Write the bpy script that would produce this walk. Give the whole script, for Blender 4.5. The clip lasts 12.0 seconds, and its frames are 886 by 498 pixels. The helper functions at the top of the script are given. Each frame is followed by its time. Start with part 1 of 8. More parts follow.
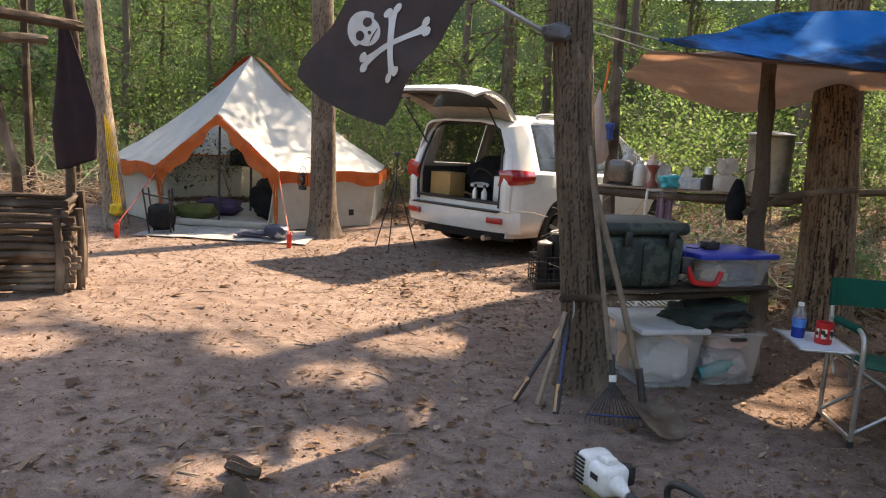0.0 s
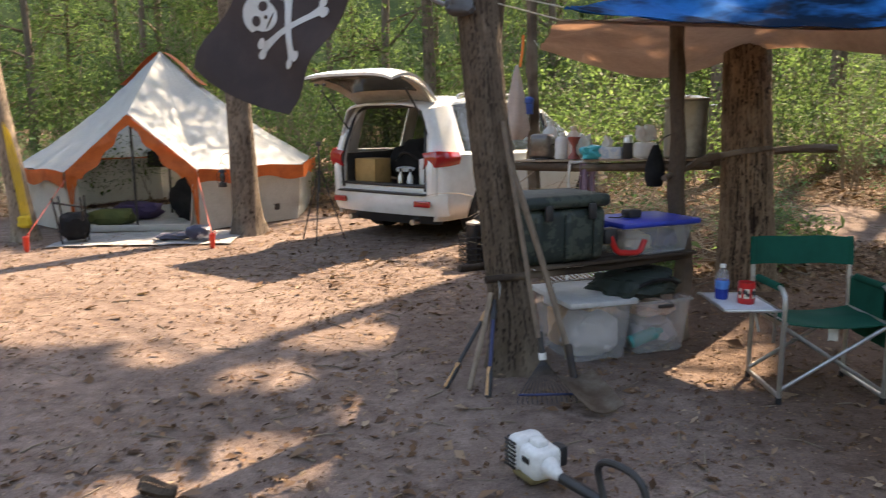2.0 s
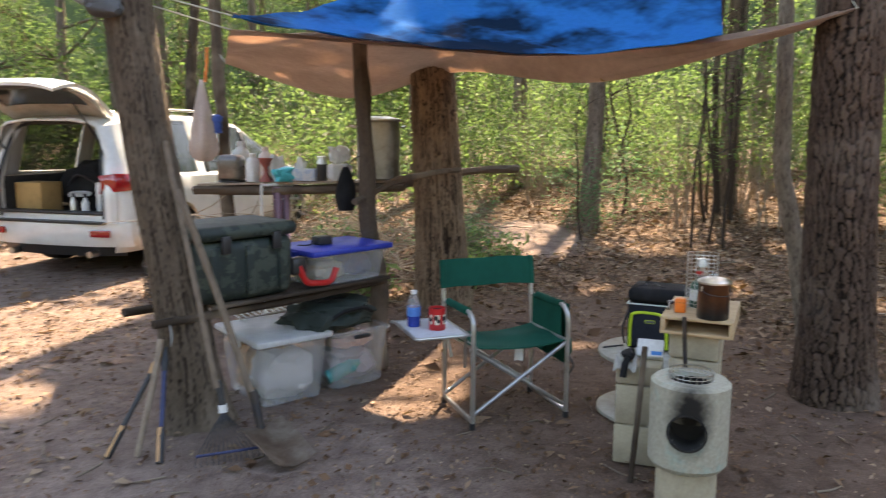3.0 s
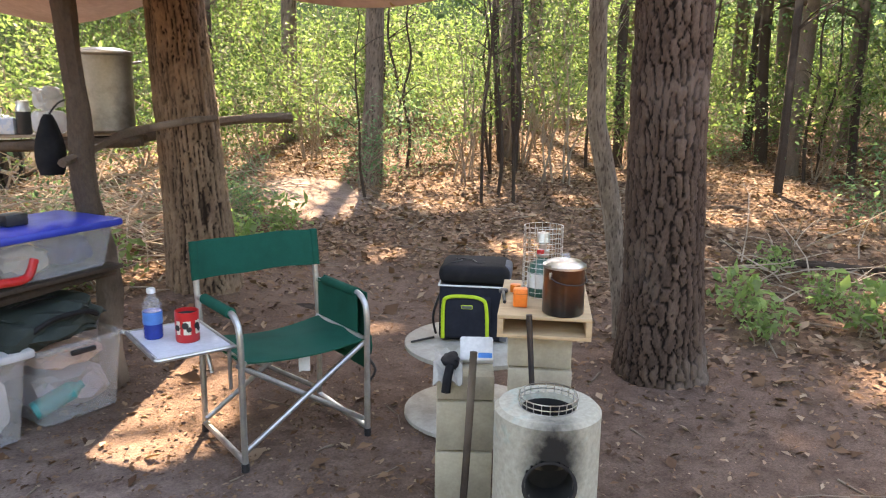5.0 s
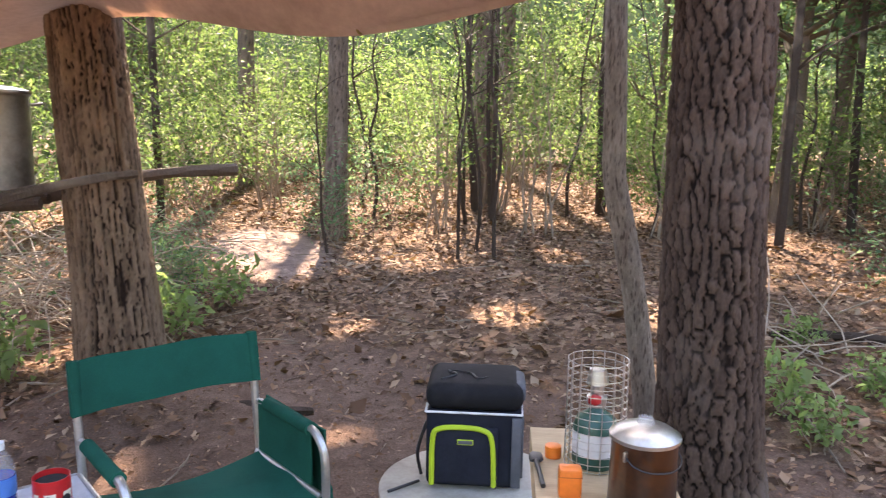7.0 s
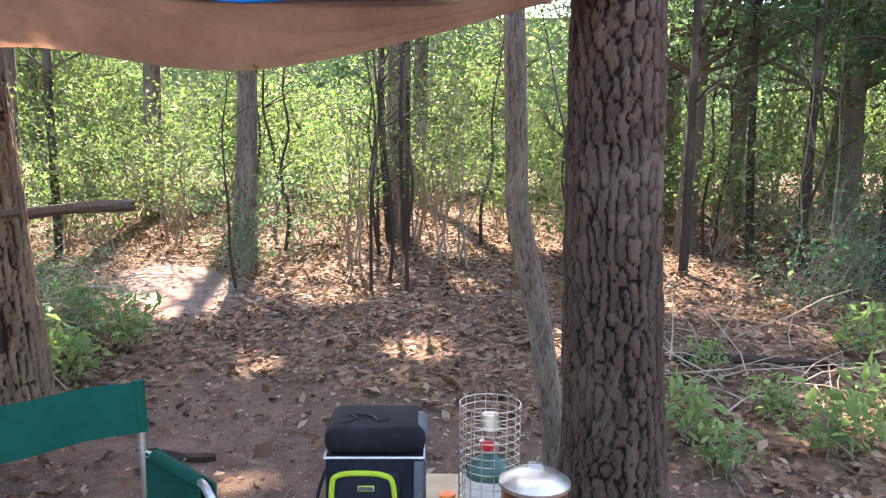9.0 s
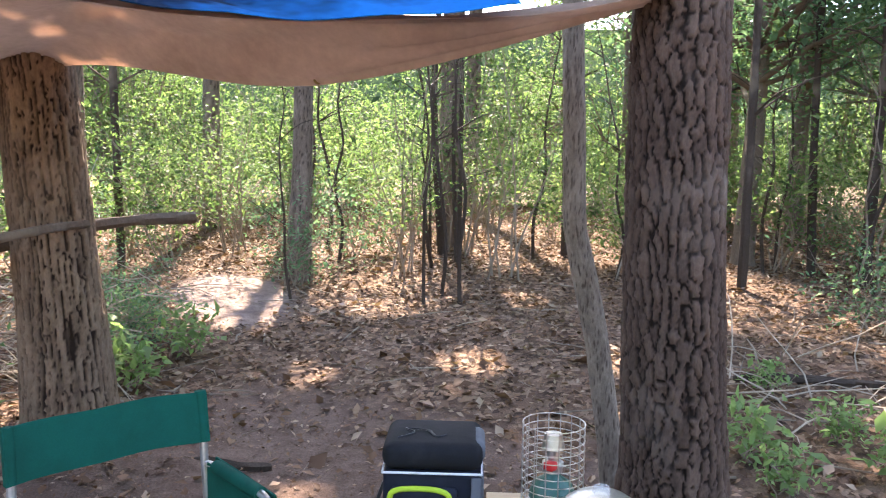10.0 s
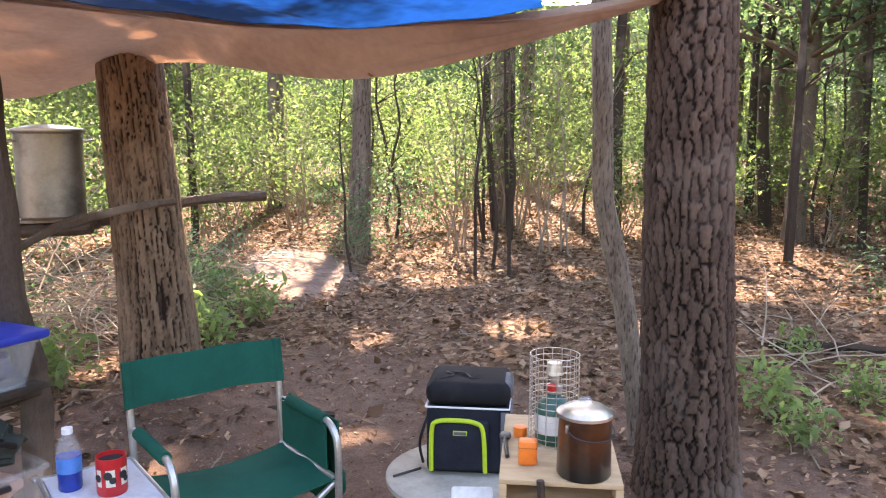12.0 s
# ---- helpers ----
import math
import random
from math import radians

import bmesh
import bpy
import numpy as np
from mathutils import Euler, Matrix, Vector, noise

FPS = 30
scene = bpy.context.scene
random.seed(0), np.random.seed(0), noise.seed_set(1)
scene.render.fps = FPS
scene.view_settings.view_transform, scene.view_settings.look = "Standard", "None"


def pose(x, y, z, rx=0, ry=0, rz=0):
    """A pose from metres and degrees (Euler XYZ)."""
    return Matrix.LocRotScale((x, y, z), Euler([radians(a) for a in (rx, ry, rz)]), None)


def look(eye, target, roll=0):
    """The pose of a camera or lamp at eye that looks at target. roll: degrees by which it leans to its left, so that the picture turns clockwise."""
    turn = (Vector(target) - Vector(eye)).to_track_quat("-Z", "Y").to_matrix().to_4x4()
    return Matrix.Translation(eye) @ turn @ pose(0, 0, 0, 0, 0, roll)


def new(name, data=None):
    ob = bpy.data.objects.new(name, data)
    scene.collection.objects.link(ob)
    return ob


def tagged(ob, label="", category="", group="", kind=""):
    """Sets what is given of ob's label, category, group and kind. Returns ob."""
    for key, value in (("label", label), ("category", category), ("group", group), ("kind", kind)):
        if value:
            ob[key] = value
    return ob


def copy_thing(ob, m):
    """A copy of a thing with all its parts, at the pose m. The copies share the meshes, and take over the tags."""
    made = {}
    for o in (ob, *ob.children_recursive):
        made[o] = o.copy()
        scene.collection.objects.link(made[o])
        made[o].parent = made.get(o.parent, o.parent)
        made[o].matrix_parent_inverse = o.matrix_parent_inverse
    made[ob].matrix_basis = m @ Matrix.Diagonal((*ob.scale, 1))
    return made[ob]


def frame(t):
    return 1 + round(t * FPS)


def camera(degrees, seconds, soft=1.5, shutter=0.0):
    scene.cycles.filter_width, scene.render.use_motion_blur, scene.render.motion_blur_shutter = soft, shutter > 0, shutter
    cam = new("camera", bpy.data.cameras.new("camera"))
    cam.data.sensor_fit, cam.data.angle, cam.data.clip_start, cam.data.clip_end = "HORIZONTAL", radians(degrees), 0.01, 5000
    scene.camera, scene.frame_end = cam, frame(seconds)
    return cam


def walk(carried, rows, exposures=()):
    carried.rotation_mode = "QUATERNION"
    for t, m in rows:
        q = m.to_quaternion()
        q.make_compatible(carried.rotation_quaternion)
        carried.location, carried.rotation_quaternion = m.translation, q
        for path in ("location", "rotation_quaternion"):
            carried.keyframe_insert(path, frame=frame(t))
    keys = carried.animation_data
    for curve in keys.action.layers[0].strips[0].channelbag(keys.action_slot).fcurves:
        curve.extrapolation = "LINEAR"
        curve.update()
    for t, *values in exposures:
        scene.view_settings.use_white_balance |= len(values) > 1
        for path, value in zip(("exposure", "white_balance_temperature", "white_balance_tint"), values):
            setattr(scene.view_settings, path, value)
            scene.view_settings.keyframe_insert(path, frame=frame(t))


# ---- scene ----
cam = camera(60.4, 12.0, 1.1, 0.3)
PATH = [
    (0, (0.054, 0.005, 1.51), (0.022, 1.98, 1.199), 3.3),
    (0.5, (0.005, -0.026, 1.51), (-0.072, 1.943, 1.168), 2.5),
    (1, (0.001, -0.029, 1.51), (-0.171, 1.933, 1.159), 1.8),
    (1.5, (0.044, 0.013, 1.494), (0.008, 1.978, 1.124), 1.4),
    (2, (0.178, 0.143, 1.499), (0.302, 2.109, 1.152), -0.4),
    (2.5, (0.355, 0.292, 1.518), (0.812, 2.215, 1.214), -0.4),
    (3, (0.458, 0.472, 1.502), (1.283, 2.269, 1.204), 0.3),
    (3.5, (0.558, 0.74, 1.501), (1.627, 2.406, 1.217), 0.3),
    (3.7, (0.615, 0.832, 1.49), (1.719, 2.472, 1.185), -0.2),
    (5.3, (1.058, 1.462, 1.441), (2.372, 2.901, 0.99), 1.2),
    (5.5, (1.141, 1.555, 1.466), (2.445, 2.995, 0.988), 1.0),
    (6, (1.345, 1.723, 1.475), (2.599, 3.226, 1.062), 0.2),
    (6.5, (1.459, 1.876, 1.51), (2.719, 3.396, 1.189), 1.1),
    (7, (1.506, 2.068, 1.48), (2.883, 3.483, 1.163), 0.9),
    (7.5, (1.536, 2.074, 1.497), (2.975, 3.429, 1.192), 1.5),
    (9.3, (1.587, 2.046, 1.514), (3.116, 3.315, 1.281), 0.5),
    (9.5, (1.586, 2.054, 1.518), (3.091, 3.353, 1.294), 0.6),
    (10, (1.57, 2.075, 1.516), (3.012, 3.444, 1.305), 0.8),
    (10.5, (1.551, 2.072, 1.518), (2.953, 3.485, 1.317), 0.9),
    (11, (1.493, 2.072, 1.489), (2.869, 3.503, 1.244), 0.4),
    (11.5, (1.423, 1.925, 1.495), (2.765, 3.379, 1.208), 0.5),
    (12, (1.334, 1.721, 1.533), (2.659, 3.194, 1.264), 0.1),
]
walk(cam, [(t, look(eye, target, roll)) for t, eye, target, roll in PATH], [(0, 2.2, 8050, 18), (1.5, 2.2, 8050, 18), (2.5, 2.5, 8150, 17), (3.7, 3.15, 8150, 17), (5.5, 3.4, 8500, 23), (7.0, 3.4, 7700, 27), (7.5, 3.4, 8050, 33), (9.5, 3.5, 6700, 20), (10.5, 3.5, 7000, 22), (11.0, 3.5, 7600, 26), (11.5, 3.45, 8600, 32), (12.0, 3.55, 7700, 28)])

# ---- light ----
SUN_ELEV, SUN_AZ = 46.0, 40.0          # degrees above the ground, degrees clockwise from +y
world = bpy.data.worlds.new("sky")
scene.world = world
world.use_nodes = True
wn = world.node_tree
sky = wn.nodes.new("ShaderNodeTexSky")
sky.sky_type, sky.sun_disc = "NISHITA", False
sky.sun_elevation, sky.sun_rotation = radians(SUN_ELEV), radians(SUN_AZ)
wn.links.new(sky.outputs[0], wn.nodes["Background"].inputs[0])
wn.nodes["Background"].inputs[1].default_value = 0.125
sun_data = bpy.data.lights.new("sun", "SUN")
sun_data.energy, sun_data.angle, sun_data.color = 3.5, radians(0.6), (1.0, 0.9, 0.74)
sun = new("sun", sun_data)
SUN_DIR = Vector((math.sin(radians(SUN_AZ)) * math.cos(radians(SUN_ELEV)), math.cos(radians(SUN_AZ)) * math.cos(radians(SUN_ELEV)), math.sin(radians(SUN_ELEV))))
sun.matrix_world = Matrix.Translation((6, 4, 30)) @ SUN_DIR.to_track_quat("Z", "Y").to_matrix().to_4x4()

rng = np.random.default_rng(7)


# ---- materials ----
def ramp(nt, fac, stops):
    r = nt.nodes.new("ShaderNodeValToRGB")
    e = r.color_ramp.elements
    while len(e) < len(stops):
        e.new(0.5)
    for k, (p, c) in enumerate(stops):
        e[k].position, e[k].color = p, (*c, 1)
    nt.links.new(fac, r.inputs[0])
    return r.outputs[0]


def coords(nt, stretch=(1, 1, 1), space="Object"):
    tc = nt.nodes.new("ShaderNodeTexCoord")
    mp = nt.nodes.new("ShaderNodeMapping")
    mp.inputs["Scale"].default_value = stretch
    nt.links.new(tc.outputs[space], mp.inputs[0])
    return mp.outputs[0]


def noisy(nt, vec, scale, detail=4.0, rough=0.6, distortion=0.0):
    n = nt.nodes.new("ShaderNodeTexNoise")
    n.inputs["Scale"].default_value, n.inputs["Detail"].default_value = scale, detail
    n.inputs["Roughness"].default_value, n.inputs["Distortion"].default_value = rough, distortion
    nt.links.new(vec, n.inputs["Vector"])
    return n.outputs["Fac"]


def mix(nt, a, b, fac, mode="MIX"):
    m = nt.nodes.new("ShaderNodeMix")
    m.data_type, m.blend_type = "RGBA", mode
    for sock, val in ((m.inputs[0], fac), (m.inputs[6], a), (m.inputs[7], b)):
        if isinstance(val, bpy.types.NodeSocket):
            nt.links.new(val, sock)
        else:
            sock.default_value = val if isinstance(val, float) else (*val, 1)
    return m.outputs[2]


def bump(nt, height, strength, distance, normal=None):
    b = nt.nodes.new("ShaderNodeBump")
    b.inputs["Strength"].default_value, b.inputs["Distance"].default_value = strength, distance
    nt.links.new(height, b.inputs["Height"])
    if normal is not None:
        nt.links.new(normal, b.inputs["Normal"])
    return b.outputs[0]


def mat(name, base, worn=None, rough=0.6, metal=0.0, scale=6.0, fine=60.0, relief=0.15, depth=0.003, stretch=(1, 1, 1), blotch_span=(0.45, 0.7), spec=0.5, coat=0.0, through_light=0.0, alpha=1.0, transmission=0.0, spread=0.08):
    """A surface: base colour that turns to another in blotches, fine grain in colour, gloss and relief."""
    m = bpy.data.materials.new(name)
    m.use_nodes = True
    nt = m.node_tree
    p = nt.nodes["Principled BSDF"]
    vec = coords(nt, stretch)
    worn = worn or tuple(c * 0.72 for c in base)
    blot = noisy(nt, vec, scale, 5.0, 0.65)
    grain = noisy(nt, vec, fine, 3.0, 0.6)
    fac = ramp(nt, blot, [(blotch_span[0], (0, 0, 0)), (blotch_span[1], (1, 1, 1))])
    col = mix(nt, base, worn, fac)
    col = mix(nt, col, ramp(nt, grain, [(0.25, (1 - 2.2 * spread,) * 3), (0.75, (1.0,) * 3)]), 1.0, "MULTIPLY")
    info = nt.nodes.new("ShaderNodeObjectInfo")
    col = mix(nt, col, ramp(nt, info.outputs["Random"], [(0, (1 - spread,) * 3), (1, (1.0,) * 3)]), 1.0, "MULTIPLY")
    nt.links.new(col, p.inputs["Base Color"])
    rr = nt.nodes.new("ShaderNodeMapRange")
    rr.inputs["To Min"].default_value, rr.inputs["To Max"].default_value = max(0.02, rough - 0.1), min(1.0, rough + 0.12)
    nt.links.new(blot, rr.inputs[0])
    nt.links.new(rr.outputs[0], p.inputs["Roughness"])
    p.inputs["Metallic"].default_value = metal
    p.inputs["Specular IOR Level"].default_value = spec
    p.inputs["Coat Weight"].default_value = coat
    p.inputs["Transmission Weight"].default_value = transmission
    p.inputs["Alpha"].default_value = alpha
    if relief:
        nt.links.new(bump(nt, grain, relief, depth, bump(nt, blot, relief, depth * 4)), p.inputs["Normal"])
    if through_light:
        tr = nt.nodes.new("ShaderNodeBsdfTranslucent")
        ms = nt.nodes.new("ShaderNodeMixShader")
        ms.inputs[0].default_value = through_light
        nt.links.new(col, tr.inputs[0])
        nt.links.new(p.outputs[0], ms.inputs[1])
        nt.links.new(tr.outputs[0], ms.inputs[2])
        nt.links.new(ms.outputs[0], nt.nodes["Material Output"].inputs[0])
    return m


def leaf_mat(name, stops, glow=0.58, rough=0.6):
    """Leaves: each island takes its own colour; light passes through them."""
    m = bpy.data.materials.new(name)
    m.use_nodes = True
    nt = m.node_tree
    p = nt.nodes["Principled BSDF"]
    geo = nt.nodes.new("ShaderNodeNewGeometry")
    col = ramp(nt, geo.outputs["Random Per Island"], stops)
    big = noisy(nt, coords(nt), 0.9, 3.0)
    col = mix(nt, col, ramp(nt, big, [(0.3, (0.75, 0.78, 0.72)), (0.7, (1.0, 1.0, 1.0))]), 1.0, "MULTIPLY")
    nt.links.new(col, p.inputs["Base Color"])
    p.inputs["Roughness"].default_value = rough
    p.inputs["Specular IOR Level"].default_value = 0.2
    if glow:
        tr = nt.nodes.new("ShaderNodeBsdfTranslucent")
        nt.links.new(mix(nt, col, (1.4, 1.55, 1.05), 1.0, "MULTIPLY"), tr.inputs[0])
        ms = nt.nodes.new("ShaderNodeMixShader")
        ms.inputs[0].default_value = glow
        nt.links.new(p.outputs[0], ms.inputs[1])
        nt.links.new(tr.outputs[0], ms.inputs[2])
        nt.links.new(ms.outputs[0], nt.nodes["Material Output"].inputs[0])
    return m


def bark_mat(name, plate, crack, fine=40.0, lichen=None):
    m = bpy.data.materials.new(name)
    m.use_nodes = True
    nt = m.node_tree
    p = nt.nodes["Principled BSDF"]
    v = coords(nt, (1, 1, 0.22))
    a = noisy(nt, v, 14.0, 6.0, 0.7, 0.6)
    b = noisy(nt, coords(nt, (1, 1, 0.5)), fine * 2, 4.0, 0.7)
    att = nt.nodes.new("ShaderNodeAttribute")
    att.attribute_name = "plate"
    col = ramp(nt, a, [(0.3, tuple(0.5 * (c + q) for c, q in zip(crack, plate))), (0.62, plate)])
    # Cracks take darker inner bark plus crevice shade, both set by relief depth.
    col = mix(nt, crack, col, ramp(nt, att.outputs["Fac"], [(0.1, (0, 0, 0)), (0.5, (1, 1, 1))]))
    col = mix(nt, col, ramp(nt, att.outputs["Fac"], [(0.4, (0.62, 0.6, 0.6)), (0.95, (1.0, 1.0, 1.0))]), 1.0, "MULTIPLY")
    col = mix(nt, col, ramp(nt, b, [(0.3, (0.62,) * 3), (0.7, (1.0,) * 3)]), 1.0, "MULTIPLY")
    big = noisy(nt, coords(nt), 1.6, 3.0)
    col = mix(nt, col, lichen or tuple(c * 1.25 for c in plate), ramp(nt, big, [(0.52, (0, 0, 0)), (0.75, (0.6,) * 3)]))
    nt.links.new(col, p.inputs["Base Color"])
    p.inputs["Roughness"].default_value = 0.9
    p.inputs["Specular IOR Level"].default_value = 0.2
    nt.links.new(bump(nt, b, 0.8, 0.006, bump(nt, a, 0.7, 0.018)), p.inputs["Normal"])
    return m


def ground_mat():
    m = bpy.data.materials.new("ground_dirt")
    m.use_nodes = True
    nt = m.node_tree
    p = nt.nodes["Principled BSDF"]
    v = coords(nt)
    a, b, c = noisy(nt, v, 0.8, 5.0, 0.6), noisy(nt, v, 7.0, 6.0, 0.7), noisy(nt, v, 90.0, 4.0, 0.7)
    dirt = ramp(nt, a, [(0.3, (0.23, 0.166, 0.136)), (0.55, (0.315, 0.236, 0.196)), (0.75, (0.38, 0.29, 0.243))])
    soil = nt.nodes.new("ShaderNodeAttribute")
    soil.attribute_name = "brown_soil"
    dirt = mix(nt, dirt, (0.175, 0.112, 0.08), soil.outputs["Fac"])
    dirt = mix(nt, dirt, ramp(nt, b, [(0.3, (0.52, 0.47, 0.45)), (0.62, (1, 1, 1))]), 1.0, "MULTIPLY")
    dirt = mix(nt, dirt, ramp(nt, c, [(0.3, (0.55,) * 3), (0.65, (1.0,) * 3)]), 1.0, "MULTIPLY")
    vor = nt.nodes.new("ShaderNodeTexVoronoi")
    vor.inputs["Scale"].default_value = 17.0
    nt.links.new(coords(nt, (1, 1.3, 1)), vor.inputs["Vector"])
    bits = ramp(nt, vor.outputs["Color"], [(0.1, (0.06, 0.035, 0.022)), (0.5, (0.17, 0.10, 0.062)), (0.9, (0.30, 0.20, 0.13))])
    bits = mix(nt, bits, ramp(nt, c, [(0.3, (0.5,) * 3), (0.65, (1.0,) * 3)]), 1.0, "MULTIPLY")
    att = nt.nodes.new("ShaderNodeAttribute")
    att.attribute_name = "litter"
    sharp = nt.nodes.new("ShaderNodeMath")
    sharp.operation = "ADD"
    nt.links.new(att.outputs["Fac"], sharp.inputs[0])
    nt.links.new(b, sharp.inputs[1])
    fac = ramp(nt, sharp.outputs[0], [(0.72, (0, 0, 0)), (0.98, (1, 1, 1))])
    nt.links.new(mix(nt, dirt, bits, fac), p.inputs["Base Color"])
    p.inputs["Roughness"].default_value = 0.95
    p.inputs["Specular IOR Level"].default_value = 0.15
    nt.links.new(bump(nt, c, 0.85, 0.008, bump(nt, b, 0.9, 0.035)), p.inputs["Normal"])
    return m


GROUND = ground_mat()
OAK_BARK = bark_mat("oak_bark", (0.37, 0.255, 0.165), (0.05, 0.03, 0.02))
PINE_BARK = bark_mat("pine_bark", (0.17, 0.112, 0.08), (0.026, 0.016, 0.011), lichen=(0.26, 0.205, 0.165))
GREY_BARK = bark_mat("grey_bark", (0.27, 0.215, 0.165), (0.09, 0.066, 0.05))
# Paler copy of the pole bark: sunlight on the limbs put into colour.
PALE_BARK = bark_mat("pale_bark", (0.5, 0.41, 0.31), (0.24, 0.18, 0.13))
BROWN_BARK = bark_mat("brown_bark", (0.21, 0.16, 0.115), (0.06, 0.042, 0.03))
POLE_BARK = bark_mat("pole_bark", (0.4, 0.32, 0.24), (0.17, 0.125, 0.09))
DARK_BARK = bark_mat("dark_bark", (0.25, 0.19, 0.14), (0.1, 0.073, 0.053))
LEAVES = leaf_mat("green_leaves", [(0, (0.045, 0.075, 0.032)), (0.35, (0.085, 0.13, 0.052)), (0.75, (0.13, 0.185, 0.075)), (1, (0.2, 0.26, 0.115))])
LEAVES_COOL = leaf_mat("cool_leaves", [(0, (0.06, 0.11, 0.066)), (0.5, (0.11, 0.185, 0.115)), (1, (0.18, 0.27, 0.17))])
LEAVES_YELLOW = leaf_mat("yellow_leaves", [(0, (0.05, 0.085, 0.036)), (0.5, (0.092, 0.135, 0.056)), (1, (0.155, 0.2, 0.084))], 0.55)
LEAVES_BRIGHT = leaf_mat("bright_leaves", [(0, (0.13, 0.2, 0.08)), (0.5, (0.2, 0.28, 0.12)), (1, (0.28, 0.36, 0.18))])
DEAD = leaf_mat("dead_leaves", [(0, (0.07, 0.035, 0.02)), (0.4, (0.17, 0.09, 0.05)), (0.75, (0.25, 0.145, 0.09)), (1, (0.38, 0.27, 0.19))], 0.1, 0.7)
TWIG = mat("dry_twig", (0.27, 0.21, 0.15), (0.15, 0.11, 0.08), 0.9, scale=3, fine=80)
PALE_TWIG = mat("pale_twig", (0.42, 0.34, 0.25), (0.22, 0.17, 0.12), 0.9, scale=3, fine=80)


# ---- shapes ----
def mesh_of(name, verts, faces, material, smooth=False):
    me = bpy.data.meshes.new(name)
    me.from_pydata(verts, [], faces)
    me.materials.append(material)
    if smooth:
        me.polygons.foreach_set("use_smooth", [True] * len(me.polygons))
    me.update()
    return me


def thing(name, label, category, at=None, group="", kind=""):
    """An Empty at the base of a thing, which its parts hang under."""
    ob = tagged(new(name), label, category, group, kind)
    if at is not None:
        ob.matrix_world = at if isinstance(at, Matrix) else Matrix.Translation(at)
    return ob


def part(name, bm, material, parent=None, label="", smooth=True, angle=35):
    """One mesh object under its thing or part, in the thing's own axes."""
    bmesh.ops.recalc_face_normals(bm, faces=bm.faces[:])
    me = bpy.data.meshes.new(name)
    bm.to_mesh(me)
    bm.free()
    mats = material if isinstance(material, (list, tuple)) else [material]
    for one in mats:
        me.materials.append(one)
    if smooth:
        me.polygons.foreach_set("use_smooth", [True] * len(me.polygons))
        me.set_sharp_from_angle(angle=radians(angle))
    ob = new(name, me)
    if parent is not None:
        ob.parent = parent
    if label:
        tagged(ob, label)
    return ob


def solo(name, bm, material, label, category, at=None, group="", kind="", smooth=True, angle=35):
    ob = part(name, bm, material, None, "", smooth, angle)
    tagged(ob, label, category, group, kind)
    if at is not None:
        ob.matrix_world = at if isinstance(at, Matrix) else Matrix.Translation(at)
    return ob


def box(size, at=(0, 0, 0), bevel=0.0, bm=None, turn=None, seg=2, taper=None):
    """A block with rounded edges; at is its middle."""
    out = bm or bmesh.new()
    b = bmesh.new()
    bmesh.ops.create_cube(b, size=1.0)
    for v in b.verts:
        k = 1.0
        if taper is not None and v.co.z < 0:
            k = taper
        v.co = Vector((v.co.x * size[0] * k, v.co.y * size[1] * k, v.co.z * size[2]))
    if bevel:
        bmesh.ops.bevel(b, geom=b.edges[:], offset=bevel, segments=seg, affect="EDGES", profile=0.5)
    m = Matrix.Translation(at) @ (turn if turn is not None else Matrix())
    bmesh.ops.transform(b, matrix=m, verts=b.verts[:])
    tmp = bpy.data.meshes.new("tmp")
    b.to_mesh(tmp)
    b.free()
    out.from_mesh(tmp)
    bpy.data.meshes.remove(tmp)
    return out


def tube(points, radii, seg=10, bm=None, cap=True, wobble=0.0):
    """A round rod along points; radii one number or one a point."""
    out = bm or bmesh.new()
    pts = [Vector(p) for p in points]
    if not isinstance(radii, (list, tuple)):
        radii = [radii] * len(pts)
    rings, up = [], None
    for k, p in enumerate(pts):
        d = (pts[min(k + 1, len(pts) - 1)] - pts[max(k - 1, 0)]).normalized()
        if up is None:
            up = d.orthogonal().normalized()
        up = (up - d * up.dot(d)).normalized()
        side = d.cross(up)
        ring = []
        for j in range(seg):
            a = 2 * math.pi * j / seg
            r = radii[k] * (1 + wobble * noise.noise(p * 3.1 + Vector((j * 0.7, 0, 0))))
            ring.append(out.verts.new(p + up * math.cos(a) * r + side * math.sin(a) * r))
        rings.append(ring)
    for a, b in zip(rings, rings[1:]):
        for j in range(seg):
            out.faces.new((a[j], a[(j + 1) % seg], b[(j + 1) % seg], b[j]))
    if cap:
        out.faces.new(rings[0][::-1])
        out.faces.new(rings[-1])
    return out


def curve(points, steps=6):
    """Points along a smooth line through the ones given."""
    p = [Vector(q) for q in points]
    out = []
    for k in range(len(p) - 1):
        a, b, c, d = p[max(k - 1, 0)], p[k], p[k + 1], p[min(k + 2, len(p) - 1)]
        for s in range(steps):
            t = s / steps
            out.append(0.5 * ((2 * b) + (c - a) * t + (2 * a - 5 * b + 4 * c - d) * t * t + (3 * b - a - 3 * c + d) * t ** 3))
    return out + [p[-1]]


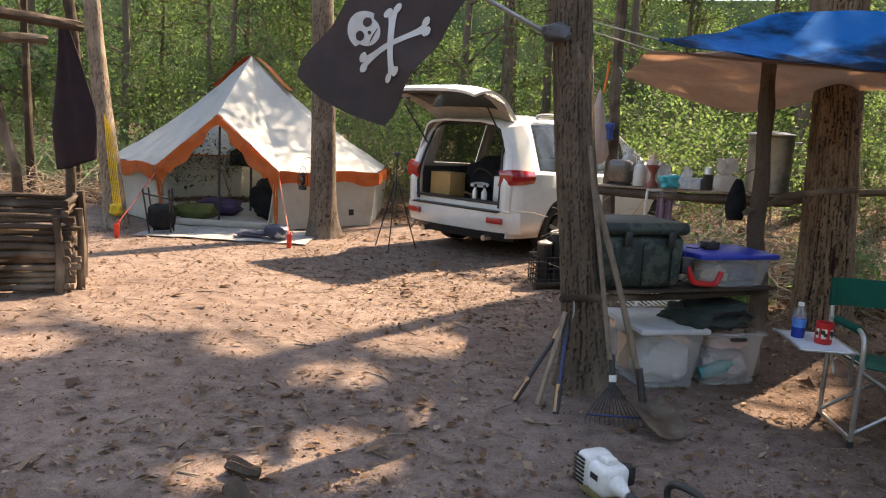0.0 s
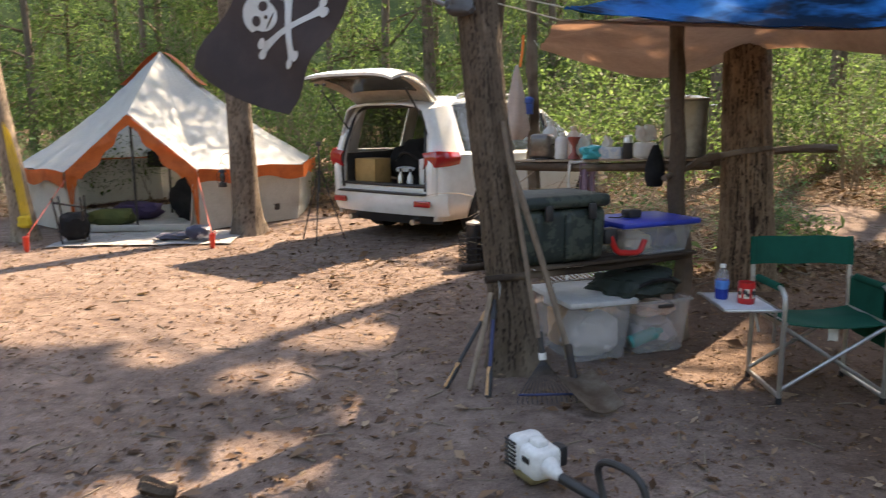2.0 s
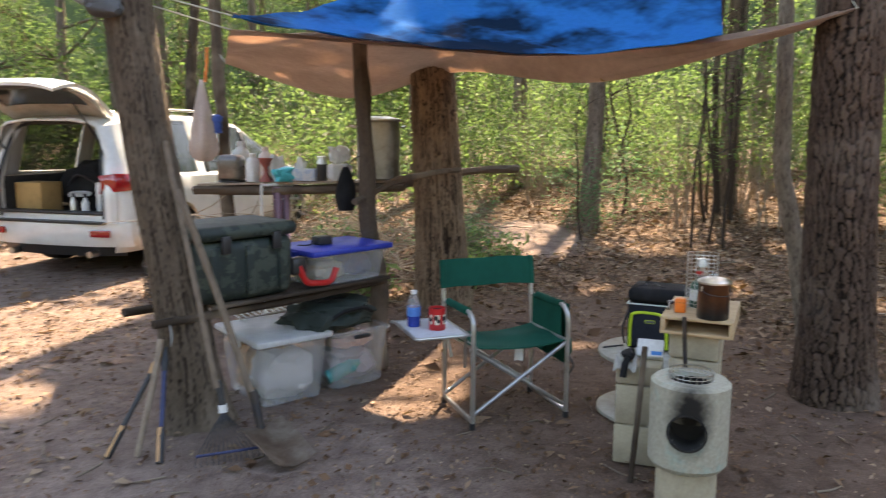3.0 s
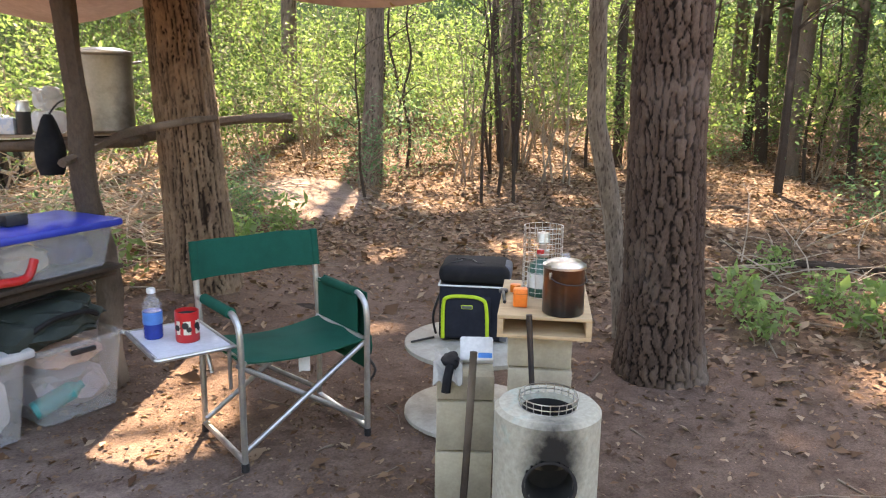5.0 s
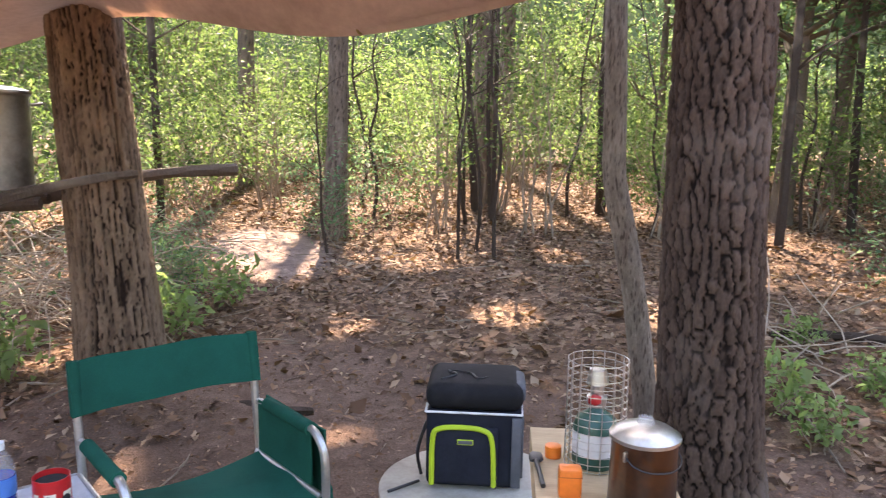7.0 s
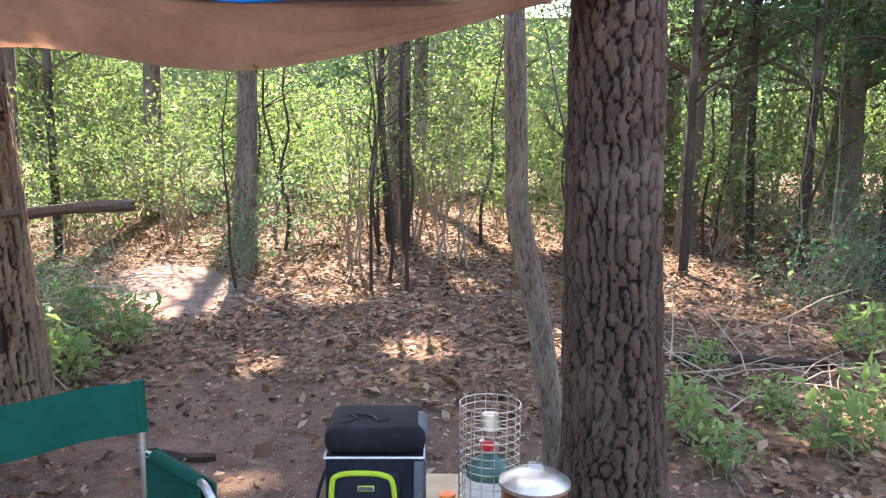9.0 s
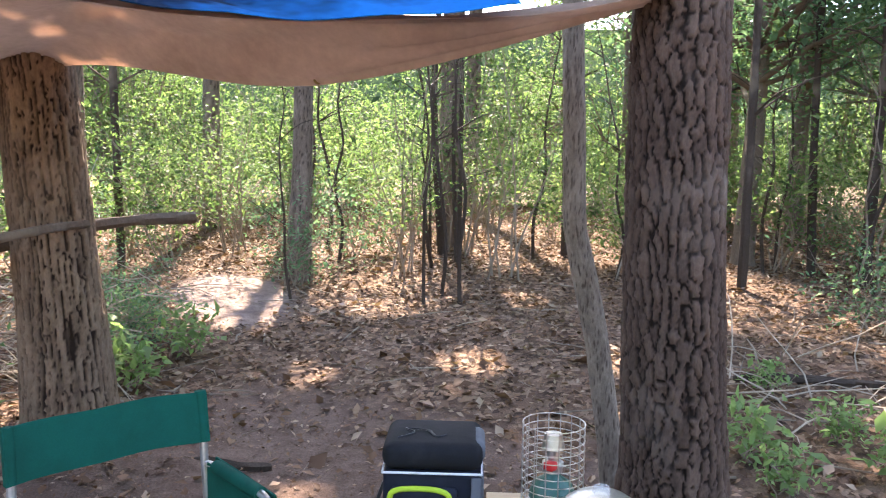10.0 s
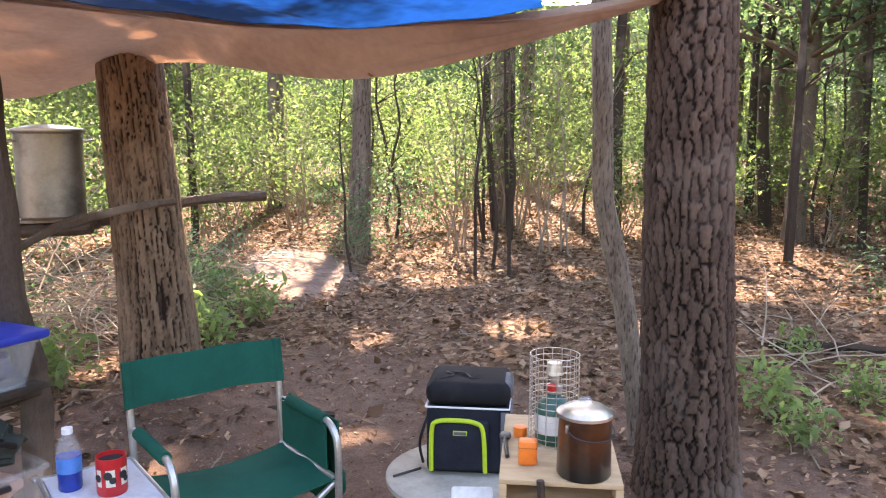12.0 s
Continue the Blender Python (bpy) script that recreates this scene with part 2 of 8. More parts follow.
def lathe(profile, seg=32, bm=None, at=(0, 0, 0), turn=None):
    """A turned shape from (radius, height) pairs."""
    out = bm or bmesh.new()
    m = Matrix.Translation(at) @ (turn if turn is not None else Matrix())
    rings = []
    for r, z in profile:
        if r < 1e-5:
            rings.append([out.verts.new(m @ Vector((0, 0, z)))])
        else:
            rings.append([out.verts.new(m @ Vector((r * math.cos(2 * math.pi * j / seg), r * math.sin(2 * math.pi * j / seg), z))) for j in range(seg)])
    for a, b in zip(rings, rings[1:]):
        for j in range(seg):
            i = (j + 1) % seg
            if len(a) == 1 and len(b) == 1:
                continue
            if len(a) == 1:
                out.faces.new((a[0], b[i], b[j]))
            elif len(b) == 1:
                out.faces.new((a[j], a[i], b[0]))
            else:
                out.faces.new((a[j], a[i], b[i], b[j]))
    return out


def sheet(fn, nu, nv, thick=0.0, bm=None):
    """A cloth: fn(u, v) gives a point; thick gives it two sides."""
    out = bm or bmesh.new()
    pts = [[Vector(fn(i / nu, j / nv)) for j in range(nv + 1)] for i in range(nu + 1)]
    grid = [[out.verts.new(p) for p in row] for row in pts]
    for i in range(nu):
        for j in range(nv):
            out.faces.new((grid[i][j], grid[i + 1][j], grid[i + 1][j + 1], grid[i][j + 1]))
    if thick:
        back = []
        for i in range(nu + 1):
            row = []
            for j in range(nv + 1):
                du = pts[min(i + 1, nu)][j] - pts[max(i - 1, 0)][j]
                dv = pts[i][min(j + 1, nv)] - pts[i][max(j - 1, 0)]
                n = du.cross(dv)
                n = n.normalized() if n.length > 1e-9 else Vector((0, 0, 1))
                row.append(out.verts.new(pts[i][j] - n * thick))
            back.append(row)
        for i in range(nu):
            for j in range(nv):
                out.faces.new((back[i][j], back[i][j + 1], back[i + 1][j + 1], back[i + 1][j]))
        for i in range(nu):
            for j in (0, nv):
                out.faces.new((grid[i][j], grid[i + 1][j], back[i + 1][j], back[i][j]))
        for j in range(nv):
            for i in (0, nu):
                out.faces.new((grid[i][j], grid[i][j + 1], back[i][j + 1], back[i][j]))
    return out


def smooth01(x, a, b):
    t = np.clip((x - a) / (b - a), 0, 1)
    return t * t * (3 - 2 * t)


# ---- the ground ----
def edge_of_clearing(x, y):
    """Positive in the woods, negative on the trodden ground; metres."""
    right = 0.72 * (x - 4.9) + 0.69 * (y - 5.9)
    back = y - 14.2 + 0.35 * np.abs(x + 1)
    left = -x - 7.5
    front = -y - 4.5
    kitchen = np.minimum.reduce([y - 5.75 + 0.2 * (x - 2.2), x - 1.7, 3.5 - x + 1.1 * (y - 6.0)])
    near = np.maximum(x - 5.0 + 0.25 * (y - 3), -99)
    car = np.minimum(x - 3.6 - 0.55 * (y - 9), y - 6.2)
    return np.maximum.reduce([right, back, left, front, kitchen, np.minimum(near, 5 - y + 2), car])


def sandy(x, y):
    """One on the bare pale patch of the path through the woods."""
    a, b = (x - 5.55) * 0.43 + (y - 8.7) * 0.9, (x - 5.55) * 0.9 - (y - 8.7) * 0.43
    return 1 - smooth01(np.hypot(a / 1.3, b / 0.6), 0.7, 1.15)


def lumps(x, y, f, seed):
    """Cheap smooth noise."""
    s = np.zeros_like(x)
    r = np.random.default_rng(seed)
    for _ in range(7):
        a, ph, k = r.uniform(0, 6.28), r.uniform(0, 6.28), f * r.uniform(0.6, 1.7)
        s = s + np.sin((x * np.cos(a) + y * np.sin(a)) * k + ph)
    return s / 7


def ground_z(x, y):
    x, y = np.asarray(x, float), np.asarray(y, float)
    u = 0.75 * x + 0.66 * y - 6.6
    z = 0.055 * np.clip(u, 0, 12) * smooth01(x, 2.0, 4.0)
    z = z + 0.16 * np.exp(-(((x - 2.95) / 0.6) ** 2 + ((y - 5.95) / 0.6) ** 2))
    e = edge_of_clearing(x, y)
    z = z + 0.05 * smooth01(e, -0.1, 0.8) + (0.02 + 0.05 * smooth01(e, 0, 2)) * lumps(x, y, 1.9, 3)
    z = z + 0.009 * lumps(x, y, 7.5, 5) + 0.004 * lumps(x, y, 23.0, 6) - 0.012
    flat = np.exp(-(((x - 1.4) / 2.6) ** 2 + ((y - 3.6) / 1.6) ** 2))
    return z * (1 - 0.75 * flat)


def build_ground():
    def axis(a, b, step):
        near = np.arange(a, b, step)
        out = np.cumsum(0.2 * 1.22 ** np.arange(37))
        return np.concatenate([(a - out)[::-1], near, b + out])
    xs, ys = axis(-8.0, 11.0, 0.085), axis(-1.0, 14.0, 0.085)
    gx, gy = np.meshgrid(xs, ys, indexing="ij")
    near = 1 - smooth01(np.hypot(gx, gy - 5), 20, 60)
    gz = ground_z(gx, gy) * near + 0.5 * (1 - near)
    nx, ny = gx.shape
    idx = np.arange(nx * ny).reshape(nx, ny)
    quads = np.stack([idx[:-1, :-1], idx[1:, :-1], idx[1:, 1:], idx[:-1, 1:]], -1).reshape(-1, 4)
    me = bpy.data.meshes.new("ground")
    me.from_pydata(np.stack([gx, gy, gz], -1).reshape(-1, 3).tolist(), [], quads.tolist())
    me.materials.append(GROUND)
    me.polygons.foreach_set("use_smooth", [True] * len(me.polygons))
    att = me.attributes.new("litter", "FLOAT", "POINT")
    e = edge_of_clearing(gx, gy)
    att.data.foreach_set("value", (0.5 * smooth01(e + 0.35 * lumps(gx, gy, 3.0, 9), -0.5, 0.7) * (1 - sandy(gx, gy))).reshape(-1))
    # Ground colour turns darker and browner towards the kitchen side.
    dark = me.attributes.new("brown_soil", "FLOAT", "POINT")
    dark.data.foreach_set("value", (0.85 * smooth01(gx + 0.25 * gy - 0.3 * np.clip(gy - 5, 0, 9) + 0.5 * lumps(gx, gy, 2.2, 44), 2.0, 3.6) * (1 - sandy(gx, gy))).reshape(-1))
    ob = new("ground", me)
    tagged(ob, "bare sandy forest soil with brown leaf litter", "ground", kind="structure")


build_ground()


def far_backdrop():
    bm = bmesh.new()
    lathe([(85, -4), (85, 16)], 48, bm)
    # Paler blotches put the bright gaps among distant trees into the colour.
    m = mat("far_woods", (0.05, 0.085, 0.03), (0.16, 0.2, 0.07), 1.0, scale=0.35, fine=2.5, relief=0)
    solo("backdrop", bm, m, "distant dark green forest edge", "forest", kind="structure")


far_backdrop()


# ---- leaves and trees ----
def leaf_mesh(name, centres, size, material, rg, flat=0.6, ratio=0.5, spread=0.35):
    """Many folded leaves, one rhomb of two triangles each."""
    n = len(centres)
    s = size * np.exp(rg.normal(0, spread, n))
    az = rg.uniform(0, 2 * np.pi, n)
    el = rg.normal(0, flat, n)
    d = np.stack([np.cos(az) * np.cos(el), np.sin(az) * np.cos(el), np.sin(el)], -1)
    up = np.stack([rg.normal(0, flat, n), rg.normal(0, flat, n), np.ones(n)], -1)
    side = np.cross(d, up)
    side /= np.linalg.norm(side, axis=1, keepdims=True) + 1e-9
    nrm = np.cross(side, d)
    s = s[:, None]
    v = np.stack([centres - d * s * 0.5, centres - side * s * ratio * 0.5 + nrm * s * 0.1, centres + d * s * 0.5, centres + side * s * ratio * 0.5 + nrm * s * 0.1], 1).reshape(-1, 3)
    me = bpy.data.meshes.new(name)
    me.vertices.add(4 * n)
    me.vertices.foreach_set("co", v.astype(np.float32).reshape(-1))
    me.loops.add(6 * n)
    base = (np.arange(n) * 4)[:, None]
    me.loops.foreach_set("vertex_index", (base + np.array([0, 1, 2, 0, 2, 3])).astype(np.int32).reshape(-1))
    me.polygons.add(2 * n)
    me.polygons.foreach_set("loop_start", np.arange(0, 6 * n, 3, dtype=np.int32))
    me.polygons.foreach_set("loop_total", np.full(2 * n, 3, dtype=np.int32))
    me.materials.append(material)
    me.update(calc_edges=True)
    me.validate()
    return me


def sprays(tips, per, spread, rg):
    """Leaf places scattered round branch tips, in flattish sprays."""
    k = len(tips)
    off = rg.normal(0, 1, (k, per, 3)) * np.array([spread, spread, spread * 0.45])
    return (tips[:, None, :] + off).reshape(-1, 3)


def bark_relief(theta, z, radius, cell_w, cell_h, amp, seed, warp, crack=0.22):
    """Height of bark plates between cracks, from a grid of jittered cells that closes round the trunk."""
    n = max(6, int(round(2 * np.pi * radius / cell_w)))
    rg = np.random.default_rng(seed)
    rows = int(np.ceil(z.max() / cell_h)) + 4
    jx, jy, tone = rg.uniform(0.1, 0.9, (n, rows)), rg.uniform(0.05, 0.95, (n, rows)), rg.uniform(0.55, 1.0, (n, rows))
    k = 2 * np.pi
    cx, cy, cz = np.cos(theta) * radius, np.sin(theta) * radius, z
    def rough(f, sd):
        return lumps(cx * f + 1.7 * cz * f, cy * f - 1.3 * cz * f, 1.0, sd) + 0.6 * lumps(cy * f * 2.3 + cz * f * 2.1, cx * f * 2.3, 1.0, sd + 3)
    sway = lumps(cz * 9 + 3 * np.cos(theta), cz * 4 + 3 * np.sin(theta), 1.0, seed + 1)
    u = theta / k * n + warp * (2.2 * sway + 0.8 * rough(60, seed + 2))
    v = z / cell_h + 1.5 + warp * (1.2 * rough(12, seed + 5) + 0.5 * rough(60, seed + 6))
    iu, iv = np.floor(u).astype(int), np.floor(v).astype(int)
    f1, f2 = np.full(u.shape, 9.0), np.full(u.shape, 9.0)
    tn, pu, pv, qu, qv = (np.zeros(u.shape) for _ in range(5))
    for du in (-1, 0, 1):
        for dv in (-1, 0, 1):
            cu, cv = (iu + du) % n, np.clip(iv + dv, 0, rows - 1)
            su, sv = iu + du + jx[cu, cv], iv + dv + jy[cu, cv]
            d = np.hypot(su - u, sv - v)
            closer = d < f1
            second = ~closer & (d < f2)
            qu, qv = np.where(closer, pu, np.where(second, su, qu)), np.where(closer, pv, np.where(second, sv, qv))
            pu, pv = np.where(closer, su, pu), np.where(closer, sv, pv)
            f2 = np.where(closer, f1, np.minimum(f2, d))
            tn = np.where(closer, tone[cu, cv], tn)
            f1 = np.where(closer, d, f1)
    # breaks across the grain are thinner than the long furrows
    across = np.abs(qv - pv) / np.maximum(1e-6, np.hypot(qu - pu, qv - pv))
    gap = (f2 - f1) * (1 + (1.5 * cell_h / cell_w - 1) * across ** 2)
    grain = 0.5 + 0.5 * rough(150, seed + 9)
    return amp * (smooth01(gap, 0.0, crack) * tn * (0.82 + 0.18 * grain) - 0.12 * (1 - grain))


def trunk_mesh(name, axis, radii, seg, step, material, relief=None, flare=0.0, rg=rng, limbs=()):
    """A trunk along axis points with bark relief, a flared root and limbs."""
    pts = np.array(axis, float)
    s = np.concatenate([[0], np.cumsum(np.linalg.norm(np.diff(pts, axis=0), axis=1))])
    zs = np.arange(0, s[-1] + step, step)
    zs[-1] = s[-1]
    c = np.stack([np.interp(zs, s, pts[:, k]) for k in range(3)], -1)
    ker = max(1, int(0.25 / step))
    if ker > 1 and len(zs) > 3 * ker:
        w = np.ones(ker) / ker
        for k in range(2):
            sm = np.convolve(np.pad(c[:, k], ker, mode="edge"), w, mode="same")[ker:-ker]
            c[:, k] = sm
    r = np.interp(zs, s, radii)
    th = np.arange(seg) * 2 * np.pi / seg
    T, Z = np.meshgrid(th, zs, indexing="ij")
    R = np.repeat(r[None, :], seg, 0)
    ph = rg.uniform(0, 6.28, 3)
    R = R * (1 + 0.035 * np.sin(2 * T + ph[0] + Z) + 0.03 * np.sin(3 * T + ph[1] - 1.7 * Z))
    if flare:
        roots = 1 + 0.4 * np.sin(4 * T + ph[2]) + 0.25 * np.sin(7 * T + ph[0])
        R = R + flare * np.exp(-Z / 0.16) * roots
    # Relief height at each vertex; the bark colour darkens crevices by it.
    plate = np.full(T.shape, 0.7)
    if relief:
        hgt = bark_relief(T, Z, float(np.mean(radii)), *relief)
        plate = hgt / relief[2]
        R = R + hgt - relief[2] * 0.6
    V = np.stack([c[None, :, 0] + R * np.cos(T), c[None, :, 1] + R * np.sin(T), np.repeat(c[None, :, 2], seg, 0)], -1)
    nz = len(zs)
    idx = np.arange(seg * nz).reshape(seg, nz)
    nxt = np.roll(idx, -1, 0)
    quads = np.stack([idx[:, :-1], nxt[:, :-1], nxt[:, 1:], idx[:, 1:]], -1).reshape(-1, 4)
    verts, faces = V.reshape(-1, 3).tolist(), quads.tolist()
    for pl, rl in limbs:
        b = tube(pl, rl, 7)
        b.verts.index_update()
        o = len(verts)
        verts += [tuple(v.co) for v in b.verts]
        faces += [[v.index + o for v in f.verts] for f in b.faces]
        b.free()
    me = mesh_of(name, verts, faces, material, True)
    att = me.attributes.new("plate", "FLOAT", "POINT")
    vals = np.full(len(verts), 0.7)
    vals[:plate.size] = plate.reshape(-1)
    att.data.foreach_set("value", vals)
    return me


def grow_limbs(x, y, z0, z1, lean, reach, count, rg, r0=0.05):
    """Limbs from the trunk upwards and out; returns them and their tips."""
    out, tips = [], []
    for _ in range(count):
        z = rg.uniform(z0, z1)
        a = rg.uniform(0, 6.28)
        l = reach * rg.uniform(0.6, 1.15) * (1 - 0.45 * (z - z0) / max(0.1, z1 - z0))
        bx, by = x + lean[0] * z, y + lean[1] * z
        d = np.array([np.cos(a), np.sin(a)])
        p = [(bx, by, z)]
        for k in (0.35, 0.7, 1.0):
            p.append((bx + d[0] * l * k + rg.normal(0, 0.12), by + d[1] * l * k + rg.normal(0, 0.12), z + l * 0.45 * k ** 1.3 + rg.normal(0, 0.1)))
        rr = r0 * rg.uniform(0.6, 1.1)
        out.append((p, [rr, rr * 0.7, rr * 0.4, rr * 0.15]))
        tips += [p[1], p[2], p[3]]
        for _ in range(3):
            q = np.array(p[2]) + rg.normal(0, 0.35, 3) * reach * 0.45
            out.append(([p[1], tuple(0.5 * (np.array(p[1]) + q)), tuple(q)], [rr * 0.45, rr * 0.3, rr * 0.1]))
            tips.append(tuple(q))
    return out, np.array(tips)


def tree(name, label, height, radius, crown, reach, limb_count, per_tip, leaf, bark, leaves, seed, lean=(0, 0), spread=0.4, seg=14, step=0.25, flare=0.05):
    """A whole tree about its own foot: trunk with limbs, and a crown of single leaves."""
    rg = np.random.default_rng(seed)
    axis = [(lean[0] * z + 0.06 * math.sin(z * 0.9 + seed), lean[1] * z + 0.06 * math.cos(z * 0.7 + seed), z) for z in np.linspace(-0.15, height, 10)]
    limbs, tips = grow_limbs(0, 0, crown[0], crown[1], lean, reach, limb_count, rg, radius * 0.4)
    root = thing(name, label, "tree")
    t = new("trunk", trunk_mesh("trunk", axis, list(np.linspace(radius, radius * 0.35, 10)), seg, step, bark, None, flare, rg, limbs))
    t.parent = root
    c = new("crown", leaf_mesh("crown", sprays(tips, per_tip, spread, rg), leaf, leaves, rg))
    c.parent = root
    return root


def stand(proto, places, group):
    """Sets the prototype on the first place and copies on the rest; places are (x, y, turn, size)."""
    for k, (x, y, turn, size) in enumerate(places):
        m = Matrix.Translation((x, y, float(ground_z(x, y)))) @ Matrix.Rotation(turn, 4, "Z") @ Matrix.Scale(size, 4)
        if k == 0:
            proto.matrix_basis = m
            tagged(proto, group=group)
        else:
            c = copy_thing(proto, Matrix())
            c.matrix_basis = m


# ---- the trees of the camp ----
SUN_STEP = Vector((SUN_DIR.x, SUN_DIR.y)) / SUN_DIR.z        # metres sideways for each metre up the sun's beam
# Spots chosen to be sunlit (x, y, radius); crowns are opened above them.
GAPS = [(1.98, 4.3, 0.25), (2.15, 4.5, 0.32), (2.3, 4.75, 0.34), (2.42, 5.0, 0.32), (2.5, 5.25, 0.3), (-2.1, 6.1, 0.9), (-0.7, 6.3, 0.9), (-2.7, 4.7, 0.35), (-1.2, 5.2, 0.5), (0.3, 7.1, 0.6), (-0.2, 5.3, 0.4), (-1.5, 7.6, 0.9), (-3.2, 7.4, 0.7), (-0.6, 4.5, 0.3), (-0.45, 3.35, 0.35), (0.1, 3.9, 0.25), (-0.9, 3.05, 0.25), (5.3, 8.25, 0.5), (5.6, 8.8, 0.6), (5.9, 9.3, 0.5), (5.0, 7.9, 0.3), (5.0, 7.6, 0.3), (6.3, 7.2, 0.4), (7.4, 6.6, 0.4), (5.6, 5.6, 0.3), (4.6, 6.3, 0.3), (6.4, 4.6, 0.4), (5.4, 4.2, 0.25), (8.0, 5.0, 0.5), (7.0, 8.0, 0.4), (2.5, 7.2, 0.7), (3.3, 6.8, 0.3), (1.7, 6.0, 0.45), (3.6, 4.9, 0.15), (5.0, 2.5, 0.3), (6.5, 2.9, 0.35), (7.5, 9.5, 0.8), (9.0, 8.0, 0.8)]


def thin_out(pts, x, y):
    """Leaves out those that would stand in the beams of sun that reach the ground at the gaps."""
    gx, gy = pts[:, 0] + x - SUN_STEP.x * pts[:, 2], pts[:, 1] + y - SUN_STEP.y * pts[:, 2]
    keep = np.ones(len(pts), bool)
    for a, b, r in GAPS:
        keep &= np.hypot(gx - a, gy - b) > r
    return pts[keep]


def camp_tree(name, label, axis, radii, bark, relief, seg, step, flare, crown_z, crown_shift, seed, leaves=LEAVES, tips=14, per=160, leaf=0.1):
    """A tree beside the camp: trunk in detail up to where it leaves the view, then limbs and crown high up."""
    rg = np.random.default_rng(seed)
    x, y = axis[0][0], axis[0][1]
    root = thing(name, label, "tree", (x, y, 0))
    loc = [(p[0] - x, p[1] - y, p[2]) for p in axis]
    top = np.array(loc[-1])
    me = trunk_mesh("trunk", loc, radii, seg, step, bark, relief, flare, rg)
    t = new("trunk", me)
    t.parent = root
    up = [tuple(top)] + [tuple(top + np.array([crown_shift[0] * k, crown_shift[1] * k, (crown_z[1] - top[2]) * k])) for k in (0.4, 0.75, 1.0)]
    limbs, tp = grow_limbs(top[0] + crown_shift[0] * 0.6, top[1] + crown_shift[1] * 0.6, crown_z[0], crown_z[1], (0, 0), 2.0, tips, rg, radii[-1] * 0.4)
    u = new("upper_trunk", trunk_mesh("upper_trunk", up, [radii[-1] * 0.97, radii[-1] * 0.8, radii[-1] * 0.6, radii[-1] * 0.3], 14, 0.3, bark, None, 0, rg, limbs))
    u.parent = root
    c = new("crown", leaf_mesh("crown", thin_out(sprays(tp, per, 0.42, rg), x, y), leaf, leaves, rg))
    c.parent = root
    return root


camp_tree("oak_tree", "leaning grey-brown oak with ridged bark, tools lean on it", [(0.9, 4.52, -0.1), (0.87, 4.51, 0.3), (0.79, 4.51, 0.9), (0.71, 4.52, 1.48), (0.64, 4.53, 2.25), (0.5, 4.55, 4.2)],
          [0.155, 0.14, 0.125, 0.118, 0.112, 0.1], BROWN_BARK, (0.026, 0.2, 0.012, 11, 0.24, 0.45), 104, 0.016, 0.1, (5.5, 8.5), (-0.3, 0.3), 21, tips=9, per=110)
# Crown above the view is lowered and shifted to shade the near ground.
camp_tree("oak_tree", "thick oak with deeply furrowed brown bark", [(3.02, 6.0, -0.1), (2.99, 5.98, 0.3), (2.95, 5.96, 0.9), (2.91, 5.96, 1.5), (2.86, 5.96, 2.2), (2.78, 5.96, 4.2)],
          [0.235, 0.215, 0.19, 0.178, 0.168, 0.15], OAK_BARK, (0.03, 0.19, 0.026, 5, 0.22, 0.55), 140, 0.015, 0.07, (4.8, 8.5), (-0.6, 1.6), 22, tips=15, per=150)
camp_tree("pine_tree", "tall pine with thick grey plated bark", [(4.31, 3.4, -0.1), (4.3, 3.405, 0.4), (4.27, 3.42, 1.2), (4.25, 3.43, 2.2), (4.21, 3.47, 4.4)],
          [0.225, 0.2, 0.187, 0.18, 0.165], PINE_BARK, (0.042, 0.085, 0.024, 8, 0.34, 0.36), 170, 0.0125, 0.035, (8, 12), (0.3, 0.2), 23, tips=8, per=110)
camp_tree("young_tree", "slim bent grey-barked young tree", [(4.66, 3.86, -0.1), (4.64, 3.88, 0.2), (4.56, 3.93, 0.75), (4.49, 3.97, 1.08), (4.44, 3.99, 1.25), (4.43, 4.0, 1.7), (4.41, 4.02, 2.3), (4.36, 4.05, 4.0)],
          [0.062, 0.057, 0.054, 0.056, 0.05, 0.048, 0.045, 0.035], POLE_BARK, (0.02, 0.1, 0.005, 9, 0.4), 56, 0.018, 0.012, (4, 6), (0.1, 0.2), 24, tips=5, per=70)
camp_tree("oak_tree", "oak with smooth grey trunk beside the tent", [(-1.72, 10.1, -0.1), (-1.74, 10.1, 0.4), (-1.76, 10.1, 1.25), (-1.8, 10.1, 2.2), (-1.9, 10.1, 4.4)],
          [0.2, 0.17, 0.157, 0.15, 0.13], GREY_BARK, (0.045, 0.2, 0.008, 15, 0.4), 72, 0.03, 0.09, (4.5, 8), (-0.4, 0.3), 25, tips=8, per=100)
camp_tree("oak_tree", "slim tree with a yellow rope, before the tent", [(-4.44, 9.9, -0.1), (-4.5, 9.9, 0.6), (-4.6, 9.9, 1.46), (-4.7, 9.9, 2.5), (-4.86, 9.9, 4.4)],
          [0.155, 0.135, 0.115, 0.1, 0.085], POLE_BARK, (0.045, 0.2, 0.008, 17, 0.4), 60, 0.03, 0.05, (4.5, 7), (-0.4, 0.3), 26, tips=6, per=90)
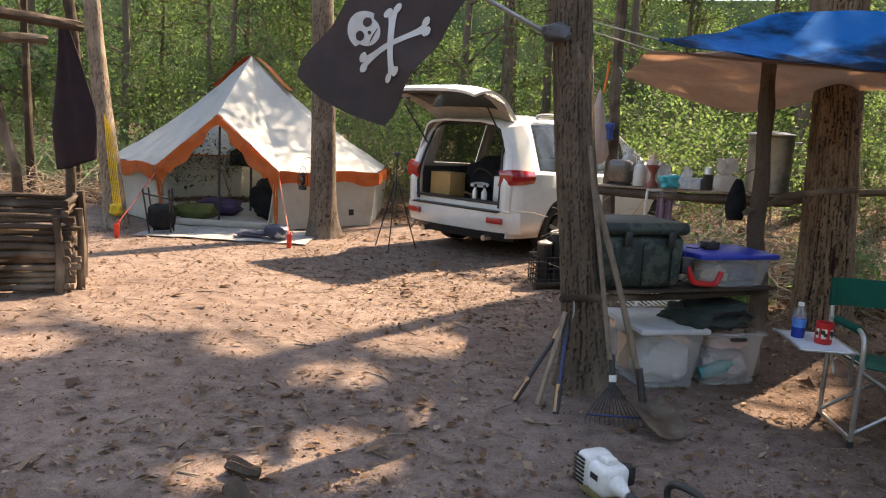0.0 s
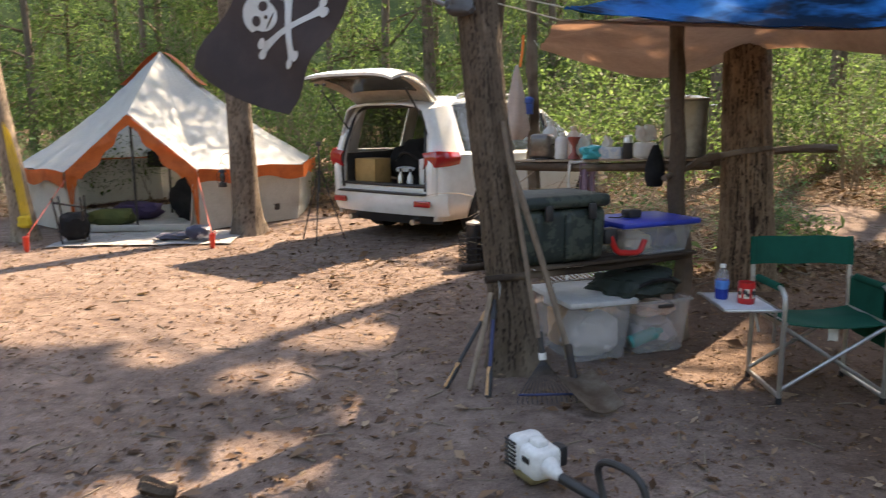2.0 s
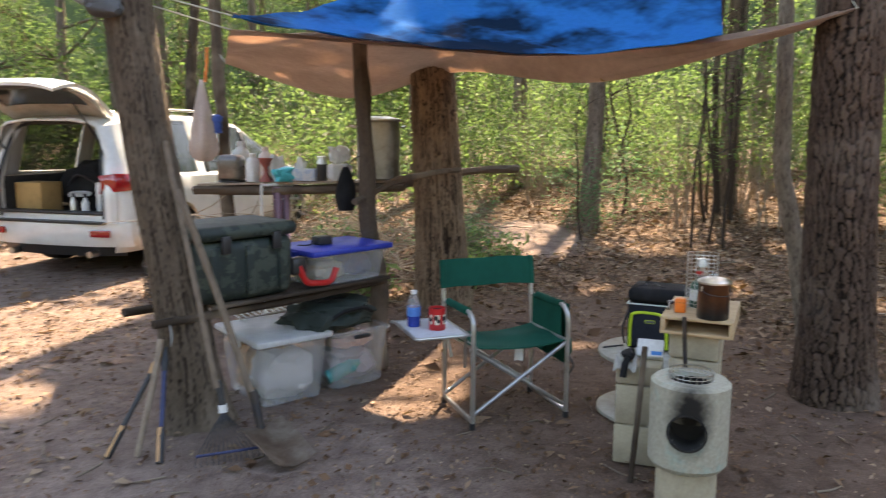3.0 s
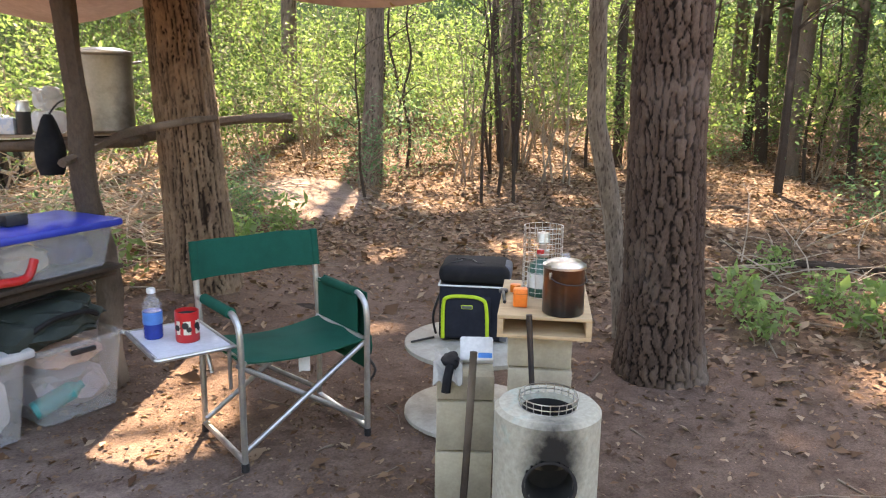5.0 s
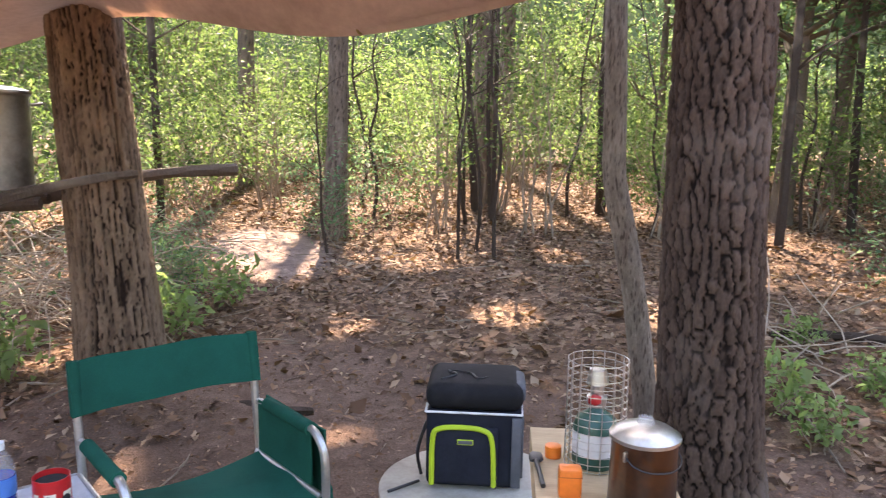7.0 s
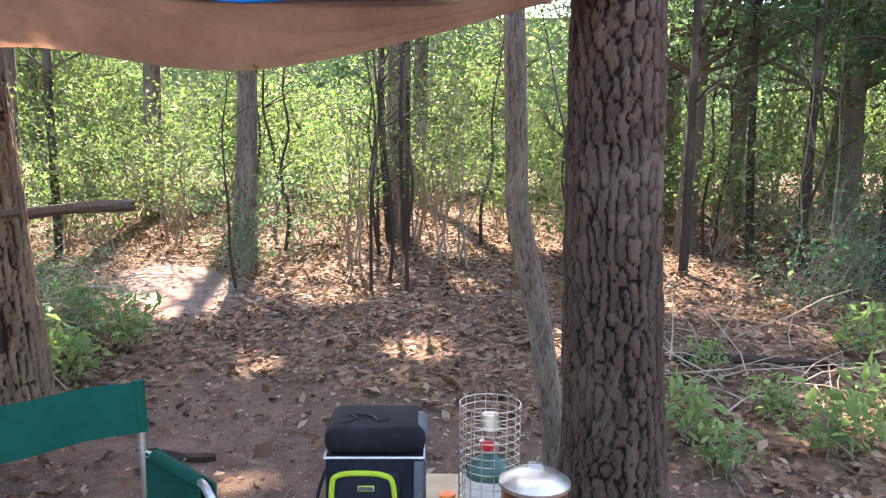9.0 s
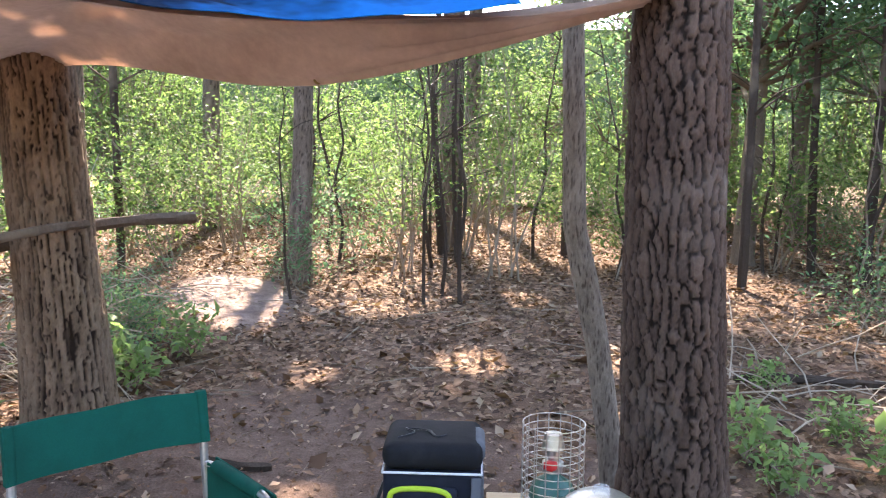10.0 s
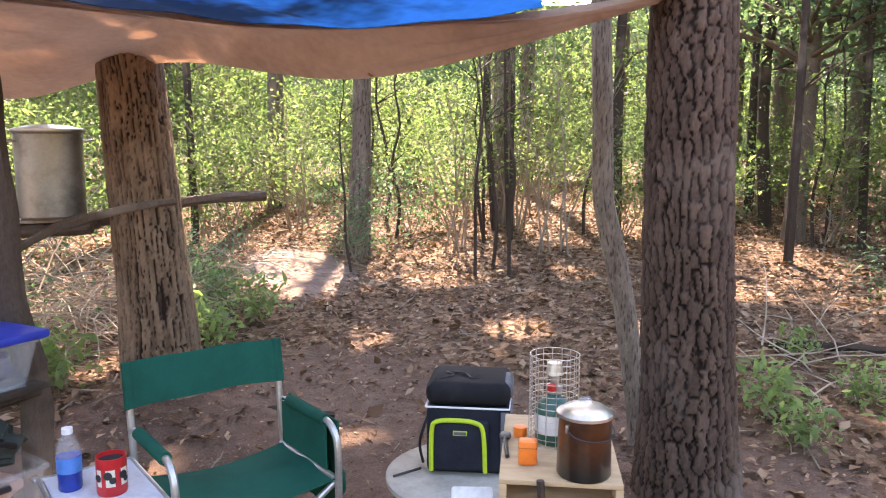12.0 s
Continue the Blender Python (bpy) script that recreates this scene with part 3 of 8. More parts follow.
# Upper crown, out of view, is extended to shade the tarp.
camp_tree("oak_tree", "mid-sized brown tree in the leaf litter", [(6.56, 9.05, 0.0), (6.6, 9.06, 0.5), (6.68, 9.1, 1.6), (6.72, 9.12, 3.0), (6.8, 9.15, 5.0)],
          [0.19, 0.145, 0.112, 0.105, 0.095], DARK_BARK, (0.045, 0.2, 0.009, 19, 0.4), 60, 0.03, 0.06, (3.4, 10.5), (0.2, 0.7), 27, LEAVES_YELLOW, tips=28, per=70, leaf=0.12)


# Added tree: its crown stands above the view to shade the kitchen.
camp_tree("oak_tree", "oak added to shade the kitchen, crown out of view", [(9.6, 9.6, 0.2), (9.6, 9.6, 2.0), (9.65, 9.6, 4.0), (9.7, 9.6, 6.0)],
          [0.17, 0.14, 0.13, 0.12], DARK_BARK, (0.045, 0.2, 0.009, 20, 0.4), 40, 0.06, 0.05, (7.0, 12.5), (0.0, 0.6), 28, tips=30, per=65, leaf=0.15)
# Added trees with unseen crowns that keep sun off the forest floor.
for k, (x, y, h) in enumerate(((9.8, 13.4, 6.5), (12.9, 12.1, 7.0), (15.6, 9.1, 6.5), (8.0, 13.4, 7.5))):
    camp_tree("oak_tree", "oak added to shade the forest floor, crown out of view", [(x, y, 0.2), (x, y, 2.0), (x + 0.05, y, 4.0), (x + 0.1, y, h)],
              [0.16, 0.14, 0.13, 0.12], DARK_BARK, (0.045, 0.2, 0.009, 60 + k, 0.4), 30, 0.08, 0.05, (h + 0.5, h + 5.5), (0.0, 0.3), 65 + k, tips=26, per=55, leaf=0.16)


# Added tree, trunk behind the thick oak, set where its crown darkens the clearing.
camp_tree("oak_tree", "oak added to shade the clearing, crown out of view", [(5.55, 12.6, 0.1), (5.55, 12.6, 3.0), (5.5, 12.6, 6.0), (5.5, 12.6, 9.5)],
          [0.16, 0.14, 0.13, 0.11], DARK_BARK, (0.045, 0.2, 0.009, 18, 0.3), 40, 0.06, 0.05, (9.8, 13.0), (0.0, 0.0), 29, tips=22, per=95, leaf=0.13)
# Added tree: the unseen crown breaks up the sun on the tent.
camp_tree("oak_tree", "oak added behind the tent to dapple it, crown out of view", [(1.0, 17.4, 0.1), (1.0, 17.4, 2.0), (0.95, 17.4, 4.0), (0.9, 17.4, 6.0)],
          [0.15, 0.13, 0.12, 0.11], DARK_BARK, (0.045, 0.2, 0.009, 33, 0.3), 40, 0.06, 0.05, (6.4, 10.0), (-0.4, 0.0), 34, tips=14, per=60, leaf=0.12)


# ---- the woods round the camp ----
def wood():
    rg = np.random.default_rng(31)
    protos = [
        tree("forest_tree", "leafy hardwood with many low branches", 9.0, 0.12, (1.6, 8.5), 2.1, 22, 64, 0.08, DARK_BARK, LEAVES, 41),
        tree("forest_tree", "slender leafy tree with a high crown", 10.5, 0.14, (3.0, 10.0), 2.4, 22, 58, 0.085, GREY_BARK, LEAVES, 42, (0.03, 0.01)),
        tree("forest_tree", "bright green leafy tree at the forest edge", 7.0, 0.09, (1.2, 6.5), 1.8, 22, 60, 0.075, DARK_BARK, LEAVES_YELLOW, 43, (-0.02, 0.02)),
        tree("forest_tree", "dark evergreen with bluish green foliage", 9.0, 0.13, (1.8, 8.5), 1.9, 24, 58, 0.075, DARK_BARK, LEAVES_COOL, 44),
    ]
    spots = [[], [], [], []]
    camp = [(0.9, 4.5), (3, 6), (4.3, 3.4), (4.6, 3.9), (-1.7, 10.1), (-4.6, 9.9), (6.8, 8.95)]
    def sunny(x, y):
        # gaps in the wood through which the sun reaches the path
        for px, py in ((6.0, 9.5), (10.0, 11.0), (7.5, 6.5)):
            along, off = (x - px) * 0.616 + (y - py) * 0.788, (x - px) * 0.788 - (y - py) * 0.616
            if -0.6 < along < 9.5 and abs(off) < 1.6:
                return True
        return False
    def free(x, y, gap):
        return not sunny(x, y) and edge_of_clearing(x, y) > 0.8 and all(math.hypot(x - a, y - b) > gap for row in spots for a, b, *_ in row) and all(math.hypot(x - a, y - b) > 1.6 for a, b in camp)
    # the far side behind tent and car
    for x in np.arange(-15, 11, 1.9):
        for y0 in (19.6, 22.5):
            xx, yy = x + rg.normal(0, 0.5) + (y0 - 15) * 0.12, y0 + rg.normal(0, 0.7)
            if free(xx, yy, 1.0):
                spots[rg.choice([0, 0, 1, 2, 3])].append((xx, yy, rg.uniform(0, 6.28), rg.uniform(0.7, 0.95)))
    # the side beyond the kitchen
    for _ in range(26):
        a, d = rg.uniform(-0.35, 1.12), rg.uniform(10.5, 25)
        xx, yy = 1.0 + d * math.cos(a), 1.0 + d * math.sin(a)
        if free(xx, yy, 2.6):
            spots[rg.choice([0, 1, 1, 2, 2, 3])].append((xx, yy, rg.uniform(0, 6.28), rg.uniform(0.75, 1.1)))
    for xx, yy, kk, sz in ((13.2, 4.4, 3, 1.0), (14.5, 6.4, 3, 1.1), (12.2, 2.4, 3, 0.9), (16, 4.2, 3, 1.3), (14, 3.5, 1, 1.2), (16, 1.5, 3, 1.3), (12.5, 1.0, 0, 1.0), (17, 5.5, 1, 1.3), (15, 8, 0, 1.2), (13.5, -1.5, 3, 1.2), (18, 9, 3, 1.3)):
        spots[kk].append((xx, yy, rg.uniform(0, 6.28), sz))
    # left and behind: out of view, added to close off the light
    for _ in range(16):
        a, d = rg.uniform(2.4, 5.9), rg.uniform(9.5, 17)
        xx, yy = d * math.cos(a), 2.0 + d * math.sin(a)
        if free(xx, yy, 2.2):
            spots[rg.choice([0, 1, 1, 3])].append((xx, yy, rg.uniform(0, 6.28), rg.uniform(0.9, 1.25)))
    for p, row, g in zip(protos, spots, ("mixed hardwoods of the forest", "tall hardwoods of the forest", "bright trees of the forest", "evergreens of the forest")):
        stand(p, row, g)


wood()


def shrub(name, label, height, reach, stems, per, leaf, leaves, seed, bark=TWIG, spread=0.2):
    rg = np.random.default_rng(seed)
    root = thing(name, label, "shrub")
    tips = []
    for _ in range(stems):
        bm = bmesh.new()
        a, l = rg.uniform(0, 6.28), rg.uniform(0.55, 1.0)
        d = np.array([math.cos(a), math.sin(a)]) * reach * rg.uniform(0.3, 1.0)
        b = rg.normal(0, 0.06, 2)
        bend = rg.normal(0, 0.14, 2) * height
        pts = [(b[0] + d[0] * k ** 1.3 + bend[0] * k * (1 - k) + rg.normal(0, 0.05), b[1] + d[1] * k ** 1.3 + bend[1] * k * (1 - k) + rg.normal(0, 0.05), height * l * k - 0.05 * (k == 0)) for k in np.linspace(0, 1, 6)]
        r = 0.004 + 0.0035 * height
        tube(pts, [r, r * 0.85, r * 0.7, r * 0.5, r * 0.35, r * 0.15], 5, bm)
        for k in (2, 3, 4, 5):
            if height < 0.5:
                tips.append(np.array(pts[k]))
                continue
            for _ in range(2):
                q = np.array(pts[k]) + rg.normal(0, 0.22, 3) * np.array([1, 1, 0.6]) * min(1.0, height)
                tube([pts[k - 1], tuple(q)], [r * 0.35, r * 0.1], 4, bm)
                tips.append(q)
        part("stem", bm, bark, root)
    c = new("foliage", leaf_mesh("foliage", sprays(np.array(tips), per, spread, rg), leaf, leaves, rg))
    c.parent = root
    return root


def undergrowth():
    rg = np.random.default_rng(53)
    protos = [shrub("shrub", "leafy green understory shrub", 2.1, 0.9, 6, 32, 0.055, LEAVES, 61),
              shrub("shrub", "airy yellow-green sapling thicket", 2.9, 0.9, 6, 28, 0.055, LEAVES_YELLOW, 62),
              shrub("shrub", "low bush with bluish green leaves", 1.0, 0.7, 8, 20, 0.045, LEAVES_COOL, 63, spread=0.15),
              shrub("shrub", "dense dark green bush", 1.6, 0.8, 8, 30, 0.055, LEAVES, 64)]
    spots = [[], [], [], []]
    fixed = {0: [(0.6, 14.2, 1, 1), (3.3, 12.6, 2, 1.2)], 1: [(7.4, 8.3, 2.0, 0.9), (8.2, 7.4, 4.0, 1.0), (9.2, 9.0, 3, 1.1)],
             2: [(4.05, 7.7, 0, 0.65), (4.1, 8.5, 2, 0.6), (8.6, 3.7, 1, 0.9), (2.4, 7.2, 3, 0.8), (3.7, 7.2, 3.5, 0.6)], 3: [(3.6, 10.2, 1, 1.0), (4.6, 11.2, 2, 1.1)]}
    for k, row in fixed.items():
        spots[k] += row
    for _ in range(560):
        if rg.random() < 0.62:
            a, d = rg.uniform(-0.3, 1.15), rg.uniform(9.0, 20)
            # the woods past the pine are open underneath
            if a < 0.5 and d < 12.5 and rg.random() < 0.85:
                continue
            x, y = 1.0 + d * math.cos(a), 1.0 + d * math.sin(a)
        else:
            x, y = rg.uniform(-13, 7), rg.uniform(13.0, 19)
        path = abs((y - 9.5) - 0.45 * (x - 6.0)) < 0.7 and 4.5 < x < 11
        if edge_of_clearing(x, y) > 0.9 and not path and sandy(x, y) < 0.1 and sandy(x + 0.5, y + 0.6) < 0.5 and all(math.hypot(x - p[0], y - p[1]) > 0.75 for row in spots for p in row):
            spots[rg.choice([0, 0, 0, 1, 2, 2, 3])].append((x, y, rg.uniform(0, 6.28), rg.uniform(0.65, 1.15)))
    for _ in range(120):
        if rg.random() < 0.5:
            a, d = rg.uniform(-0.4, 1.2), rg.uniform(17, 26)
            x, y = 1.0 + d * math.cos(a), 1.0 + d * math.sin(a)
        else:
            x, y = rg.uniform(-17, 10), rg.uniform(16.5, 25)
        spots[rg.choice([0, 1, 3])].append((x, y, rg.uniform(0, 6.28), rg.uniform(1.3, 2.1)))
    for p, row, g in zip(protos, spots, ("green understory shrubs", "yellow-green thickets", "low bluish bushes", "dense dark bushes")):
        stand(p, row, g)


undergrowth()


def bare_stems():
    """Thin crooked stems and dead saplings that stand among the litter."""
    rg = np.random.default_rng(71)
    spots = [(6.95, 6.95, 3.4), (6.75, 7.2, 3.0), (7.1, 7.3, 3.2), (7.9, 8.3, 3.0), (5.9, 8.2, 2.4), (8.8, 9.2, 3.0), (9.5, 8.0, 3.4), (11.2, 5.4, 4.0), (10.9, 5.6, 4.0), (9.5, 3.0, 3.5), (10.2, 4.2, 4.0), (7.4, 9.4, 3.0), (8.2, 10.5, 3.5), (12.5, 6.5, 4.5), (9.0, 6.4, 3.0), (12.0, 3.2, 4.5), (8.6, 11.6, 4), (13.5, 8.6, 5)]
    for k, (x, y, h) in enumerate(spots):
        z = float(ground_z(x, y))
        root = thing("sapling", "thin dark crooked sapling with bare twigs", "sapling", (x, y, z), "bare saplings in the woods")
        r = 0.008 + 0.006 * h * rg.uniform(0.5, 1.2)
        a = rg.uniform(0, 6.28)
        p = [(rg.normal(0, 0.05) + 0.12 * h * t * math.cos(a) * t, rg.normal(0, 0.05) + 0.12 * h * t * math.sin(a) * t, h * t - 0.05) for t in np.linspace(0, 1, 7)]
        part("stem", tube(curve(p, 3), [r * (1 - 0.8 * t) for t in np.linspace(0, 1, 19)], 7), DARK_BARK, root)
        for _ in range(7):
            s = Vector(p[rg.integers(2, 7)])
            b = rg.uniform(0, 6.28)
            l = rg.uniform(0.3, 0.9)
            e = s + Vector((math.cos(b) * l, math.sin(b) * l, l * rg.uniform(0.1, 0.8)))
            bm = bmesh.new()
            tube(curve([s, (s + e) / 2 + Vector((0, 0, 0.06)), e], 3), [r * 0.4 * (1 - 0.85 * t) for t in np.linspace(0, 1, 7)], 5, bm)
            part("twig", bm, DARK_BARK, root)


bare_stems()


# ---- litter ----
def litter():
    rg = np.random.default_rng(81)
    def scatter(n, xa, xb, ya, yb, lo, hi):
        x, y = rg.uniform(xa, xb, n), rg.uniform(ya, yb, n)
        e = edge_of_clearing(x, y) + 0.4 * lumps(x, y, 2.5, 12)
        keep = (e > lo) & (e < hi) & (sandy(x, y) < rg.uniform(0.1, 1.0, n))
        x, y = x[keep], y[keep]
        return np.stack([x, y, ground_z(x, y) + rg.uniform(0.004, 0.03, len(x))], -1)
    dense = scatter(105000, 1.7, 15, -1, 16, 0.3, 99)
    edge = scatter(13000, 1.5, 9, 1, 10, -0.45, 0.35)
    back = scatter(20000, -9, 4, 10.5, 17, -0.2, 99)
    left = scatter(12000, -10, -4, 4, 14, -0.4, 99)
    for pts in (np.concatenate([dense, edge, back, left]),):
        ob = new("leaf_litter", leaf_mesh("leaf_litter", pts, 0.045, DEAD, rg, 0.38, 0.55, 0.4))
        tagged(ob, "dry brown fallen leaves on the forest floor", "leaf litter", kind="stuff")
    loose = scatter(24000, -6, 5.5, 0.5, 11, -99, 0.0)
    loose = loose[rg.random(len(loose)) < (0.25 + 0.75 * smooth01(lumps(loose[:, 0], loose[:, 1], 1.4, 33), -0.05, 0.3))]
    loose[:, 2] -= 0.006
    ob = new("fallen_leaves", leaf_mesh("fallen_leaves", loose, 0.04, DEAD, rg, 0.25, 0.5, 0.45))
    tagged(ob, "loose dry leaves on the trodden soil", "leaf litter", kind="stuff")
    chips = np.concatenate([scatter(15000, 1.2, 6.5, 1.2, 7.5, -99, 0.3), scatter(30000, -5.5, 3.0, 1.0, 9.5, -99, 0.1)])
    chips[:, 2] -= 0.008
    ob = new("soil_debris", leaf_mesh("soil_debris", chips, 0.017, DEAD, rg, 0.4, 0.6, 0.5))
    tagged(ob, "small chips of bark and leaf on dark soil", "debris", kind="stuff")
    bm = bmesh.new()
    for n, (xa, xb, ya, yb), ll in ((420, (1.7, 12, 1, 13), 0.45), (330, (-5, 4, 1.2, 9), 0.16), (140, (-8, 3, 11, 15), 0.5)):
        for _ in range(n):
            x, y = rg.uniform(xa, xb), rg.uniform(ya, yb)
            if ll > 0.3 and edge_of_clearing(x, y) < 0.05:
                continue
            l, a = ll * rg.uniform(0.3, 1.6), rg.uniform(0, 6.28)
            p = []
            for t in (-0.5, 0.0, 0.5):
                px, py = x + math.cos(a) * l * t + rg.normal(0, 0.06 * l), y + math.sin(a) * l * t + rg.normal(0, 0.06 * l)
                p.append((px, py, float(ground_z(px, py)) + 0.006 + (0.03 if ll > 0.3 else 0.0) * rg.random()))
            r = rg.uniform(0.002, 0.007) * (1.4 if ll > 0.3 else 0.9)
            tube(p, [r, r * 0.9, r * 0.4], 5, bm)
    solo("fallen_twigs", bm, TWIG, "fallen twigs among the leaves", "twigs", kind="stuff")


litter()


# ---- tarps over the kitchen ----
BROWN = mat("brown_tarp", (0.62, 0.46, 0.36), (0.5, 0.36, 0.275), 0.75, scale=2.2, fine=25, relief=0.1, through_light=0.7, blotch_span=(0.4, 0.65))
# Near-black blotches put tree shadow and debris into the tarp's own colour.
BLUE = mat("blue_tarp", (0.001, 0.19, 0.56), (0.004, 0.022, 0.055), 0.8, scale=0.8, fine=30, relief=0.12, through_light=0.3, blotch_span=(0.44, 0.54), spec=0.03)
ROPE_M = mat("pale_rope", (0.5, 0.47, 0.4), rough=0.9)


def tarp_brown():
    near = [Vector((1.15, 4.62, 2.03)), Vector((2.1, 4.16, 1.94)), Vector((2.85, 3.9, 1.92)), Vector((3.5, 3.62, 2.0)), Vector((4.12, 3.3, 2.16))]
    far = [Vector((1.57, 7.5, 2.12)), Vector((2.4, 6.7, 1.79)), Vector((2.98, 5.77, 1.975)), Vector((3.48, 4.62, 1.835)), Vector((4.16, 3.42, 2.15))]
    cn, cf = curve(near, 8), curve(far, 8)
    def fn(u, v):
        k = u * (len(cn) - 1)
        i = min(int(k), len(cn) - 2)
        a, b = cn[i].lerp(cn[i + 1], k - i), cf[i].lerp(cf[i + 1], k - i)
        p = a.lerp(b, v)
        bulge = math.sin(math.pi * v) * math.exp(-((p.x - 2.03) ** 2 + (p.y - 5.08) ** 2) / 0.7)
        p.z += 0.16 * math.sin(math.pi * v) * math.sin(math.pi * min(1, u * 1.1)) + 0.12 * bulge + 0.012 * math.sin(u * 31 + v * 9) * math.sin(math.pi * v) + 0.01 * math.sin(v * 24 + u * 13)
        return p
    ob = thing("tarp", "weathered brown canvas tarp tied as a roof", "tarp", group="kitchen tarps")
    part("cloth", sheet(fn, 48, 28, 0.004), BROWN, ob)
    for a, b in ((far[0], (1.55, 7.66, 2.2)), (near[0], (0.74, 4.55, 2.12)), (near[4], (4.1, 3.32, 2.2))):
        part("rope", tube([a, b], 0.004, 6), ROPE_M, ob)
    for q in ((3.48, 4.6, 1.862), (2.98, 5.76, 2.0)):
        bm = bmesh.new()
        lathe([(0.012, -0.004), (0.018, -0.004), (0.018, 0.004), (0.012, 0.004), (0.012, -0.004)], 14, bm, q, Matrix.Rotation(1.2, 4, "X"))
        part("grommet", bm, mat("brass_ring", (0.45, 0.34, 0.14), rough=0.4, metal=1.0), ob)


tarp_brown()


def tarp_blue():
    low = curve([(1.13, 4.47, 2.06), (1.7, 4.26, 1.975), (2.3, 4.06, 1.92), (2.88, 3.86, 1.915), (3.44, 3.54, 2.0)], 8)
    high = curve([(1.2, 4.6, 2.09), (1.65, 4.95, 2.2), (2.1, 5.1, 2.36), (2.9, 4.75, 2.36), (3.95, 4.1, 2.4)], 8)
    def fn(u, v):
        k = u * (len(low) - 1)
        i = min(int(k), len(low) - 2)
        a, b = low[i].lerp(low[i + 1], k - i), high[i].lerp(high[i + 1], k - i)
        p = a.lerp(b, v)
        p.z += -0.05 * math.sin(math.pi * v) * math.sin(math.pi * u) + 0.012 * math.sin(u * 40 + 5 * v) * math.sin(math.pi * v + 0.4) + 0.012
        return p
    ob = thing("tarp", "blue plastic tarp spread over the brown one", "tarp", group="kitchen tarps")
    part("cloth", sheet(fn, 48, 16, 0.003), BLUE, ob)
    part("rope", tube([(1.13, 4.47, 2.08), (0.76, 4.5, 2.16)], 0.004, 6), ROPE_M, ob)


tarp_blue()


# ---- surfaces of the things ----
STEEL = mat("brushed_steel", (0.62, 0.61, 0.58), (0.45, 0.42, 0.38), 0.32, 1.0, scale=5, fine=120, relief=0.05)
ALU = mat("aluminium_tube", (0.6, 0.6, 0.58), (0.42, 0.41, 0.39), 0.38, 0.9, scale=8, fine=90, relief=0.04)
IRON = mat("dark_iron", (0.045, 0.045, 0.05), (0.1, 0.07, 0.05), 0.5, 0.7, scale=9, fine=80)
BLACK = mat("black_plastic", (0.018, 0.018, 0.02), (0.035, 0.033, 0.032), 0.45, scale=8, fine=90, relief=0.06)
BLACK_CLOTH = mat("black_cloth", (0.011, 0.011, 0.012), (0.026, 0.025, 0.026), 0.85, spec=0.2, scale=6, fine=160)
WHITE = mat("white_plastic", (0.78, 0.78, 0.76), (0.62, 0.61, 0.57), 0.45, scale=5, fine=60, relief=0.04)
MILK = mat("milky_plastic", (0.8, 0.8, 0.78), (0.68, 0.68, 0.66), 0.4, scale=5, fine=40, relief=0.05, through_light=0.4)
GREEN_CLOTH = mat("green_canvas", (0.004, 0.105, 0.07), (0.006, 0.075, 0.05), 0.9, spec=0.15, scale=4, fine=260, relief=0.2, depth=0.001, through_light=0.18)
WOOD = mat("raw_wood", (0.52, 0.36, 0.2), (0.4, 0.26, 0.14), 0.7, scale=4, fine=40, stretch=(1, 6, 6), relief=0.15)
TOOL_HANDLE = mat("weathered_tool_handle", (0.2, 0.145, 0.1), (0.11, 0.08, 0.055), 0.75, scale=6, fine=50, stretch=(6, 6, 1))
HANDLE = mat("grey_wood_handle", (0.32, 0.24, 0.17), (0.2, 0.14, 0.1), 0.7, scale=6, fine=50, stretch=(6, 6, 1))
CONCRETE = mat("concrete", (0.48, 0.415, 0.29), (0.29, 0.245, 0.18), 0.92, scale=4, fine=90, relief=0.3)
PAINTED = mat("painted_concrete", (0.45, 0.42, 0.33), (0.3, 0.47, 0.42), 0.9, scale=3.2, fine=70, relief=0.3, blotch_span=(0.52, 0.66), spread=0.14, spec=0.2)


def smoked(m, centre, size, inner, outer):
    """Adds soot round a fire mouth: a stain that thins out with distance, broken up by noise."""
    nt = m.node_tree
    p = nt.nodes["Principled BSDF"]
    old = p.inputs["Base Color"].links[0].from_socket
    tc, mp = nt.nodes.new("ShaderNodeTexCoord"), nt.nodes.new("ShaderNodeMapping")
    mp.inputs["Location"].default_value = [-c * s for c, s in zip(centre, size)]
    mp.inputs["Scale"].default_value = size
    nt.links.new(tc.outputs["Object"], mp.inputs[0])
    ln, ad = nt.nodes.new("ShaderNodeVectorMath"), nt.nodes.new("ShaderNodeMath")
    ln.operation, ad.operation = "LENGTH", "MULTIPLY_ADD"
    nt.links.new(mp.outputs[0], ln.inputs[0])
    nt.links.new(noisy(nt, tc.outputs["Object"], 30.0), ad.inputs[0])
    ad.inputs[1].default_value = 0.06
    nt.links.new(ln.outputs["Value"], ad.inputs[2])
    fac = ramp(nt, ad.outputs[0], [(inner, (1, 1, 1)), (outer, (0, 0, 0))])
    nt.links.new(mix(nt, old, (0.02, 0.018, 0.016), fac), p.inputs["Base Color"])


smoked(PAINTED, (0.145, 0.01, 0.49), (0.6, 1.4, 0.75), 0.085, 0.16)
SOOT = mat("soot", (0.012, 0.011, 0.01), (0.03, 0.028, 0.025), 0.95)
ORANGE = mat("orange_plastic", (0.9, 0.2, 0.02), (0.75, 0.15, 0.02), 0.4, relief=0.03)
ORANGE_CLOTH = mat("orange_nylon", (0.68, 0.17, 0.035), (0.5, 0.11, 0.02), 0.6, scale=5, fine=60, through_light=0.4)
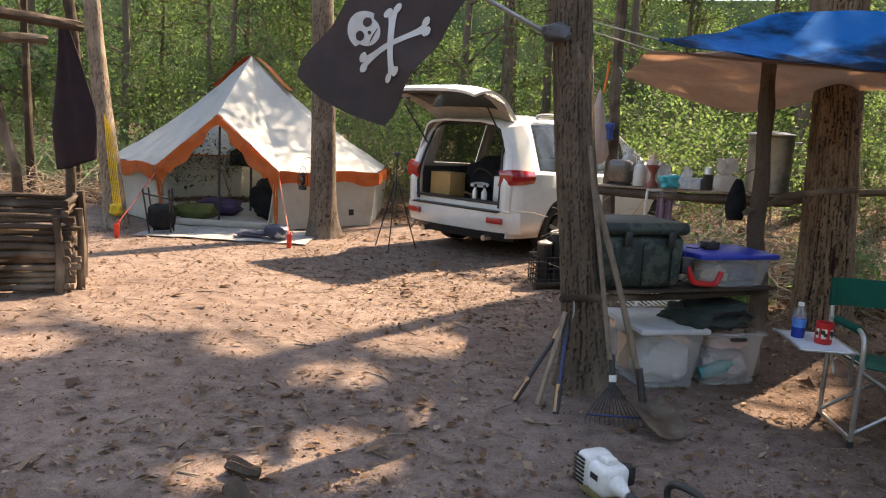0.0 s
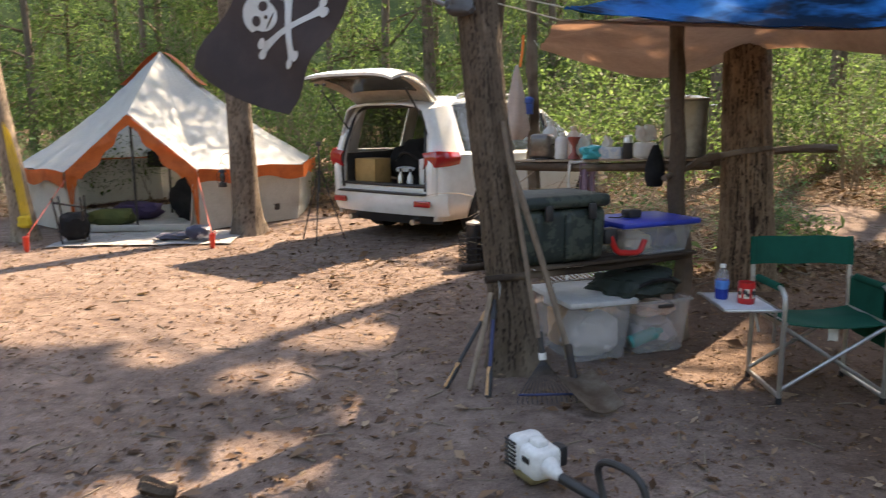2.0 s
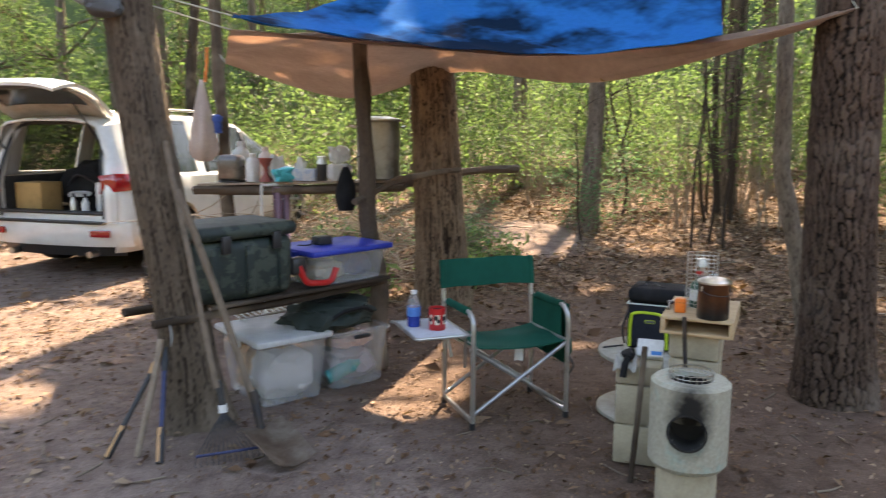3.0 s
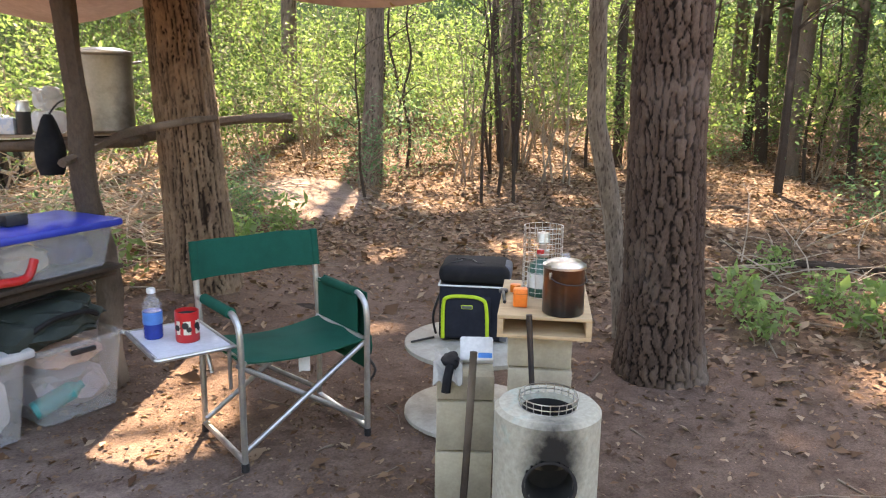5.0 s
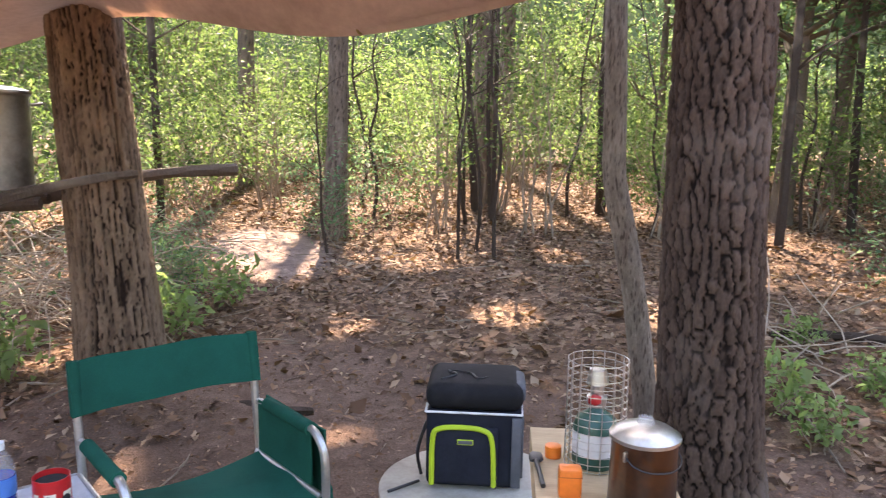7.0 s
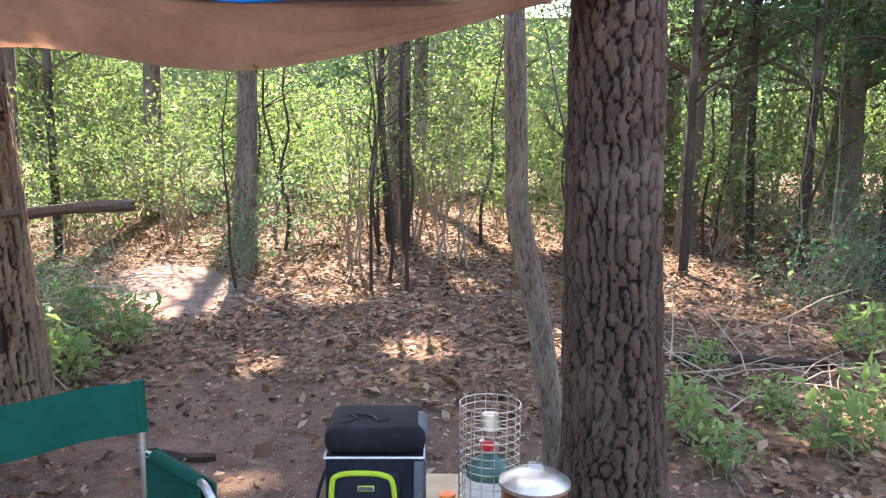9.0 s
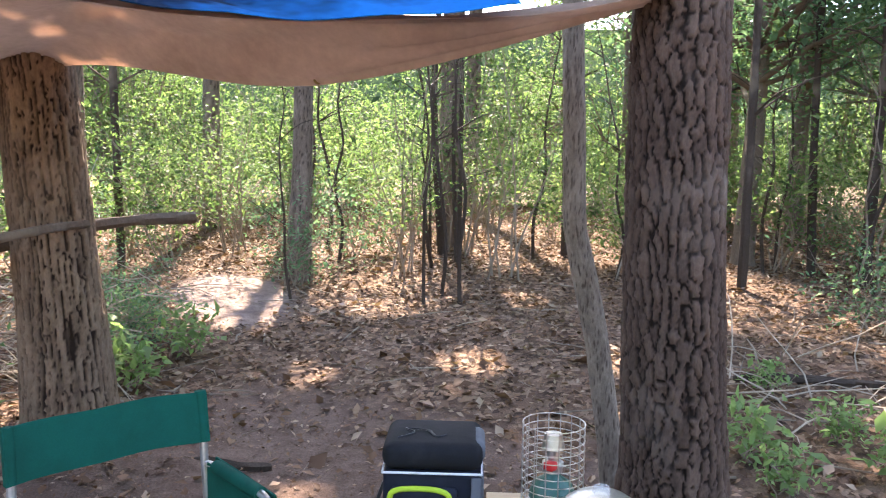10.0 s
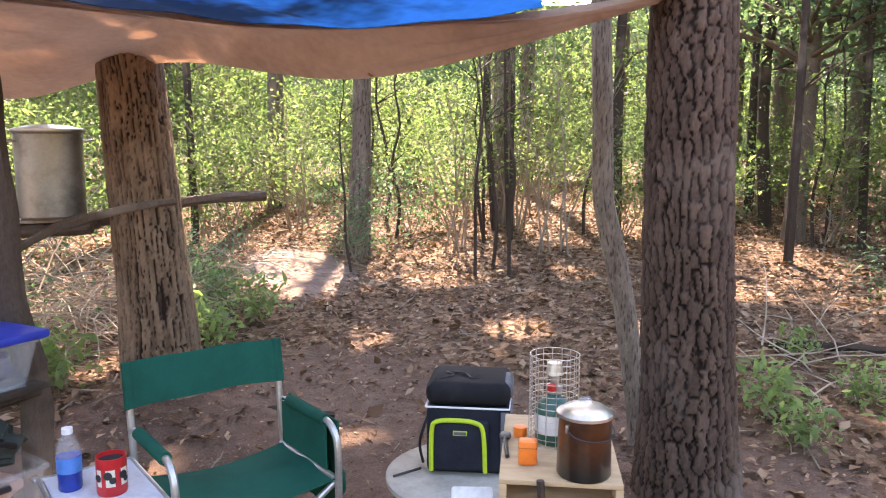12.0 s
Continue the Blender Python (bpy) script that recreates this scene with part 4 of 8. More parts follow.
TENT_W = mat("white_nylon", (0.8, 0.82, 0.8), (0.68, 0.71, 0.71), 0.5, scale=3, fine=45, relief=0.15, through_light=0.58)
TENT_WALL = mat("tent_wall", (0.8, 0.785, 0.74), (0.68, 0.66, 0.61), 0.75, scale=3, fine=45, relief=0.15, through_light=0.6)
RED = mat("red_plastic", (0.6, 0.02, 0.02), (0.4, 0.015, 0.015), 0.35, relief=0.03)
RED_LENS = mat("red_lens", (0.42, 0.008, 0.012), (0.3, 0.006, 0.01), 0.12, coat=1.0, relief=0.02)
CAR_WHITE = mat("white_car_paint", (0.74, 0.74, 0.71), (0.62, 0.61, 0.57), 0.22, scale=2, fine=30, relief=0.0, coat=1.0, spread=0.03)
CAR_INSIDE = mat("car_inside", (0.03, 0.03, 0.032), (0.05, 0.048, 0.045), 0.85)
RUBBER = mat("rubber", (0.014, 0.014, 0.014), (0.04, 0.036, 0.032), 0.85, fine=120)
GLASS = mat("dark_glass", (0.03, 0.04, 0.04), rough=0.06, relief=0, spec=0.6, alpha=0.8)
BLUE_PLASTIC = mat("blue_plastic", (0.02, 0.05, 0.42), (0.015, 0.035, 0.3), 0.4, relief=0.03)
CLEAR = mat("clear_bin", (0.78, 0.78, 0.76), (0.66, 0.67, 0.68), 0.35, scale=6, relief=0.05, alpha=0.17)
BLUE_LIQ = mat("blue_liquid", (0.01, 0.04, 0.3), (0.01, 0.05, 0.4), 0.15, relief=0)
ARMY = mat("dark_green_cloth", (0.02, 0.032, 0.026), (0.045, 0.055, 0.045), 0.8, scale=5, fine=120, relief=0.35)
PURPLE = mat("dark_purple_towel", (0.02, 0.009, 0.011), (0.035, 0.014, 0.018), 0.95, scale=8, fine=200, relief=0.5)
LILAC = mat("lilac_towel", (0.3, 0.2, 0.27), (0.22, 0.14, 0.2), 0.95, fine=200, relief=0.4)
CARD = mat("cardboard", (0.5, 0.3, 0.11), (0.38, 0.22, 0.08), 0.85)
NAVY = mat("charcoal_nylon", (0.014, 0.016, 0.024), (0.026, 0.03, 0.04), 0.85, spec=0.2, fine=200)
LIME = mat("lime_trim", (0.45, 0.62, 0.02), (0.36, 0.5, 0.02), 0.6)
GREY_CLOTH = mat("grey_nylon", (0.11, 0.115, 0.125), (0.075, 0.08, 0.085), 0.8, fine=150)
YELLOW_ROPE = mat("yellow_rope", (0.65, 0.45, 0.03), (0.5, 0.34, 0.03), 0.8, fine=150)
PAPER = mat("paper", (0.75, 0.74, 0.7), rough=0.8)
FLAG_M = mat("black_flag", (0.045, 0.029, 0.026), (0.07, 0.046, 0.041), 0.85, scale=3, fine=180, through_light=0.12)
SKULL_M = mat("white_print", (0.66, 0.65, 0.62), (0.55, 0.54, 0.5), 0.85, fine=180, through_light=0.1)
ENAMEL = mat("sooty_brown_pot", (0.13, 0.045, 0.015), (0.012, 0.007, 0.006), 0.3, 0.35, scale=7, fine=60, relief=0.05, coat=0.3)
smoked(ENAMEL, (0, 0, -0.01), (0.2, 0.2, 1.0), 0.06, 0.13)
CYAN = mat("cyan_bag", (0.02, 0.5, 0.58), (0.02, 0.38, 0.46), 0.4, relief=0.3)


def rod(a, b, r, material, parent, name, label="", seg=10, bend=0.0, r2=None):
    a, b = Vector(a), Vector(b)
    m = (a + b) / 2 + Vector((bend, bend * 0.6, 0))
    pts = curve([a, m, b], 5)
    return part(name, tube(pts, [r + ((r if r2 is None else r2) - r) * k / 10 for k in range(11)], seg, wobble=0.12 if bend else 0), material, parent, label)


def pole_thing(name, label, pts, radii, material=POLE_BARK, category="pole", group="", seg=14):
    c = curve(pts, 14)
    rr = [float(np.interp(k / (len(c) - 1), np.linspace(0, 1, len(radii)), radii)) for k in range(len(c))]
    out, last = [], len(c) - 1
    for k, p in enumerate(c):
        p = Vector(p)
        fade = math.sin(math.pi * k / last) ** 0.5
        out.append(p + Vector((noise.noise(p * 1.9), noise.noise(p * 1.9 + Vector((7, 3, 1))), noise.noise(p * 1.7 + Vector((2, 9, 4))))) * rr[k] * 0.7 * fade)
        rr[k] *= 1 + 0.16 * noise.noise(p * 7.0) + 0.3 * max(0.0, noise.noise(p * 5.0 + Vector((5, 5, 5))) - 0.25)
    return solo(name, tube(out, rr, seg, wobble=0.35), material, label, category, group=group)


def lumpy(size, at, amount, seed, sub=3, squash=None):
    """A soft bundle: a ball pressed to size with folds."""
    bm = bmesh.new()
    bmesh.ops.create_icosphere(bm, subdivisions=sub, radius=1.0)
    for v in bm.verts:
        n = v.co.copy()
        k = 1 + amount * noise.noise(n * 1.7 + Vector((seed, 0, 0))) + amount * 0.5 * noise.noise(n * 4.3 + Vector((0, seed, 0)))
        p = Vector((math.copysign(abs(n.x) ** 0.7, n.x), math.copysign(abs(n.y) ** 0.7, n.y), math.copysign(abs(n.z) ** 0.8, n.z))) * k
        v.co = Vector((p.x * size[0] / 2 + at[0], p.y * size[1] / 2 + at[1], max(-1.0, p.z) * size[2] / 2 + at[2]))
    return bm


# ---- posts, rails and shelves ----
pole_thing("post", "tall bark-covered pole that holds the tarp corner", [(1.6, 7.76, -0.1), (1.58, 7.76, 1.2), (1.53, 7.77, 2.6), (1.46, 7.78, 5.2)], [0.062, 0.055, 0.052, 0.035], category="post")
pole_thing("post", "brown bark-covered post under the tarp", [(2.1, 5.0, -0.1), (2.07, 5.03, 0.7), (2.03, 5.06, 1.4), (1.99, 5.07, 2.19)], [0.062, 0.056, 0.048, 0.044], POLE_BARK, category="post")
pole_thing("rail", "bark-covered limb tied between post and oak", [(1.93, 5.0, 1.08), (2.12, 5.14, 1.13), (2.4, 5.5, 1.18), (2.75, 5.66, 1.22), (2.99, 5.7, 1.235)], [0.02, 0.021, 0.022, 0.021, 0.019], PALE_BARK, category="rail")
pole_thing("rail", "long rough limb behind the oak", [(1.9, 6.62, 1.04), (2.6, 6.36, 1.06), (3.3, 6.27, 1.19), (3.8, 6.2, 1.21)], [0.026, 0.027, 0.03, 0.034], PALE_BARK, category="rail")


def high_shelf():
    ob = thing("shelf", "rough log shelf with kitchen goods", "shelf")
    for k, (a, b) in enumerate((((1.22, 7.1, 1.03), (2.62, 5.9, 1.1)), ((1.38, 7.28, 1.03), (2.72, 6.1, 1.1)))):
        part("rail", tube(curve([a, Vector(a).lerp(Vector(b), 0.5) + Vector((0, 0, -0.012)), b], 8), [0.036] * 8 + [0.03] * 8 + [0.026], 12, wobble=0.3), POLE_BARK, ob)
    d = Vector((1.4, -1.2, 0.07))
    yaw = math.atan2(d.y, d.x)
    for k in range(3):
        c = Vector((1.99 + 0.06 * (k - 1), 6.62 + 0.075 * (k - 1), 1.11))
        part("board", box((1.75 - 0.08 * k, 0.085, 0.018), c, 0.003, turn=Matrix.Rotation(yaw, 4, "Z") @ Matrix.Rotation(-0.038, 4, "Y")), HANDLE, ob)


high_shelf()


def low_shelf():
    ob = thing("shelf", "low pole shelf between oak and post", "shelf")
    for a, b, r in (((0.68, 4.32, 0.58), (2.07, 4.86, 0.6), 0.021), ((0.56, 4.65, 0.58), (2.12, 5.24, 0.6), 0.023)):
        part("rail", tube(curve([a, Vector(a).lerp(Vector(b), 0.5) + Vector((0, 0, -0.01)), b], 8), r, 12, wobble=0.3), DARK_BARK, ob)
    yaw = math.atan2(0.62, 1.55)
    for k in range(4):
        c = Vector((1.52 - 0.36 * 0.105 * (k - 1.5), 4.80 + 0.93 * 0.105 * (k - 1.5), 0.625))
        part("board", box((1.2, 0.095, 0.018), c - Vector((0.05, 0.02, 0)), 0.003, turn=Matrix.Rotation(yaw, 4, "Z")), DARK_BARK, ob)


low_shelf()
SHELF_YAW = math.atan2(0.62, 1.55)


def green_tote():
    ob = thing("footlocker", "dark green camouflage trunk on the low shelf", "trunk", Matrix.Translation((1.1, 4.64, 0.634)) @ Matrix.Rotation(SHELF_YAW, 4, "Z"))
    m = mat("camouflage_green", (0.014, 0.026, 0.022), (0.05, 0.066, 0.05), 0.6, scale=11, fine=60, blotch_span=(0.5, 0.53))
    part("body", box((0.58, 0.42, 0.33), (0, 0, 0.166), 0.06, taper=0.96, seg=4), m, ob)
    part("lid", box((0.6, 0.45, 0.075), (0, 0, 0.366), 0.034, seg=4), m, ob)
    for x in (-0.2, 0.0, 0.2):
        part("rib", box((0.05, 0.02, 0.26), (x, -0.212, 0.165), 0.008), m, ob)
    for x in (-0.15, 0.15):
        part("latch", box((0.05, 0.02, 0.09), (x, -0.234, 0.31), 0.006), BLACK, ob)


green_tote()


def clear_bin(name, label, at, yaw, size, lid=None, group="", group_lid=""):
    ob = thing(name, label, "storage bin", Matrix.Translation(at) @ Matrix.Rotation(yaw, 4, "Z"), group)
    w, d, h = size
    t = 0.004
    k = 0.86
    bm = bmesh.new()
    # an open tub with sloped sides
    lo = [Vector((sx * w * k / 2, sy * d * k / 2, 0)) for sx, sy in ((-1, -1), (1, -1), (1, 1), (-1, 1))]
    hi = [Vector((sx * w / 2, sy * d / 2, h)) for sx, sy in ((-1, -1), (1, -1), (1, 1), (-1, 1))]
    loi = [v * 0.985 + Vector((0, 0, t)) for v in lo]
    hii = [Vector((v.x * 0.985, v.y * 0.985, h)) for v in hi]
    L, H, LI, HI = [[bm.verts.new(v) for v in r] for r in (lo, hi, loi, hii)]
    bm.faces.new(L[::-1])
    bm.faces.new(LI)
    for i in range(4):
        j = (i + 1) % 4
        bm.faces.new((L[i], L[j], H[j], H[i]))
        bm.faces.new((LI[j], LI[i], HI[i], HI[j]))
        bm.faces.new((H[i], H[j], HI[j], HI[i]))
    vert = [e for e in bm.edges if abs(e.verts[0].co.z - e.verts[1].co.z) > h * 0.6]
    bmesh.ops.bevel(bm, geom=vert, offset=0.03, segments=3, affect="EDGES", profile=0.5)
    part("tub", bm, CLEAR, ob)
    rim = bmesh.new()
    for sx, sy, ln, hor in ((0, -1, w, True), (0, 1, w, True), (-1, 0, d, False), (1, 0, d, False)):
        box((ln if hor else 0.02, 0.02 if hor else ln, 0.02), (sx * w / 2, sy * d / 2, h), 0.005, rim)
    part("rim", rim, CLEAR, ob)
    if lid:
        part("lid", box((w + 0.05, d + 0.05, 0.035), (0, 0, h + 0.02), 0.012), lid, ob)
        for sx in (-1, 1):
            part("latch", box((0.02, 0.12, 0.06), (sx * (w / 2 + 0.022), 0, h - 0.005), 0.006), lid, ob)
    else:
        for s in (-1, 1):
            part("handle", box((0.11, 0.022, 0.022), (0, s * (d / 2 + 0.01), h - 0.03), 0.006), BLACK, ob)
    return ob


def stuff_in_bin(at, yaw, things):
    m = Matrix.Translation(at) @ Matrix.Rotation(yaw, 4, "Z")
    for name, label, cat, size, p, col, seed in things:
        mm = mat(name + "_cloth", col, rough=0.8, relief=0.3)
        solo(name, lumpy(size, (0, 0, size[2] / 2), 0.35, seed), mm, label, cat, m @ Matrix.Translation(p))


clear_bin("storage_bin", "clear plastic bin with blue lid on the low shelf", (1.75, 4.89, 0.635), SHELF_YAW, (0.56, 0.38, 0.175), BLUE_PLASTIC)
stuff_in_bin((1.75, 4.89, 0.643), SHELF_YAW, [("food_bag", "pale packets inside the blue-lidded bin", "food", (0.26, 0.26, 0.12), (-0.1, 0, 0), (0.5, 0.42, 0.3), 3), ("food_bag", "dark blue packet inside the bin", "food", (0.18, 0.24, 0.13), (0.14, 0, 0), (0.05, 0.06, 0.14), 4)])
BIN_YAW = math.atan2(0.24, 0.97)
clear_bin("storage_bin", "clear plastic bin full of household things", (1.36, 4.81, 0.0), BIN_YAW, (0.42, 0.54, 0.35), MILK, group="clear bins under the shelf")
stuff_in_bin((1.36, 4.81, 0.008), BIN_YAW, [("folded_cloth", "blue-grey bundle inside a clear bin", "bundle", (0.34, 0.24, 0.27), (0.0, -0.1, 0), (0.6, 0.55, 0.52), 5), ("folded_cloth", "sandy orange bundle inside a clear bin", "bundle", (0.3, 0.22, 0.3), (-0.02, 0.12, 0), (0.75, 0.42, 0.2), 6)])
clear_bin("storage_bin", "clear plastic bin with bottles, beside another", (1.8, 4.93, 0.0), BIN_YAW, (0.4, 0.5, 0.34), group="clear bins under the shelf")
stuff_in_bin((1.8, 4.93, 0.008), BIN_YAW, [("folded_cloth", "navy bundle inside a clear bin", "bundle", (0.32, 0.38, 0.2), (0.0, 0.0, 0), (0.5, 0.46, 0.5), 7), ("folded_cloth", "pinkish towel inside a clear bin", "towel", (0.3, 0.34, 0.1), (0.0, -0.02, 0.2), (0.8, 0.5, 0.4), 8)])
bm = bmesh.new()
lathe([(0, 0), (0.04, 0), (0.043, 0.02), (0.043, 0.17), (0.02, 0.2), (0.018, 0.22), (0, 0.22)], 20, bm)
solo("bottle", bm, mat("teal_bottle", (0.02, 0.32, 0.32), rough=0.3), "teal plastic bottle lying in a clear bin", "bottle", Matrix.Translation((1.66, 4.74, 0.06)) @ Matrix.Rotation(1.2, 4, "Y") @ Matrix.Rotation(0.5, 4, "Z"))


def cloth_bag():
    bm = lumpy((0.56, 0.42, 0.15), (0, 0, 0.075), 0.3, 12, 4)
    for v in bm.verts:
        v.co.z += 0.012 * math.sin(v.co.x * 45 + v.co.y * 20)
    ob = thing("duffel_bag", "dark green rumpled duffel lying on the bins", "bag", Matrix.Translation((1.72, 4.86, 0.352)) @ Matrix.Rotation(0.35, 4, "Z") @ Matrix.Rotation(-0.06, 4, "Y"))
    part("body", bm, ARMY, ob)
    part("strap", tube(curve([(-0.15, -0.2, 0.09), (-0.05, -0.22, 0.13), (0.1, -0.21, 0.12), (0.18, -0.19, 0.08)], 5), 0.012, 6), BLACK_CLOTH, ob)
    part("zip", tube(curve([(-0.2, 0.0, 0.14), (0.0, 0.01, 0.158), (0.2, 0.0, 0.14)], 5), 0.006, 6), BLACK, ob)


cloth_bag()


def wire_rack():
    ob = thing("grill_rack", "steel wire grill rack behind the bins", "grill rack", Matrix.Translation((1.45, 5.32, 0.2)) @ Matrix.Rotation(0.35, 4, "Z"))
    for k in range(17):
        x = -0.32 + 0.04 * k
        part("wire", tube([(x, -0.2, 0.2), (x, 0.2, 0.26)], 0.003, 5), STEEL, ob)
    for y, z in ((-0.2, 0.2), (0.2, 0.26)):
        part("bar", tube([(-0.33, y, z), (0.33, y, z)], 0.005, 6), STEEL, ob)
    for x in (-0.32, 0.32):
        for y, z in ((-0.2, 0.2), (0.2, 0.26)):
            part("leg", tube([(x, y, z), (x, y, -0.2)], 0.005, 6), STEEL, ob)


wire_rack()
ob = thing("small_box", "small black box on the blue lid", "box", Matrix.Translation((1.68, 4.87, 0.848)) @ Matrix.Rotation(SHELF_YAW, 4, "Z"))
part("case", box((0.1, 0.08, 0.05), (0, 0, 0.026), 0.008), BLACK, ob)
part("cable", tube(curve([(-0.05, 0, 0.02), (-0.12, -0.03, 0.01), (-0.16, 0.02, 0.008)], 5), 0.004, 6), BLACK, ob)
ob = thing("chainsaw_toy", "red and black tool case by the blue-lidded bin", "tool", Matrix.Translation((1.56, 4.62, 0.635)) @ Matrix.Rotation(SHELF_YAW, 4, "Z"))
part("guard", tube(curve([(-0.1, 0, 0.14), (-0.06, -0.01, 0.05), (0.02, -0.01, 0.03), (0.12, 0, 0.03), (0.16, 0, 0.1)], 5), 0.018, 10), RED, ob)
part("motor", box((0.1, 0.07, 0.1), (-0.1, 0.02, 0.14), 0.02), BLACK, ob)


# ---- goods on the high shelf ----
def on_shelf(x, y):
    return 1.123 + 0.0375 * ((x - 1.99) * 0.76 - (y - 6.62) * 0.65)


def shelf_goods():
    def at(x, y, yaw=0.0):
        return Matrix.Translation((x, y, on_shelf(x, y) + 0.001)) @ Matrix.Rotation(yaw, 4, "Z")
    ob = thing("toaster", "old grey metal toaster on the shelf", "toaster", at(1.51, 6.98, -0.7))
    part("body", box((0.22, 0.15, 0.22), (0, 0, 0.115), 0.05, seg=4), mat("grey_metal", (0.16, 0.14, 0.13), (0.3, 0.28, 0.26), 0.35, 0.8), ob)
    part("lever", box((0.025, 0.03, 0.012), (0.12, 0, 0.13), 0.004), BLACK, ob)
    part("base", box((0.2, 0.13, 0.012), (0, 0, 0.006), 0.003), BLACK, ob)
    def jug(label, x, y, r, h, m, cap=True, grp="white containers on the shelf"):
        o = thing("container", label, "container", at(x, y), grp)
        b = bmesh.new()
        lathe([(0, 0), (r * 0.95, 0), (r, 0.01), (r, h * 0.68), (r * 0.85, h * 0.8), (r * 0.4, h * 0.9), (r * 0.38, h)], 24, b)
        part("body", b, m, o)
        if cap:
            b = bmesh.new()
            lathe([(r * 0.45, h * 0.93), (r * 0.45, h * 1.04), (0, h * 1.04)], 20, b)
            part("cap", b, m, o)
    jug("white plastic jug behind the toaster", 1.6, 7.06, 0.07, 0.32, MILK)
    jug("white plastic canister with a lid", 1.66, 6.85, 0.06, 0.22, WHITE)
    jug("tall cream canister on the shelf", 1.76, 6.83, 0.06, 0.27, mat("cream_plastic", (0.7, 0.58, 0.5), rough=0.5))
    o = thing("funnel_stand", "red hourglass-shaped plastic stand on the shelf", "stand", at(1.735, 6.70))
    b = bmesh.new()
    lathe([(0, 0), (0.055, 0), (0.05, 0.02), (0.02, 0.06), (0.018, 0.11), (0.05, 0.16), (0.062, 0.19), (0.055, 0.19), (0.012, 0.13), (0, 0.13)], 24, b)
    part("body", b, mat("dull_red_plastic", (0.35, 0.09, 0.07), (0.25, 0.06, 0.05), 0.5), o)
    solo("plastic_bag", lumpy((0.14, 0.13, 0.2), (0, 0, 0.1), 0.5, 21), MILK, "crumpled white plastic bag", "plastic bag", at(1.82, 6.72))
    solo("plastic_bag", lumpy((0.19, 0.15, 0.11), (0, 0, 0.055), 0.4, 22), CYAN, "crumpled cyan plastic bag", "plastic bag", at(1.86, 6.57))
    o = thing("tissue_box", "printed tissue box with a tissue showing", "tissue box", at(2.01, 6.5, -0.72))
    part("carton", box((0.22, 0.12, 0.095), (0, 0, 0.049), 0.004), mat("pale_blue_card", (0.42, 0.5, 0.6), (0.6, 0.62, 0.62), 0.7, scale=22, blotch_span=(0.5, 0.54)), o)
    part("tissue", lumpy((0.08, 0.05, 0.1), (-0.04, 0, 0.125), 0.6, 23), PAPER, o)
    o = thing("thermos", "black and steel thermos flask", "thermos", at(2.11, 6.38))
    b = bmesh.new()
    lathe([(0, 0), (0.04, 0), (0.042, 0.01), (0.042, 0.13), (0, 0.13)], 22, b)
    part("body", b, BLACK, o)
    b = bmesh.new()
    lathe([(0.042, 0.13), (0.042, 0.145), (0.036, 0.16), (0.036, 0.19), (0, 0.195)], 22, b)
    part("lid", b, STEEL, o)
    o = thing("plastic_tub", "white plastic tub wrapped in a bag", "tub", at(2.22, 6.27))
    part("tub", box((0.17, 0.15, 0.13), (0, 0, 0.066), 0.03, seg=3), MILK, o)
    part("bag", lumpy((0.14, 0.12, 0.15), (0.0, 0, 0.2), 0.6, 25), MILK, o)
    # stock pot
    x, y = 2.5, 6.14
    o = thing("stock_pot", "large dented steel stock pot with two handles", "pot", at(x, y))
    b = bmesh.new()
    lathe([(0, 0), (0.155, 0), (0.165, 0.012), (0.168, 0.44), (0.178, 0.45), (0.178, 0.456), (0.163, 0.452), (0.16, 0.02), (0, 0.018)], 40, b)
    part("body", b, mat("dull_steel", (0.36, 0.34, 0.29), (0.16, 0.14, 0.11), 0.42, 0.75, scale=4, fine=70, relief=0.08), o)
    b = bmesh.new()
    lathe([(0.182, 0.456), (0.182, 0.465), (0.1, 0.485), (0.02, 0.49), (0, 0.49)], 40, b)
    part("lid", b, STEEL, o)
    for s in (-1, 1):
        part("handle", tube(curve([(s * 0.165, -0.05, 0.4), (s * 0.215, -0.045, 0.41), (s * 0.215, 0.045, 0.41), (s * 0.165, 0.05, 0.4)], 5), 0.006, 8), STEEL, o)
    # hanging things
    part_ob = thing("pot_holder", "black padded cloth hung on the dark post", "cloth", (1.945, 5.22, 1.15))
    def pad(u, v):
        a = 2 * math.pi * u
        w = 0.018 + 0.055 * math.sin(min(1.0, v * 1.02) * math.pi * 0.86) ** 0.7 * (0.6 + 0.5 * v)
        return (w * math.cos(a) * (1 + 0.08 * math.sin(3 * a)), 0.6 * w * math.sin(a), 0.14 - 0.28 * v)
    part("cloth", sheet(pad, 24, 16), BLACK_CLOTH, part_ob)
    part("loop", tube(curve([(0.0, 0, 0.13), (0.03, -0.06, 0.19), (0.07, -0.13, 0.22)], 4), 0.005, 6), BLACK, part_ob)
    o = thing("towel_rack", "white pipe frame with a lilac towel", "towel rack", (1.72, 6.62, 0.0))
    part("frame", tube(curve([(-0.04, 0, 0.66), (-0.04, 0, 1.06), (0.0, 0, 1.09), (0.18, -0.02, 1.09), (0.2, -0.02, 1.05), (0.2, -0.02, 0.98)], 5), 0.012, 8), WHITE, o)
    part("leg", tube([(-0.04, 0, -0.02), (-0.04, 0, 0.68)], 0.012, 8), WHITE, o)
    part("crossbar", tube([(0.05, -0.02, 0.98), (0.26, -0.03, 0.98)], 0.01, 8), WHITE, o)
    def tw(u, v):
        return (0.0 + 0.14 * u, 0.03 * math.sin(u * 14) * (0.4 + v) - 0.02, 1.08 - 0.42 * v)
